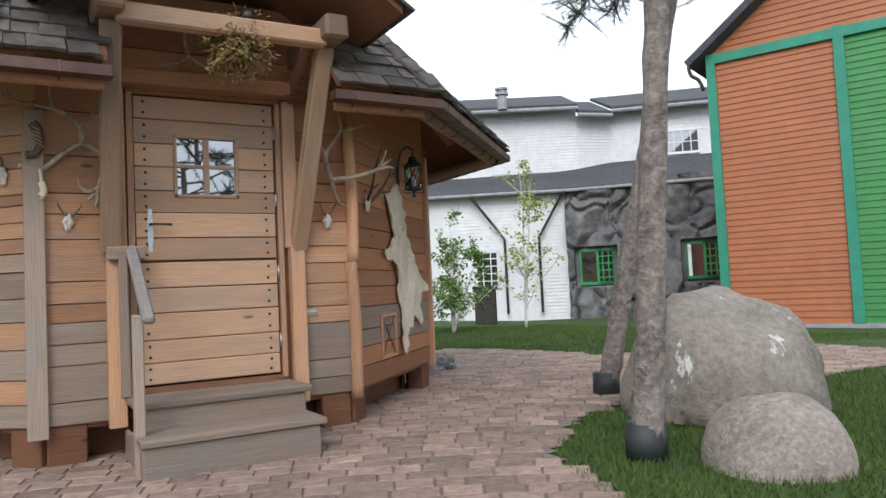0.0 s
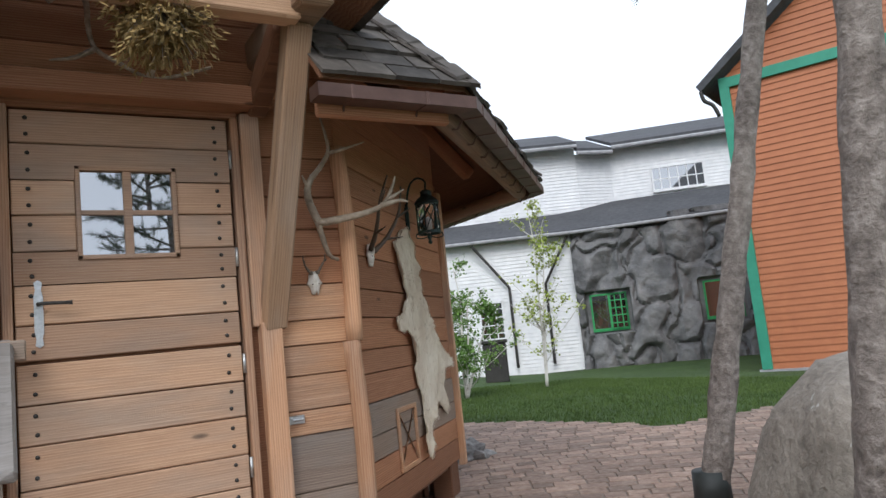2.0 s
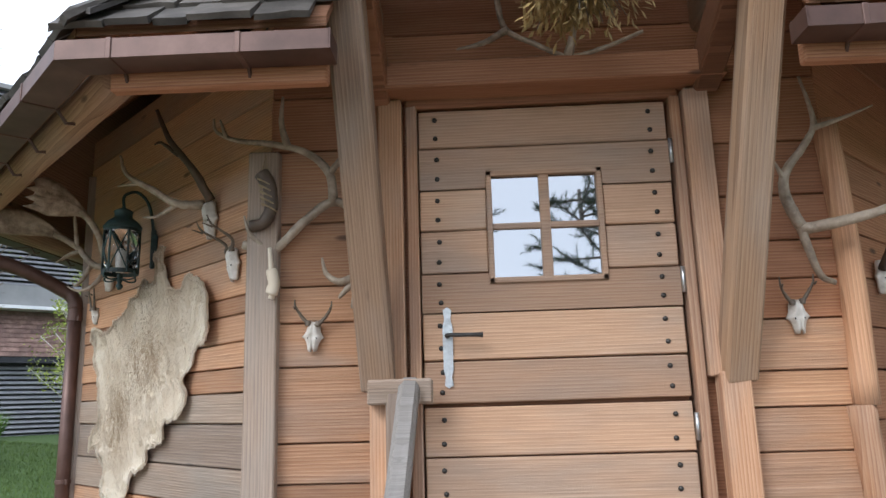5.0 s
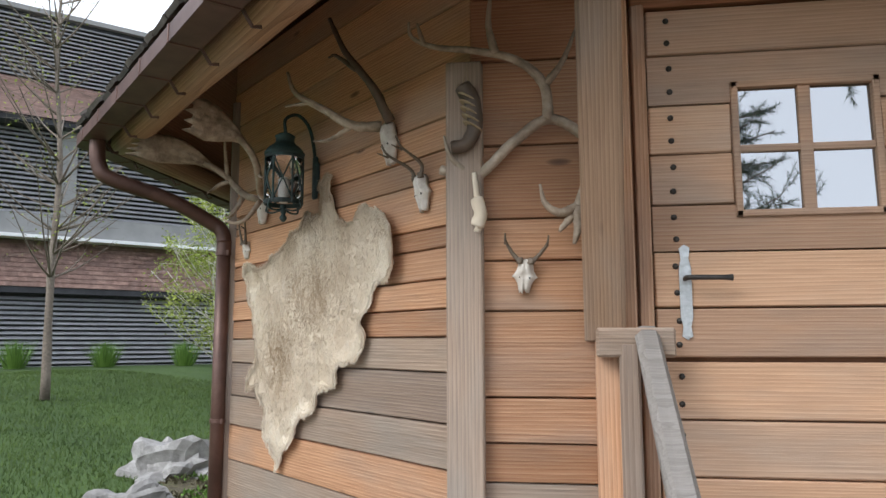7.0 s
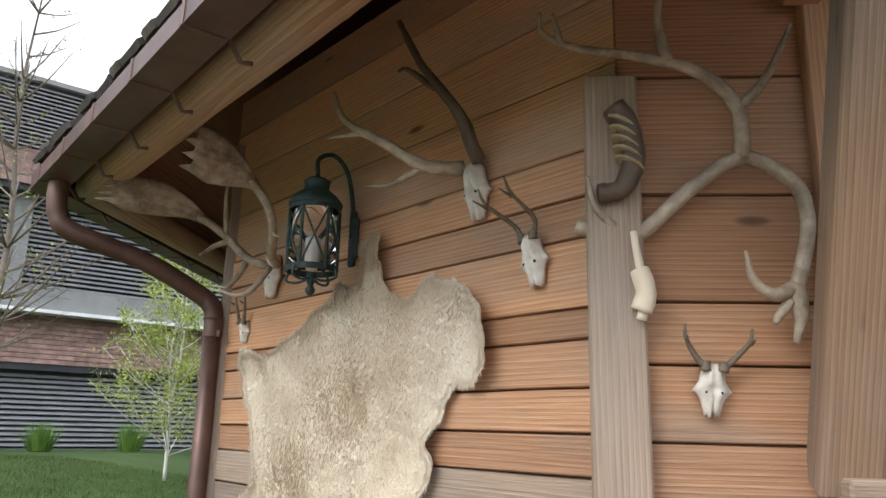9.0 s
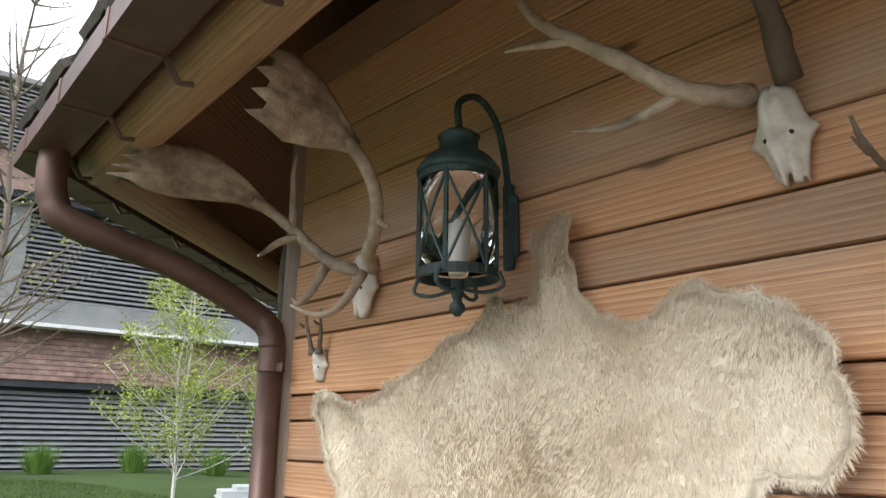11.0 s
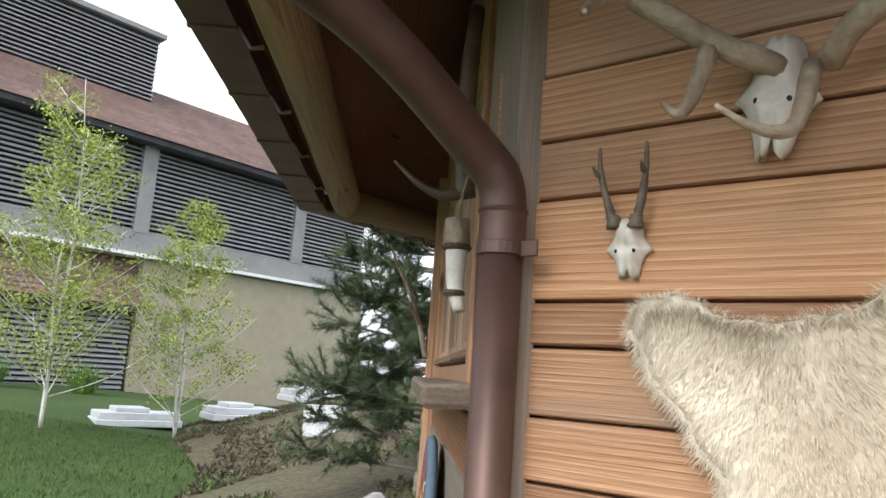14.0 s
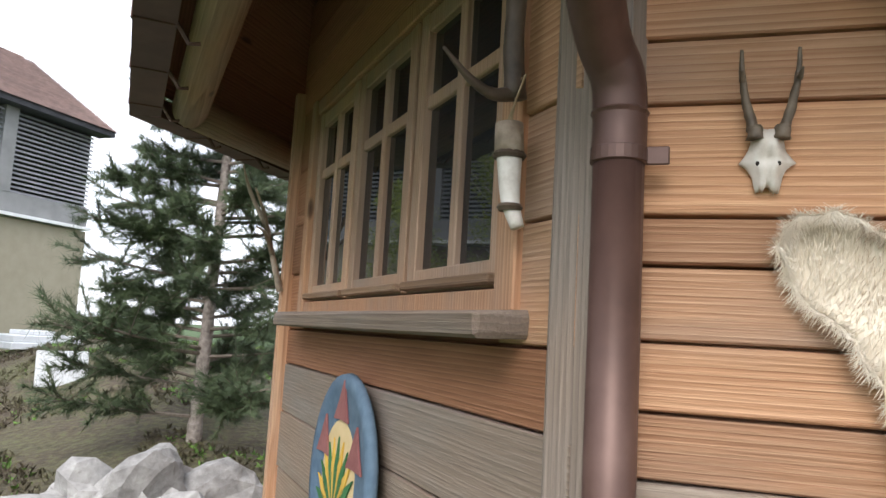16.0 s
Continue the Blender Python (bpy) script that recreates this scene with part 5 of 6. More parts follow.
# ---------- hides ----------
def hide(name, label, m, outline, brown, seed, n_hair):
    """A stretched skin: thick uneven sheet with curling rim and fur strands."""
    rr = random.Random(seed)
    pts = smooth_line([(x, 0, z) for x, z in outline + outline[:1]], 7)[:-1]
    poly = [(p.x + 0.016 * noise.noise(Vector((p.x * 22, p.z * 22, seed))) + 0.009 * noise.noise(Vector((p.x * 60, p.z * 60, seed))), p.z + 0.016 * noise.noise(Vector((p.z * 22, p.x * 22, seed + 5))) + 0.009 * noise.noise(Vector((p.z * 60, p.x * 60, seed + 5)))) for p in pts]

    def inside(x, z):
        c = False
        j = len(poly) - 1
        for i in range(len(poly)):
            (xi, zi), (xj, zj) = poly[i], poly[j]
            if (zi > z) != (zj > z) and x < (xj - xi) * (z - zi) / (zj - zi) + xi:
                c = not c
            j = i
        return c

    pa = np.array(poly)

    def rim(x, z):
        return float(np.sqrt(((pa - (x, z)) ** 2).sum(1).min()))

    def bulge(x, z):
        d = rim(x, z)
        return 0.024 + 0.024 * noise.noise(Vector((x * 5, z * 3, seed))) + 0.013 * noise.noise(Vector((x * 14, z * 9, seed))) + 0.004 * noise.noise(Vector((x * 40, z * 30, seed))) + 0.03 * max(0, 0.06 - d) / 0.06 * (0.5 + noise.noise(Vector((x * 9, z * 9, seed + 3))))

    t = thing(name, label, "hide", m)
    bm = B()
    vs = [bm.verts.new((x, 0, z)) for x, z in poly]
    es = [bm.edges.new((vs[i], vs[(i + 1) % len(vs)])) for i in range(len(vs))]
    bmesh.ops.triangle_fill(bm, use_beauty=True, edges=es)
    for _ in range(6):
        long = [e for e in bm.edges if e.calc_length() > 0.028]
        if long:
            bmesh.ops.subdivide_edges(bm, edges=long, cuts=1)
            bmesh.ops.triangulate(bm, faces=bm.faces)
    for v in bm.verts:
        v.co.y = -max(0.014, bulge(v.co.x, v.co.z))
    out = bmesh.ops.extrude_face_region(bm, geom=bm.faces[:])
    for v in out["geom"]:
        if isinstance(v, bmesh.types.BMVert):
            v.co.y += 0.010
    part("skin", bm, HIDE, t, "", True)
    xs_, zs_ = [p[0] for p in poly], [p[1] for p in poly]
    sets = {0: ([], []), 1: ([], [])}
    made = 0
    while made < n_hair:
        if rr.random() < 0.82:
            x, z = rr.uniform(min(xs_), max(xs_)), rr.uniform(min(zs_), max(zs_))
            if not inside(x, z):
                continue
            edge = False
        else:
            i = rr.randrange(len(poly))
            q = rr.random()
            (xa, za), (xb, zb) = poly[i], poly[(i + 1) % len(poly)]
            x, z = xa + (xb - xa) * q, za + (zb - za) * q
            edge = True
        made += 1
        b = 1 if brown(x, z) * (1 + 0.9 * noise.noise(Vector((x * 5, z * 5, 3)))) > rr.random() else 0
        V, Fc = sets[b]
        y = -max(0.014, bulge(x, z)) - 0.0035
        lay = noise.noise(Vector((x * 4, z * 4, seed + 7))) * 1.3 + rr.uniform(-0.4, 0.4)
        L = rr.uniform(0.008, 0.017)
        d = Vector((math.sin(lay) * L, -rr.uniform(0.0004, 0.0022), -math.cos(lay) * L))
        if edge:
            d = Vector((rr.uniform(-1, 1) * 0.02, -0.006, rr.uniform(-0.026, 0.012)))
        s = Vector((math.cos(lay), 0, math.sin(lay))) * rr.uniform(0.0003, 0.0007)
        o = Vector((x, y, z))
        k = len(V)
        V += [tuple(o - s), tuple(o + s), tuple(o + d * 0.55 + s * 0.8 + Vector((0, -0.001, 0))), tuple(o + d), tuple(o + d * 0.55 - s * 0.8 + Vector((0, -0.001, 0)))]
        Fc.append((k, k + 1, k + 2, k + 3, k + 4))
    for b, nm, mt in ((0, "pale_fur", FURW), (1, "brown_fur", FURB)):
        if sets[b][0]:
            tagged(part(nm, raw(nm, *sets[b], mt), None, t), kind="stuff")
    return t


hide("animal_hide", "cream and brown furry hide nailed to the boards beside the lantern", F(-1), [(0.125, 2.115), (0.205, 2.12), (0.205, 2.03), (0.235, 1.945), (0.34, 1.90), (0.46, 1.96), (0.50, 1.93), (0.62, 1.90), (0.68, 1.83), (0.70, 1.74), (0.66, 1.66), (0.56, 1.64), (0.53, 1.62), (0.50, 1.55), (0.46, 1.48), (0.47, 1.40), (0.43, 1.34), (0.28, 1.30), (0.24, 1.22), (0.12, 1.19), (0.05, 1.10), (-0.08, 1.04), (-0.12, 0.96), (-0.22, 0.90), (-0.28, 0.82), (-0.33, 0.88), (-0.38, 1.0), (-0.43, 1.15), (-0.49, 1.20), (-0.58, 1.17), (-0.60, 1.22), (-0.54, 1.32), (-0.57, 1.48), (-0.62, 1.62), (-0.70, 1.70), (-0.72, 1.78), (-0.66, 1.81), (-0.55, 1.78), (-0.42, 1.80), (-0.28, 1.86), (-0.12, 1.92), (-0.02, 1.945), (0.0, 1.985), (0.035, 1.95), (0.10, 1.99), (0.118, 2.05)],
     lambda x, z: 0.9 * math.exp(-max(0.0, 1.80 + 0.24 * (x + 0.7) - z) / 0.05) * (1 if -0.62 < x < 0.12 else 0) + (0.8 if z > 2.02 else 0) + 1.0 * math.exp(-(((x + 0.02) / 0.2) ** 2 + ((z - 1.60) / 0.15) ** 2)) + 0.95 * math.exp(-(((x + 0.30) / 0.18) ** 2 + ((z - 1.32) / 0.16) ** 2)) + 0.6 * math.exp(-(((x - 0.6) / 0.07) ** 2 + ((z - 1.86) / 0.05) ** 2)) + 0.03, 11, 95000)
hide("animal_hide", "long cream goat hide hanging on the boards below the lantern", F(1), [(-0.040, 2.05), (0.053, 2.07), (0.158, 1.98), (0.264, 1.88), (0.290, 1.70), (0.396, 1.55), (0.594, 1.30), (0.792, 1.15), (0.950, 1.10), (0.924, 1.04), (0.766, 1.02), (0.726, 0.88), (0.766, 0.74), (0.660, 0.70), (0.528, 0.78), (0.330, 0.66), (0.158, 0.50), (0.053, 0.46), (0.040, 0.60), (0.106, 0.80), (0.000, 1.0), (-0.026, 1.20), (-0.132, 1.32), (-0.317, 1.36), (-0.343, 1.42), (-0.185, 1.46), (-0.079, 1.60), (-0.185, 1.78), (-0.211, 1.92), (-0.106, 1.98)],
     lambda x, z: 0.5 * math.exp(-((x - 0.05 - 0.35 * (1.6 - z) * 0.5) / 0.06) ** 2), 23, 12000)

# lattice vent
vent = thing("lattice_vent", "square pale wooden lattice vent panel", "vent", F(1) @ pose(-0.26, -0.012, 0.65))
bm = B()
for a in ((-0.2, -0.012, -0.2, 0.2, 0.005, -0.17), (-0.2, -0.012, 0.17, 0.2, 0.005, 0.2), (-0.2, -0.012, -0.17, -0.17, 0.005, 0.17), (0.17, -0.012, -0.17, 0.2, 0.005, 0.17)):
    span(bm, a[:3], a[3:], 0.003)
part("frame", bm, W_WARM, vent)
for i in range(-5, 6):
    for sg in (-1, 1):
        L = 2 * (0.24 - abs(i * 0.04)) * 0.98
        bm = B()
        c = Vector((i * 0.04 * 0.5, 0, sg * -i * 0.04 * 0.5)) * 1.0
        box(bm, min(L, 0.46), 0.006, 0.012, Matrix.Translation((c.x, -0.002 - 0.003 * sg, c.z)) @ Matrix.Rotation(radians(45 * sg), 4, "Y"))
        for v in bm.verts:
            v.co.x, v.co.z = max(-0.175, min(0.175, v.co.x)), max(-0.175, min(0.175, v.co.z))
        part("lath", bm, V_WARM, vent)

# mistletoe bundle and small lamp under the porch
mis = thing("mistletoe_bundle", "dry yellowish mistletoe bunch hanging from the porch beam", "mistletoe", pose(0.08, -0.62, 2.76))
rr = random.Random(3)
tw = B()
V, Fc = [], []
for i in range(420):
    d = Vector((rr.gauss(0, 1), rr.gauss(0, 1), rr.gauss(0, 1) - 0.2)).normalized()
    end = Vector((d.x * 0.25, d.y * 0.2, d.z * 0.22 + 0.0)) * rr.uniform(0.45, 1.08)
    if i % 2 == 0:
        tube(tw, [(0, 0, 0.1), end * 0.5 + Vector((0, 0, 0.05)), end], [0.003, 0.002, 0.0012], 4, False)
    for j in range(9):
        o = end * rr.uniform(0.55, 1.05) + Vector((rr.uniform(-1, 1), rr.uniform(-1, 1), rr.uniform(-1, 1))) * 0.03
        u = (d + Vector((rr.uniform(-1, 1), rr.uniform(-1, 1), rr.uniform(-1.4, 0.5)))).normalized()
        w = u.orthogonal().normalized() * rr.uniform(0.005, 0.009)
        L = rr.uniform(0.03, 0.055)
        k = len(V)
        V += [tuple(o), tuple(o + u * L * 0.5 + w), tuple(o + u * L), tuple(o + u * L * 0.5 - w)]
        Fc.append((k, k + 1, k + 2, k + 3))
part("twigs", tw, TWIG, mis)
tagged(part("leaves", raw("leaves", V, Fc, DRYLEAF), None, mis), kind="stuff")
lamp = thing("porch_lamp", "small dark lamp fixed above the mistletoe", "lamp", pose(0.15, -0.68, 2.95))
bm = B()
lathe(bm, [(0.03, -0.05), (0.055, -0.04), (0.06, 0.0), (0.03, 0.04), (0.01, 0.05)], None, 16)
part("housing", bm, IRON, lamp, "", True)

# ---------- boulders and rocks ----------
def boulder(name, label, m, size, material, seed, rough=0.18, flat=True, sub=4, facet=0.0):
    bm = B()
    bmesh.ops.create_icosphere(bm, subdivisions=sub, radius=1)
    for v in bm.verts:
        p = v.co.copy()
        d = 1 + rough * noise.noise(p * 1.1 + Vector((seed, 0, 0))) + rough * 0.4 * noise.noise(p * 3 + Vector((0, seed, 0))) + 0.04 * rough * 6 * 0.25 * noise.noise(p * 9 + Vector((0, 0, seed)))
        if facet:
            d *= 1 + facet * (abs(noise.noise(p * 1.7 + Vector((seed, 3, 1)))) - 0.3)
        v.co = Vector((p.x * d * size[0], p.y * d * size[1], max(-0.12, p.z * d) * size[2]))
    return solid(name, bm, material, label, "boulder", m, not facet)


big = boulder("boulder", "big rounded granite boulder with white splashes on the lawn", pose(3.66, -1.45, 0.0, 0, 8, 20), (0.90, 0.78, 0.96), ROCK, 4.0, 0.22)
small = boulder("boulder", "small pinkish round boulder on the lawn", pose(2.45, -2.80, -0.03, 0, 0, 30), (0.47, 0.40, 0.41), ROCKP, 9.0, 0.12)
boulder("rock", "angular pale grey rock lying beside the hut", pose(-4.7, 4.9, 0.0, 0, 0, 25), (0.62, 0.42, 0.46), ROCKG, 2.0, 0.2, facet=0.9)
boulder("rock", "broken grey rock slab at the lawn edge", pose(-4.2, 3.2, 0.0, 0, 0, 70), (0.42, 0.30, 0.22), ROCKG, 6.0, 0.2, facet=0.9)
boulder("rock", "flat grey rock by the planting bed", pose(-2.85, 5.9, 0.15, 0, 0, 10), (0.85, 0.42, 0.56), ROCKG, 12.0, 0.2, facet=0.9)
boulder("rock", "low pale rock at the hut foot", pose(3.5, 2.9, 0.0, 0, 0, 10), (0.28, 0.25, 0.22), ROCKG, 15.0, 0.2, facet=0.7)

# ---------- trees ----------
def trunk(bm, pts, r0, r1, sides=12, wob=0.12):
    line = smooth_line(pts, 10)
    k = len(line) - 1
    tube(bm, line, [(r0 + (r1 - r0) * i / k) * (1 + 0.10 * noise.noise(Vector((i * 0.9, r0 * 90, 2)))) for i in range(k + 1)], sides, True, wob)


def needles(V, Fc, o, d, rr, n=26, L=0.12):
    """A tuft of pine needles round a twig tip."""
    for _ in range(n):
        u = (d * 0.9 + Vector((rr.gauss(0, 0.6), rr.gauss(0, 0.6), rr.gauss(0, 0.6)))).normalized()
        w = u.orthogonal().normalized() * 0.0035
        p = o + d * rr.uniform(-0.2, 0.03)
        l = L * rr.uniform(0.6, 1.1)
        k = len(V)
        V += [tuple(p - w), tuple(p + w), tuple(p + u * l)]
        Fc.append((k, k + 1, k + 2))


def pine(label, x, y, height, r, lean, first, reach, seed, n_limbs, needle_n=24, guard=True, down=0.0, tufts=12, boughs=()):
    rr = random.Random(seed)
    t = thing("pine_tree", label, "tree", pose(x, y, bed_height(x, y) - 0.05 if y > 5 else ground_height(x, y)))
    bm = B()
    pts = [(lean[0] * h, lean[1] * h, height * h) for h in (0, 0.15, 0.35, 0.6, 0.8, 1)]
    trunk(bm, pts, r, r * 0.35)
    part("trunk", bm, BARK, t, "scaly grey-brown trunk", True)
    if guard:
        bm = B()
        tube(bm, [(0, 0, -0.02), (0, 0, 0.2)], [r * 1.25, r * 1.2], 16)
        part("trunk_guard", bm, RUBBER, t, "black rubber sleeve round the foot", True)
    V, Fc = [], []
    lim = B()
    for i in range(n_limbs):
        h = first + (1 - first) * (i + rr.random()) / n_limbs
        a = rr.uniform(0, 6.28)
        L = reach * (1.15 - 0.7 * (h - first) / (1 - first)) * rr.uniform(0.7, 1.1)
        o = Vector((lean[0] * h, lean[1] * h, height * h))
        d = Vector((math.cos(a), math.sin(a), 0))
        mid = o + d * L * 0.5 + Vector((0, 0, L * (0.08 - down)))
        end = o + d * L + Vector((0, 0, L * (0.18 - down)))
        line = smooth_line([o, mid, end], 4)
        tube(lim, line, [r * 0.22 * (1 - 0.8 * q / (len(line) - 1)) + 0.004 for q in range(len(line))], 5, False, 0.1)
        for q in range(tufts):
            f = rr.uniform(0.25, 1.0)
            p = o.lerp(mid, f * 2) if f < 0.5 else mid.lerp(end, f * 2 - 1)
            sd = (d * 0.6 + Vector((rr.uniform(-1, 1), rr.uniform(-1, 1), rr.uniform(-0.4, 0.8)))).normalized()
            e = p + sd * L * rr.uniform(0.12, 0.3)
            tube(lim, [p, e], [0.006, 0.003], 4, False)
            needles(V, Fc, e, sd, rr, needle_n)
            needles(V, Fc, p.lerp(e, 0.6), sd, rr, needle_n // 2)
    for h, az, L, drop in boughs:
        f = h / height
        o = Vector((lean[0] * f, lean[1] * f, h))
        d = Vector((math.cos(radians(az)), math.sin(radians(az)), 0))
        line = smooth_line([o, o + d * L * 0.5 + Vector((0, 0, 0.02)), o + d * L - Vector((0, 0, drop))], 4)
        tube(lim, line, [0.018 - 0.0016 * q for q in range(len(line))], 5, False, 0.1)
        for q in range(34):
            p = line[rr.randrange(3, len(line))]
            sd = (d * 0.5 + Vector((rr.uniform(-1, 1), rr.uniform(-1, 1), rr.uniform(-1.0, 0.7)))).normalized()
            e = p + sd * rr.uniform(0.06, 0.2)
            tube(lim, [p, e], [0.005, 0.003], 4, False)
            needles(V, Fc, e, sd, rr, 46, 0.07)
    tagged(part("branchwork", lim, TWIG, t), kind="stuff")
    tagged(part("crown", raw("crown", V, Fc, NEEDLE), None, t, "loose clumps of dark green needles"), kind="stuff")
    return t


near_pine = pine("slender pine with bare scaly trunk and black foot sleeve", 2.0, -2.25, 6.2, 0.10, (-0.05, -0.75), 0.52, 1.5, 1, 26, 44, boughs=((2.85, 120, 0.55, 0.25), (2.9, 165, 0.5, 0.2), (2.85, 85, 0.45, 0.12), (2.95, -50, 0.85, 0.15), (2.9, -25, 0.6, 0.1), (3.0, -70, 0.6, 0.05)))
pine("leaning slender pine behind the near one, black foot sleeve", 3.50, -0.27, 6.6, 0.10, (0.75, -1.3), 0.52, 1.6, 2, 22, 40)
pine("bushy pine with hanging boughs beside the planting bed", -2.25, 7.7, 4.3, 0.07, (0.1, 0.0), 0.06, 1.25, 3, 90, 75, False, 0.02, 24)
pine("tall pine standing behind the path", -3.6, -9.0, 8.0, 0.14, (0.0, 0.1), 0.3, 2.4, 4, 26)
pine("bushy pine standing beside the path", 1.75, -8.6, 5.0, 0.09, (-0.1, 0.1), 0.38, 1.6, 5, 34, 34, False, 0.0, 12)
pine("bushy pine standing beside the path", -0.6, -11.0, 5.4, 0.10, (0.1, 0.1), 0.35, 1.6, 6, 30, 34, False, 0.0, 12)


def leafy(name, label, x, y, height, r, seed, spread, n_leaf, leaf, bark, size, first=0.18, stems=1, z=None, n_limb=34):
    rr = random.Random(seed)
    t = thing(name, label, "tree", pose(x, y, ground_height(x, y) if z is None else z))
    bm, V, Fc = B(), [], []
    tips = []
    for s in range(stems):
        a = rr.uniform(0, 6.28)
        lx, ly = (0.12 * spread * math.cos(a) * s, 0.12 * spread * math.sin(a) * s)
        top = height * (1 - 0.18 * s)
        pts = [Vector((lx * h * 3, ly * h * 3, top * h)) + Vector((rr.uniform(-1, 1), rr.uniform(-1, 1), 0)) * 0.03 * top * h for h in (0, 0.25, 0.5, 0.75, 1)]
        line = smooth_line(pts, 5)
        tube(bm, line, [r * (1 - 0.85 * i / (len(line) - 1)) for i in range(len(line))], 7, True, 0.08)
        for i in range(n_limb // stems):
            h = first + (1 - first) * rr.random()
            o = line[min(len(line) - 1, int(h * (len(line) - 1)))]
            a = rr.uniform(0, 6.28)
            L = spread * (1.1 - 0.75 * h) * rr.uniform(0.5, 1.1)
            e = o + Vector((math.cos(a) * L, math.sin(a) * L, L * rr.uniform(0.5, 1.0)))
            m = o.lerp(e, 0.5) + Vector((0, 0, -0.08 * L))
            tube(bm, smooth_line([o, m, e], 3), [0.006 + r * 0.16 * (1 - q / 6) for q in range(7)], 4, False)
            for q in range(6):
                p = o.lerp(e, rr.uniform(0.3, 1))
                e2 = p + Vector((rr.uniform(-1, 1), rr.uniform(-1, 1), rr.uniform(-0.3, 0.8))) * L * 0.35
                tube(bm, [p, e2], [0.004, 0.002], 3, False)
                tips.append((p, e2))
    part("trunk", bm, bark, t, "thin trunk and twigs", True)
    for _ in range(n_leaf):
        p, e = rr.choice(tips)
        o = p.lerp(e, rr.uniform(0.1, 1.1)) + Vector((rr.gauss(0, 1), rr.gauss(0, 1), rr.gauss(0, 1))) * 0.05 * spread
        u = Vector((rr.uniform(-1, 1), rr.uniform(-1, 1), rr.uniform(-1, 0.4))).normalized()
        w = u.cross(Vector((rr.uniform(-1, 1), rr.uniform(-1, 1), rr.uniform(-1, 1)))).normalized()
        L = size * rr.uniform(0.6, 1.2)
        k = len(V)
        V += [tuple(o), tuple(o + u * L * 0.5 + w * L * 0.35), tuple(o + u * L), tuple(o + u * L * 0.5 - w * L * 0.35)]
        Fc.append((k, k + 1, k + 2, k + 3))
    tagged(part("crown", raw("crown", V, Fc, leaf), None, t, "sparse fresh leaves"), kind="stuff")
    return t


# ---------- long grey building with louvres ----------
FA, FD, FN = Vector((-10.7, 18.7, 0)), Vector((0.72, 0.694, 0)), Vector((0.694, -0.72, 0))
FM = Matrix(((FD.x, -FN.x, 0, FA.x), (FD.y, -FN.y, 0, FA.y), (0, 0, 1, 0), (0, 0, 0, 1)))
hall = thing("louvred_building", "long grey hall with louvred bands and red-brown shingle roof", "building", FM)
S0, S1, ST = -24.0, 10.2, 2.9


def hall_box(name, a, b, mt, label="", bev=0.0):
    bm = B()
    span(bm, a, b, bev)
    return part(name, bm, mt, hall, label)


# DARKV walls here and in the tower paint the shade behind the louvres
hall_box("wall", (S0, 0.15, 0.0), (2.2, 1.2, 2.9), DARKV, "near-black sheet standing in for the shade behind the lower louvres")
hall_box("beige_wall", (2.2, 0.0, 0.0), (S1, 1.0, 4.15), BEIGE, "plain beige rendered wall")
hall_box("white_ledge", (S0, -0.22, 4.18), (S1, 0.5, 4.27), WHITE, "thin white ledge")
hall_box("grey_band", (S0, 0.0, 4.27), (S1, 0.8, 4.85), GREYB)
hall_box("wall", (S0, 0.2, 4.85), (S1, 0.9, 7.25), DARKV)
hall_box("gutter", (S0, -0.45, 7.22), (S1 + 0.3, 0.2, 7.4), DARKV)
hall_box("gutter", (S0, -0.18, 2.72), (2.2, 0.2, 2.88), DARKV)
for s in (-20.3, -15.1, -9.9, -4.7, 1.8, 7.0):
    hall_box("pillar", (s, -0.02, 4.85), (s + 0.42, 0.3, 7.25), GREYB)
for z0, z1, sa, sb in ((4.9, 7.2, S0, S1), (0.25, 2.7, S0, 2.1)):
    z = z0
    while z < z1:
        bm = B()
        box(bm, sb - sa, 0.11, 0.02, Matrix.Translation(((sa + sb) / 2, 0.08, z)) @ Matrix.Rotation(radians(40), 4, "X"))
        part("louvre", bm, LOUVER, hall)
        z += 0.13
for nm, z0, z1, y0, y1, sa, sb in (("mansard", 2.88, 4.18, -0.2, 0.35, S0, 2.2), ("roof", 7.38, 10.1, -0.5, 3.6, S0, S1 + 0.4)):
    V, Fc = [], []
    rows = int((z1 - z0) / 0.12) if nm == "mansard" else 30
    rr = random.Random(5)
    for i in range(rows):
        f0, f1 = i / rows, (i + 1) / rows
        s = sa + rr.uniform(-0.3, 0)
        while s < sb:
            w = rr.uniform(0.25, 0.45)
            e = min(s + w, sb)
            k = len(V)
            lift = 0.012
            for ss, f, up in ((max(s, sa), f0, lift), (e, f0, lift), (e, f1, 0.0), (max(s, sa), f1, 0.0)):
                V.append((ss, y0 + (y1 - y0) * f - up, z0 + (z1 - z0) * f + up))
            Fc.append((k, k + 1, k + 2, k + 3))
            s += w
    k = len(V)
    V += [(sa, y0 + 0.03, z0 - 0.02), (sb, y0 + 0.03, z0 - 0.02), (sb, y1 + 0.03, z1 - 0.02), (sa, y1 + 0.03, z1 - 0.02)]
    Fc.append((k, k + 1, k + 2, k + 3))
    tagged(part(nm, raw(nm, V, Fc, RSHING), None, hall, "red-brown shingles"), kind="stuff")
hall_box("roof_deck", (S0, 3.55, 7.4), (S1, 3.7, 10.1), RSHING)
hall_box("gable_wall", (S1 - 0.2, 0.3, 0.0), (S1, 3.6, 7.6), BEIGE)
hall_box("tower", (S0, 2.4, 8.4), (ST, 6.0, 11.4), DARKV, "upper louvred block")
z = 9.1
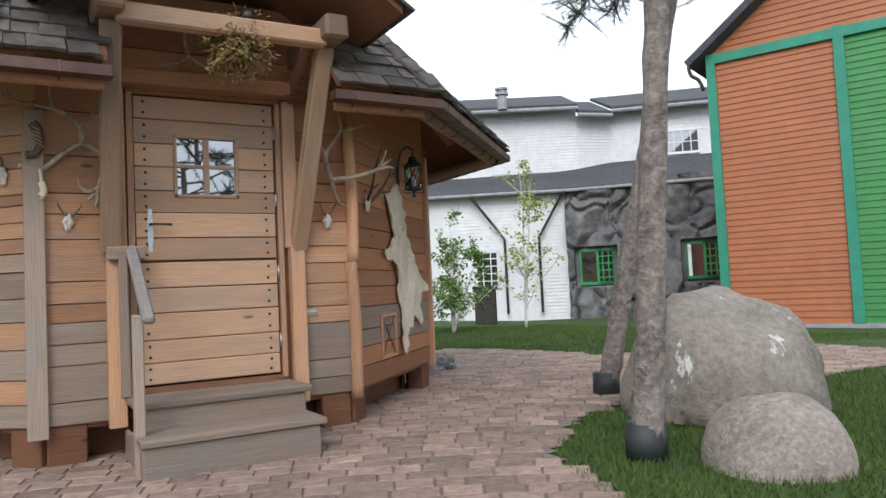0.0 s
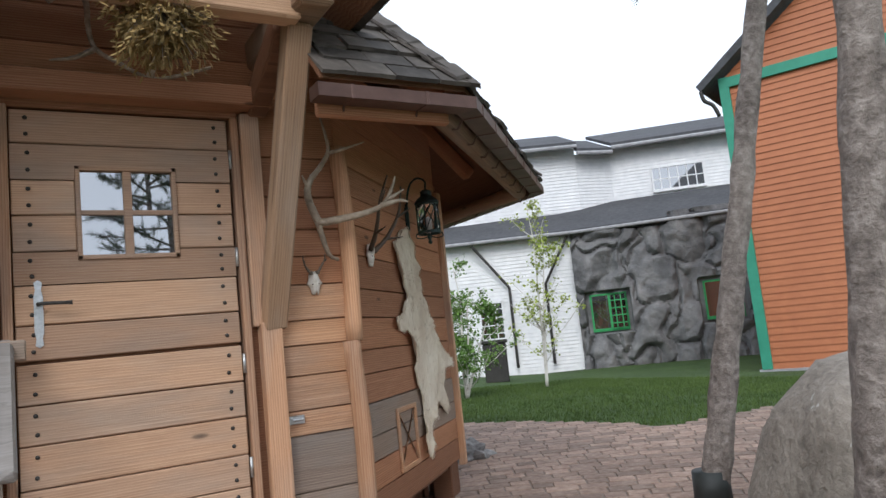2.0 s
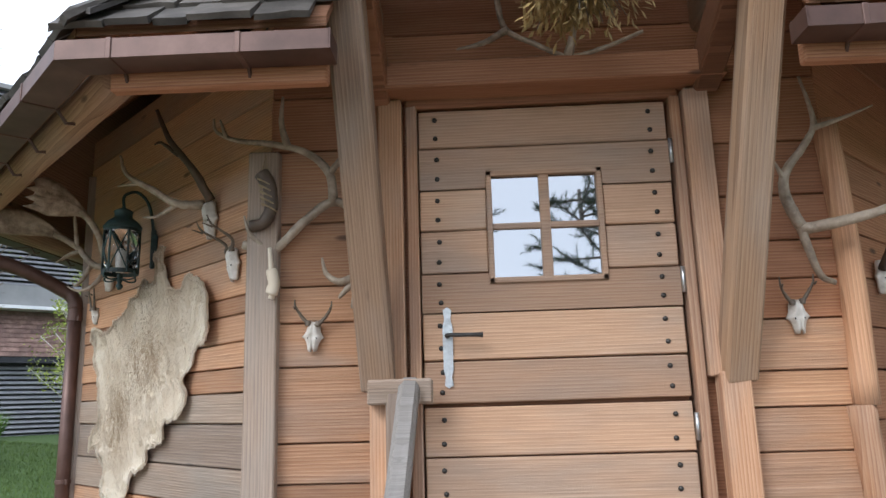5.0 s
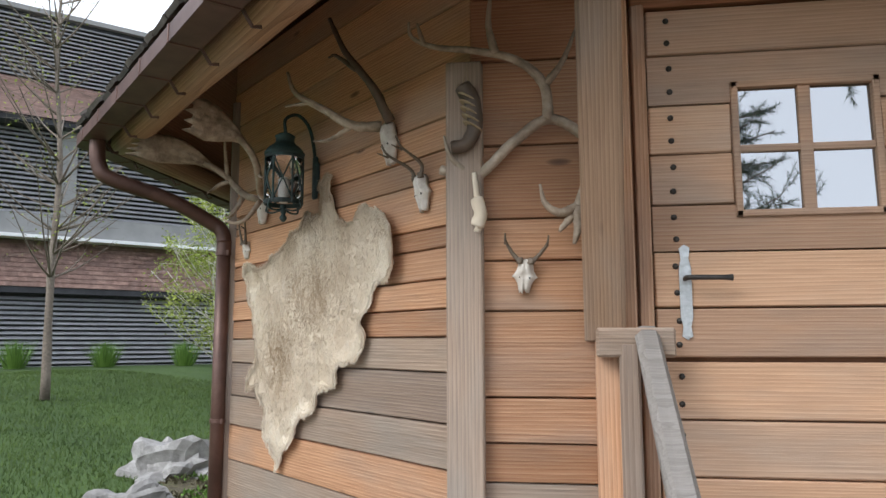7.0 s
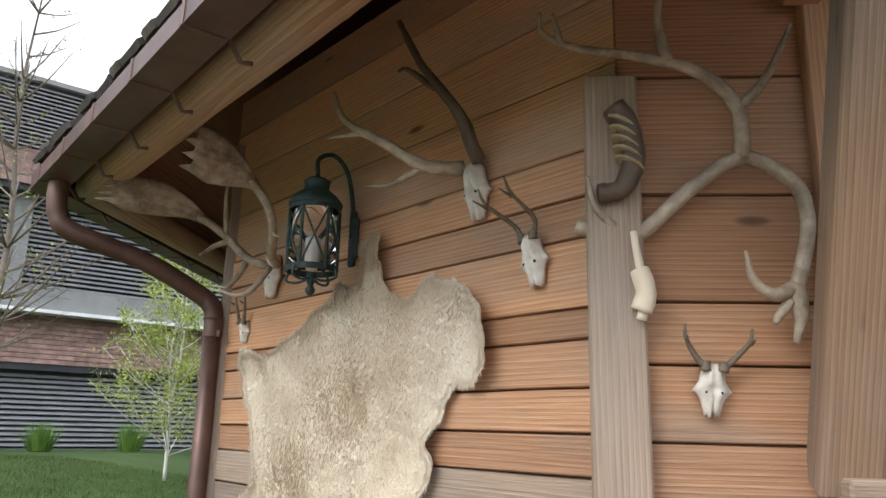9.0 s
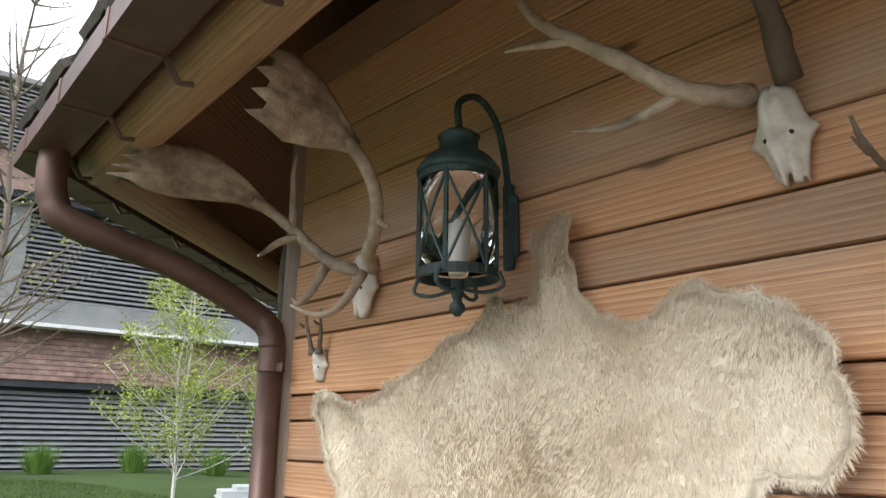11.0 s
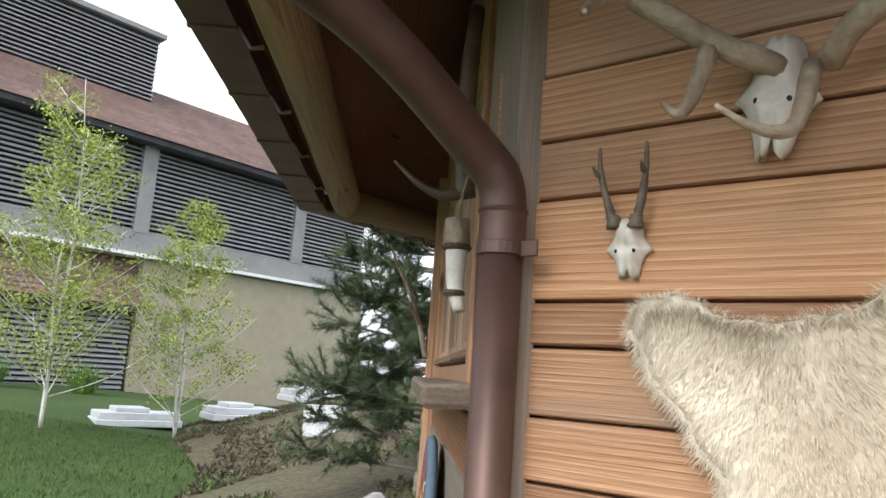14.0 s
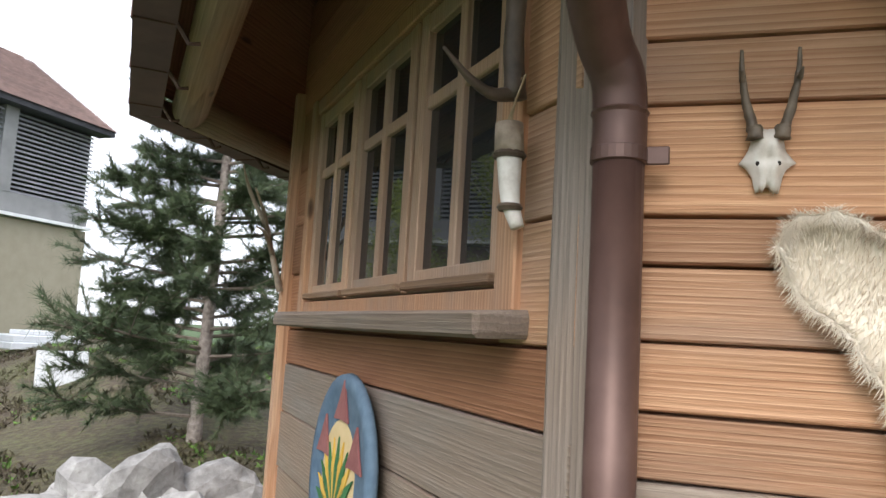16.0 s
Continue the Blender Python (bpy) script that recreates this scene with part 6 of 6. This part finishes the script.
while z < 11.3:
    bm = B()
    box(bm, ST - S0, 0.12, 0.02, Matrix.Translation(((ST + S0) / 2, 2.33, z)) @ Matrix.Rotation(radians(40), 4, "X"))
    part("louvre", bm, LOUVER, hall)
    z += 0.13
hall_box("tower_cap", (S0, 2.2, 11.35), (ST + 0.15, 6.1, 11.5), GREYB)

# ---------- white building with rock-clad wing ----------
white = thing("white_building", "white clapboard building with dark felt roofs", "building")
P = [Vector((6.0, 23.5)), Vector((13.4, 20.6)), Vector((16.2, 18.6)), Vector((17.95, 17.5))]


def siding(p, q, z0, z1, mt, parent, lap=0.14, name="clapboard"):
    """Lapped boards on one wall from p to q, each sticking out at its foot."""
    d = (q - p).normalized()
    nrm = Vector((d.y, -d.x))
    V, Fc = [], []
    z = z0
    while z < z1:
        e = min(z + lap, z1)
        k = len(V)
        for a, zz, o in ((p, z, 0.03), (q, z, 0.03), (q, e, 0.005), (p, e, 0.005), (p, z, 0.0), (q, z, 0.0)):
            V.append((a.x + nrm.x * o, a.y + nrm.y * o, zz))
        Fc += [(k, k + 1, k + 2, k + 3), (k + 4, k + 5, k + 1, k)]
        z = e
    return tagged(part(name, raw(name, V, Fc, mt), None, parent), kind="stuff")


def wall_block(p, q, z0, z1, thick, mt, parent, name="wall"):
    d = (q - p).normalized()
    nrm = Vector((d.y, -d.x))
    bm = B()
    v = [bm.verts.new((a.x - nrm.x * o, a.y - nrm.y * o, z)) for z in (z0, z1) for a, o in ((p, 0.005), (q, 0.005), (q, thick), (p, thick))]
    for idx in ((3, 2, 1, 0), (4, 5, 6, 7), (0, 1, 5, 4), (1, 2, 6, 5), (2, 3, 7, 6), (3, 0, 4, 7)):
        bm.faces.new([v[i] for i in idx])
    return part(name, bm, mt, parent)


for p, q in zip(P, P[1:]):
    wall_block(p, q, -0.7, 4.75, 0.3, WHITE, white)
    siding(p, q, -0.7, 4.7, WHITE, white)
C1, C2 = Vector((17.95, 17.5)), Vector((24.5, 10.6))
back = Vector((2.2, 3.2))


def sheet(pts, mt, parent, name, thick=0.08):
    bm = B()
    lo = [bm.verts.new(p) for p in pts]
    hi = [bm.verts.new((p[0], p[1], p[2] + thick)) for p in pts]
    bm.faces.new(lo[::-1]), bm.faces.new(hi)
    n = len(pts)
    for i in range(n):
        bm.faces.new((lo[i], lo[(i + 1) % n], hi[(i + 1) % n], hi[i]))
    return part(name, bm, mt, parent)


o_ = Vector((-0.25, -0.4))
for p, q in zip(P + [C2], (P + [C2])[1:]):
    a, b = p + o_, q + o_
    sheet([(a.x, a.y, 4.72), (b.x, b.y, 4.72), (q.x + back.x * 1.1, q.y + back.y * 1.1, 6.3), (p.x + back.x * 1.1, p.y + back.y * 1.1, 6.3)], ROOFD, white, "lower_roof")
    bm = B()
    tube(bm, [(a.x, a.y, 4.70), (b.x, b.y, 4.70)], 0.07, 8)
    part("gutter", bm, CONC, white)
U = [p + back for p in P[:1]] + [Vector((20.6, 19.6)), Vector((22.2, 19.2)), Vector((28.9, 13.2))]
tops = (9.0, 8.7, 8.9)
for (p, q), zt in zip(zip(U, U[1:]), tops):
    wall_block(p, q, 4.6, zt - 0.2, 0.4, WHITE, white, "upper_wall")
    siding(p, q, 5.2, zt - 0.2, WHITE, white)
    a, b = p + o_ * 1.5, q + o_ * 1.5
    sheet([(a.x, a.y, zt - 0.25), (b.x, b.y, zt - 0.25), (q.x + 3, q.y + 4.5, zt + 1.7), (p.x + 3, p.y + 4.5, zt + 1.7)], ROOFD, white, "upper_roof", 0.15)
    bm = B()
    tube(bm, [(a.x, a.y, zt - 0.3), (b.x, b.y, zt - 0.3)], 0.09, 8)
    part("gutter", bm, CONC, white)
bm = B()
lathe(bm, [(0.22, 0), (0.22, 0.6), (0.3, 0.64), (0.3, 0.75), (0.2, 0.78), (0.2, 0.84), (0.28, 0.87), (0.28, 0.95)], Matrix.Translation((17.3, 20.6, 8.75)), 14)
part("chimney", bm, LOUVER, white, "round metal roof vent")


def far_window(p, along, w, z0, z1, nx, nz, mt, parent, name="window"):
    d = along.normalized()
    nrm = Vector((d.y, -d.x))
    m = Matrix(((d.x, -nrm.x, 0, p.x), (d.y, -nrm.y, 0, p.y), (0, 0, 1, 0), (0, 0, 0, 1)))
    bm = B()
    f = 0.07
    for a in ((0, -0.12, z0, w, 0.02, z0 + f * 1.6), (0, -0.1, z1 - f, w, 0.02, z1), (0, -0.1, z0, f, 0.02, z1), (w - f, -0.1, z0, w, 0.02, z1)):
        span(bm, a[:3], a[3:])
    for i in range(1, nx):
        span(bm, (w * i / nx - 0.02, -0.08, z0), (w * i / nx + 0.02, 0.0, z1))
    for i in range(1, nz):
        zz = z0 + (z1 - z0) * i / nz
        span(bm, (0, -0.075, zz - 0.02), (w, 0.0, zz + 0.02))
    o = part(name, bm, mt, parent)
    o.matrix_local = m
    bm = B()
    span(bm, (f, -0.05, z0 + f), (w - f, -0.03, z1 - f))
    part("pane", bm, PANE, o)


d23 = (P[2] - P[1]).normalized()
far_window(P[1] + d23 * 1.75, d23, 0.95, 0.95, 2.45, 3, 5, WHITE, white)
far_window(Vector((23.4, 18.07)), Vector((6.7, -6.0)), 2.2, 6.5, 7.6, 6, 2, WHITE, white)
for p, lean in ((P[1] + d23 * 3.0, -1.1), (P[2] + (P[3] - P[2]) * 0.45, 0.8)):
    bm = B()
    q = p + Vector((-0.15, -0.2))
    tube(bm, [(q.x, q.y, -0.1), (q.x, q.y, 2.9), (q.x + lean, q.y + (0.6 if lean < 0 else -0.6), 4.6)], 0.055, 8)
    part("downpipe", bm, IRON, white, "thin dark downpipe with slanting top")

cliff = thing("rock_wing", "wing clad in sculpted grey artificial rock with green windows", "building")
L = (C2 - C1).length
dc = (C2 - C1).normalized()
nc = Vector((dc.y, -dc.x))
nu, nv_ = 150, 80
V, Fc = [], []
wins = [(0.45, 1.8, 0.9, 2.3), (4.5, 5.8, 0.95, 2.35)]
for i in range(nu + 1):
    for j in range(nv_ + 1):
        u, z = L * i / nu, -0.7 + 5.7 * j / nv_
        top = 4.6 + 0.45 * noise.noise(Vector((u * 0.5, 0, 3))) + (0.5 if u > 3.6 else 0.0)
        z = min(z, top)
        w = Vector((u * 0.55, z * 0.35, 1.0)) + 0.35 * Vector((noise.noise(Vector((u, z, 5))), noise.noise(Vector((u, z, 9))), 0))
        dist = noise.voronoi(w * 1.6)[0]
        crack = min(1.0, (dist[1] - dist[0]) / 0.22)
        o = 0.10 + 0.30 * crack ** 0.6 + 0.22 * noise.noise(Vector((u * 0.8, z * 0.5, 2))) + 0.08 * noise.noise(Vector((u * 3, z * 3, 2)))
        for a, b, c, e in wins:
            if a - 0.15 < u < b + 0.15 and c - 0.1 < z < e + 0.1:
                o = -0.05
        p = C1 + dc * u + nc * o
        V.append((p.x, p.y, z))
for i in range(nu):
    for j in range(nv_):
        k = i * (nv_ + 1) + j
        Fc.append((k, k + nv_ + 1, k + nv_ + 2, k + 1))
me = raw("rock_face", V, Fc, CLIFF)
part("rock_face", me, None, cliff, "craggy grey rock facing with deep cracks")
wall_block(C1, C2, -0.7, 4.7, 0.5, CLIFF, cliff)
for a, b, c, e in wins:
    far_window(C1 + dc * a, dc, b - a, c, e, 2, 1, GREENW, cliff, "green_window")
    far_window(C1 + dc * (a + (b - a) * 0.5), dc, (b - a) * 0.5, c, e, 3, 5, GREENW, cliff, "green_lattice")

# ---------- orange and green building ----------
painted = thing("painted_building", "orange and green clapboard house with teal corner boards", "house")
Q0, Q1, Q2 = Vector((15.3, 7.95)), Vector((16.58, 5.02)), Vector((20.2, -3.3))
wall_block(Q0, Q1, -0.7, 6.95, 0.4, ORANGE, painted)
wall_block(Q1, Q2, -0.7, 6.95, 0.4, GREENP, painted)
siding(Q0, Q1, -0.3, 6.95, ORANGE, painted, 0.165)
siding(Q1, Q2, -0.3, 6.95, GREENP, painted, 0.165)
dq = (Q1 - Q0).normalized()
nq = Vector((dq.y, -dq.x))
QM = Matrix(((dq.x, -nq.x, 0, Q0.x), (dq.y, -nq.y, 0, Q0.y), (0, 0, 1, 0), (0, 0, 0, 1)))
WQ, WE = (Q1 - Q0).length, 13.0
for a, b in (((-0.03, -0.1, -0.3), (0.21, 0.05, 7.08)), ((WQ - 0.12, -0.1, -0.3), (WQ + 0.13, 0.0, 7.1)), ((0.0, -0.104, 6.80), (WE, 0.0, 7.06))):
    bm = B()
    span(bm, a, b, 0.008)
    part("trim_board", bm, TEAL, painted, "teal trim board").matrix_local = QM
V, Fc = [], []
z = 7.06
while z < 12.5:
    s0 = max(0.0, (z - 7.0) / 0.76)
    s1 = max(0.0, (z + 0.165 - 7.0) / 0.76)
    k = len(V)
    V += [(s0, -0.03, z), (WE, -0.03, z), (WE, -0.005, z + 0.165), (s1, -0.005, z + 0.165), (s0, 0.0, z), (WE, 0.0, z)]
    Fc += [(k, k + 1, k + 2, k + 3), (k + 4, k + 5, k + 1, k)]
    z += 0.165
tagged(part("gable_siding", raw("gable_siding", V, Fc, ORANGE), None, painted), kind="stuff").matrix_local = QM
bm = B()
v = [bm.verts.new(p) for p in ((-0.42, -0.40, 6.78), (7.5, -0.40, 12.8), (7.5, 9, 12.8), (-0.42, 9, 6.78))]
w = [bm.verts.new(x.co + Vector((-0.1, 0, 0.16))) for x in v]
for idx in ((v[3], v[2], v[1], v[0]), (w[0], w[1], w[2], w[3]), (v[0], v[1], w[1], w[0]), (v[1], v[2], w[2], w[1]), (v[2], v[3], w[3], w[2]), (v[3], v[0], w[0], w[3])):
    bm.faces.new(idx)
part("roof", bm, ROOFD, painted, "dark steep roof edge").matrix_local = QM
bm = B()
span(bm, (0.0, 0.2, -0.3), (0.3, 9.0, 7.0))
part("side_wall", bm, ORANGE, painted).matrix_local = QM
bm = B()
tube(bm, smooth_line([(-0.42, -0.36, 6.8), (-0.37, -0.33, 6.55), (-0.2, -0.24, 6.4), (-0.1, -0.16, 6.1)], 4), 0.05, 8)
part("downpipe", bm, IRON, painted, "", True).matrix_local = QM
bm = B()
span(bm, (-0.1, -0.09, -0.8), (WE, 0.1, -0.3))
part("plinth", bm, CONC, painted, "pale grey plinth").matrix_local = QM

# ---------- planting and odds and ends ----------
leafy("birch_tree", "young birch with white stem and yellow-green spring leaves", -7.7, 12.0, 5.5, 0.034, 21, 1.7, 15000, LEAFY, BIRCH, 0.05, 0.10, 2, None, 64)
leafy("birch_tree", "small young birch with yellow-green spring leaves", -6.0, 13.1, 3.9, 0.03, 22, 1.3, 10000, LEAFY, BIRCH, 0.05, 0.10, 2, None, 56)
leafy("bare_tree", "thin tall tree just coming into leaf, black foot sleeve", -9.1, 8.7, 8.0, 0.08, 23, 2.0, 800, LEAFY, TWIG, 0.05, 0.25, 1, None, 80)
leafy("birch_tree", "slim birch with sparse leaves before the white building", 9.5, 9.1, 4.1, 0.035, 24, 1.0, 1500, LEAFY, BIRCH, 0.075, 0.15, 2, 0.0)
leafy("leafy_shrub", "rounded green leafy shrub tree beside the white building", 7.5, 9.2, 2.7, 0.04, 25, 1.0, 4200, LEAFG, BIRCH, 0.075, 0.10, 3, 0.0)
rr = random.Random(31)
for i in range(5):
    s = -7.6 + 2.0 * i
    p = FA + FD * s + FN * 1.6
    V, Fc = [], []
    for _ in range(420):
        a, q = rr.uniform(0, 6.28), rr.random()
        o = Vector((math.cos(a) * 0.25 * q, math.sin(a) * 0.25 * q, 0))
        e = o + Vector((math.cos(a) * 0.38 * q, math.sin(a) * 0.38 * q, rr.uniform(0.4, 0.75)))
        w = Vector((-math.sin(a), math.cos(a), 0)) * 0.012
        k = len(V)
        V += [tuple(o - w), tuple(o + w), tuple(e)]
        Fc.append((k, k + 1, k + 2))
    tagged(new("grass_clump", raw("grass_clump", V, Fc, LEAFG)), "tufted ornamental grass along the building", "grass clump", "grass clumps along the hall").matrix_world = pose(p.x, p.y, ground_height(p.x, p.y))
bm = B()
span(bm, (-0.35, -0.3, 0), (0.35, 0.3, 1.15), 0.03)
span(bm, (-0.4, -0.34, 1.15), (0.4, 0.34, 1.25), 0.02)
solid("utility_box", bm, IRON, "black utility cabinet on the lawn by the white wall", "cabinet", pose(11.9, 14.5, -0.19, 0, 0, -35))
for i, (x, y, s) in enumerate(((-6.9, 13.9, 0.8), (-5.2, 14.5, 0.7), (-3.9, 15.2, 0.7))):
    t = thing("stacked_panels", "low stack of white and bluish panels by the wall", "stack", pose(x, y, bed_height(x, y) - 0.02, 0, 0, 30), "white stacks by the hall")
    for a, b in (((-0.9, -0.4, 0.0), (0.9, 0.4, 0.10)), ((-0.85, -0.36, 0.12), (0.85, 0.36, 0.22)), ((-0.5, -0.3, 0.24), (0.2, 0.3, 0.30))):
        bm = B()
        span(bm, (a[0] * s, a[1], a[2] - 0.02), (b[0] * s, b[1], b[2]), 0.015)
        part("panel", bm, PLASTICW, t)
bm = B()
span(bm, (-0.3, -0.03, 0.0), (0.3, 0.03, 0.45), 0.01)
solid("white_sign", bm, PLASTICW, "small blank white board standing in the planting bed", "sign", pose(-3.42, 10.9, bed_height(-3.42, 10.9) - 0.03, -8, 0, 15))
bm = B()
bmesh.ops.create_icosphere(bm, subdivisions=3, radius=0.2)
for v in bm.verts:
    v.co *= 1 + 0.5 * noise.noise(v.co * 9)
    v.co.z = max(-0.02, v.co.z * 0.55)
solid("plastic_bag", bm, BAGP, "crumpled turquoise plastic bag on the mulch", "bag", pose(-3.9, 6.6, bed_height(-3.9, 6.6)))

# weeds on the mulch
V, Fc = [], []
rr = random.Random(41)
for _ in range(17000):
    f = rr.choice(mf)
    a, b = rr.random(), rr.random()
    p = Vector(mv[f[0]]).lerp(Vector(mv[f[1]]), a).lerp(Vector(mv[f[3]]).lerp(Vector(mv[f[2]]), a), b)
    if noise.noise(p * 0.9) < -0.05:
        continue
    for _k in range(3):
        u = Vector((rr.uniform(-1, 1), rr.uniform(-1, 1), rr.uniform(0.2, 1.2))).normalized() * rr.uniform(0.03, 0.09)
        w = u.orthogonal().normalized() * rr.uniform(0.006, 0.014)
        k = len(V)
        V += [tuple(p), tuple(p + u * 0.5 + w), tuple(p + u), tuple(p + u * 0.5 - w)]
        Fc.append((k, k + 1, k + 2, k + 3))
tagged(new("weeds", raw("weeds", V, Fc, MULCH)), "low mixed weeds and dry stems on the mulch", "weeds", kind="stuff")
V, Fc = [], []
for _ in range(9000):
    f = rr.choice(mf)
    p = Vector(mv[f[0]]) + Vector((rr.random() * 0.4, rr.random() * 0.4, 0.02))
    if noise.noise(p * 0.9) < 0.05:
        continue
    for _k in range(4):
        u = Vector((rr.uniform(-1, 1), rr.uniform(-1, 1), rr.uniform(0.2, 1.0))).normalized() * rr.uniform(0.03, 0.08)
        w = u.orthogonal().normalized() * rr.uniform(0.008, 0.016)
        k = len(V)
        V += [tuple(p), tuple(p + u * 0.5 + w), tuple(p + u), tuple(p + u * 0.5 - w)]
        Fc.append((k, k + 1, k + 2, k + 3))
tagged(new("weeds", raw("weeds", V, Fc, LEAFG)), "low green ground cover on the mulch", "ground cover", kind="stuff")

# grass blades
V, Fc = [], []


def blades(n, x0, x1, y0, y1, h):
    for _ in range(n):
        x, y = rr.uniform(x0, x1), rr.uniform(y0, y1)
        if paved(x, y) or math.hypot(x, y - APO) < 3.0 or ((x - 3.75) / 0.9) ** 2 + ((y + 1.35) / 0.8) ** 2 < 1:
            continue
        if bed_edge(y) < x < 4 and y > 3.6:
            continue
        z = ground_height(x, y) - 0.012
        a = rr.uniform(0, 6.28)
        t = Vector((rr.gauss(0, 0.4), rr.gauss(0, 0.4), 1)).normalized() * h * rr.uniform(0.5, 1.1)
        w = Vector((math.cos(a), math.sin(a), 0)) * 0.005 * (h / 0.06)
        p = Vector((x, y, z))
        k = len(V)
        V.extend([tuple(p - w), tuple(p + w), tuple(p + t)])
        Fc.append((k, k + 1, k + 2))


blades(60000, 0.9, 6.5, -5.5, -0.4, 0.06)
blades(70000, 3.5, 13, 1.5, 12, 0.07)
blades(70000, -12, -2.7, 1.0, 13, 0.07)
tagged(new("grass", raw("grass", V, Fc, BLADE)), "short green grass blades", "grass", kind="stuff")

# ---------- pavers, ring by ring round the hut ----------
def paver_mesh(w, d):
    h, c = 0.010, 0.006
    vs = [(-w / 2, -d / 2, 0), (w / 2, -d / 2, 0), (w / 2, d / 2, 0), (-w / 2, d / 2, 0), (-w / 2 + c, -d / 2 + c, h), (w / 2 - c, -d / 2 + c, h), (w / 2 - c, d / 2 - c, h), (-w / 2 + c, d / 2 - c, h)]
    return raw("paver", vs, [(4, 5, 6, 7), (0, 1, 5, 4), (1, 2, 6, 5), (2, 3, 7, 6), (3, 0, 4, 7)], PAVER)


PM = [paver_mesh(w, 0.168) for w in (0.16, 0.21, 0.26)]
V, Fc = [], []
near = 0
rr = random.Random(8)
ox, oy = -2.6, -7.2
r = 0.2
while r < 17:
    a = rr.uniform(0, 0.1)
    while a < 2 * math.pi:
        i = rr.randrange(3)
        w = (0.16, 0.21, 0.26)[i]
        am = a + w / 2 / r
        rw = r + 0.05 * math.sin(am * 9)
        x, y = ox + rw * math.cos(am), oy + rw * math.sin(am)
        a += (w + 0.008) / r
        if not paved(x, y) or math.hypot(x, y - APO) < 2.4:
            continue
        tilt = am - math.pi / 2 - math.atan(0.45 * math.cos(am * 9) / r)
        m = Matrix.Translation((x, y, 0.0 + rr.uniform(0, 0.003))) @ Matrix.Rotation(tilt, 4, "Z")
        if near < 295 and 0.2 < x < 3.2 and -3.2 < y < 0.4:
            part("paver", PM[i], None, pavement).matrix_local = m
            near += 1
        else:
            k = len(V)
            V += [tuple(m @ v.co) for v in PM[i].vertices]
            Fc += [tuple(k + t for t in p.vertices) for p in PM[i].polygons]
    r += 0.176
tagged(part("pavers", raw("pavers", V, Fc, PAVER), None, pavement), kind="stuff")
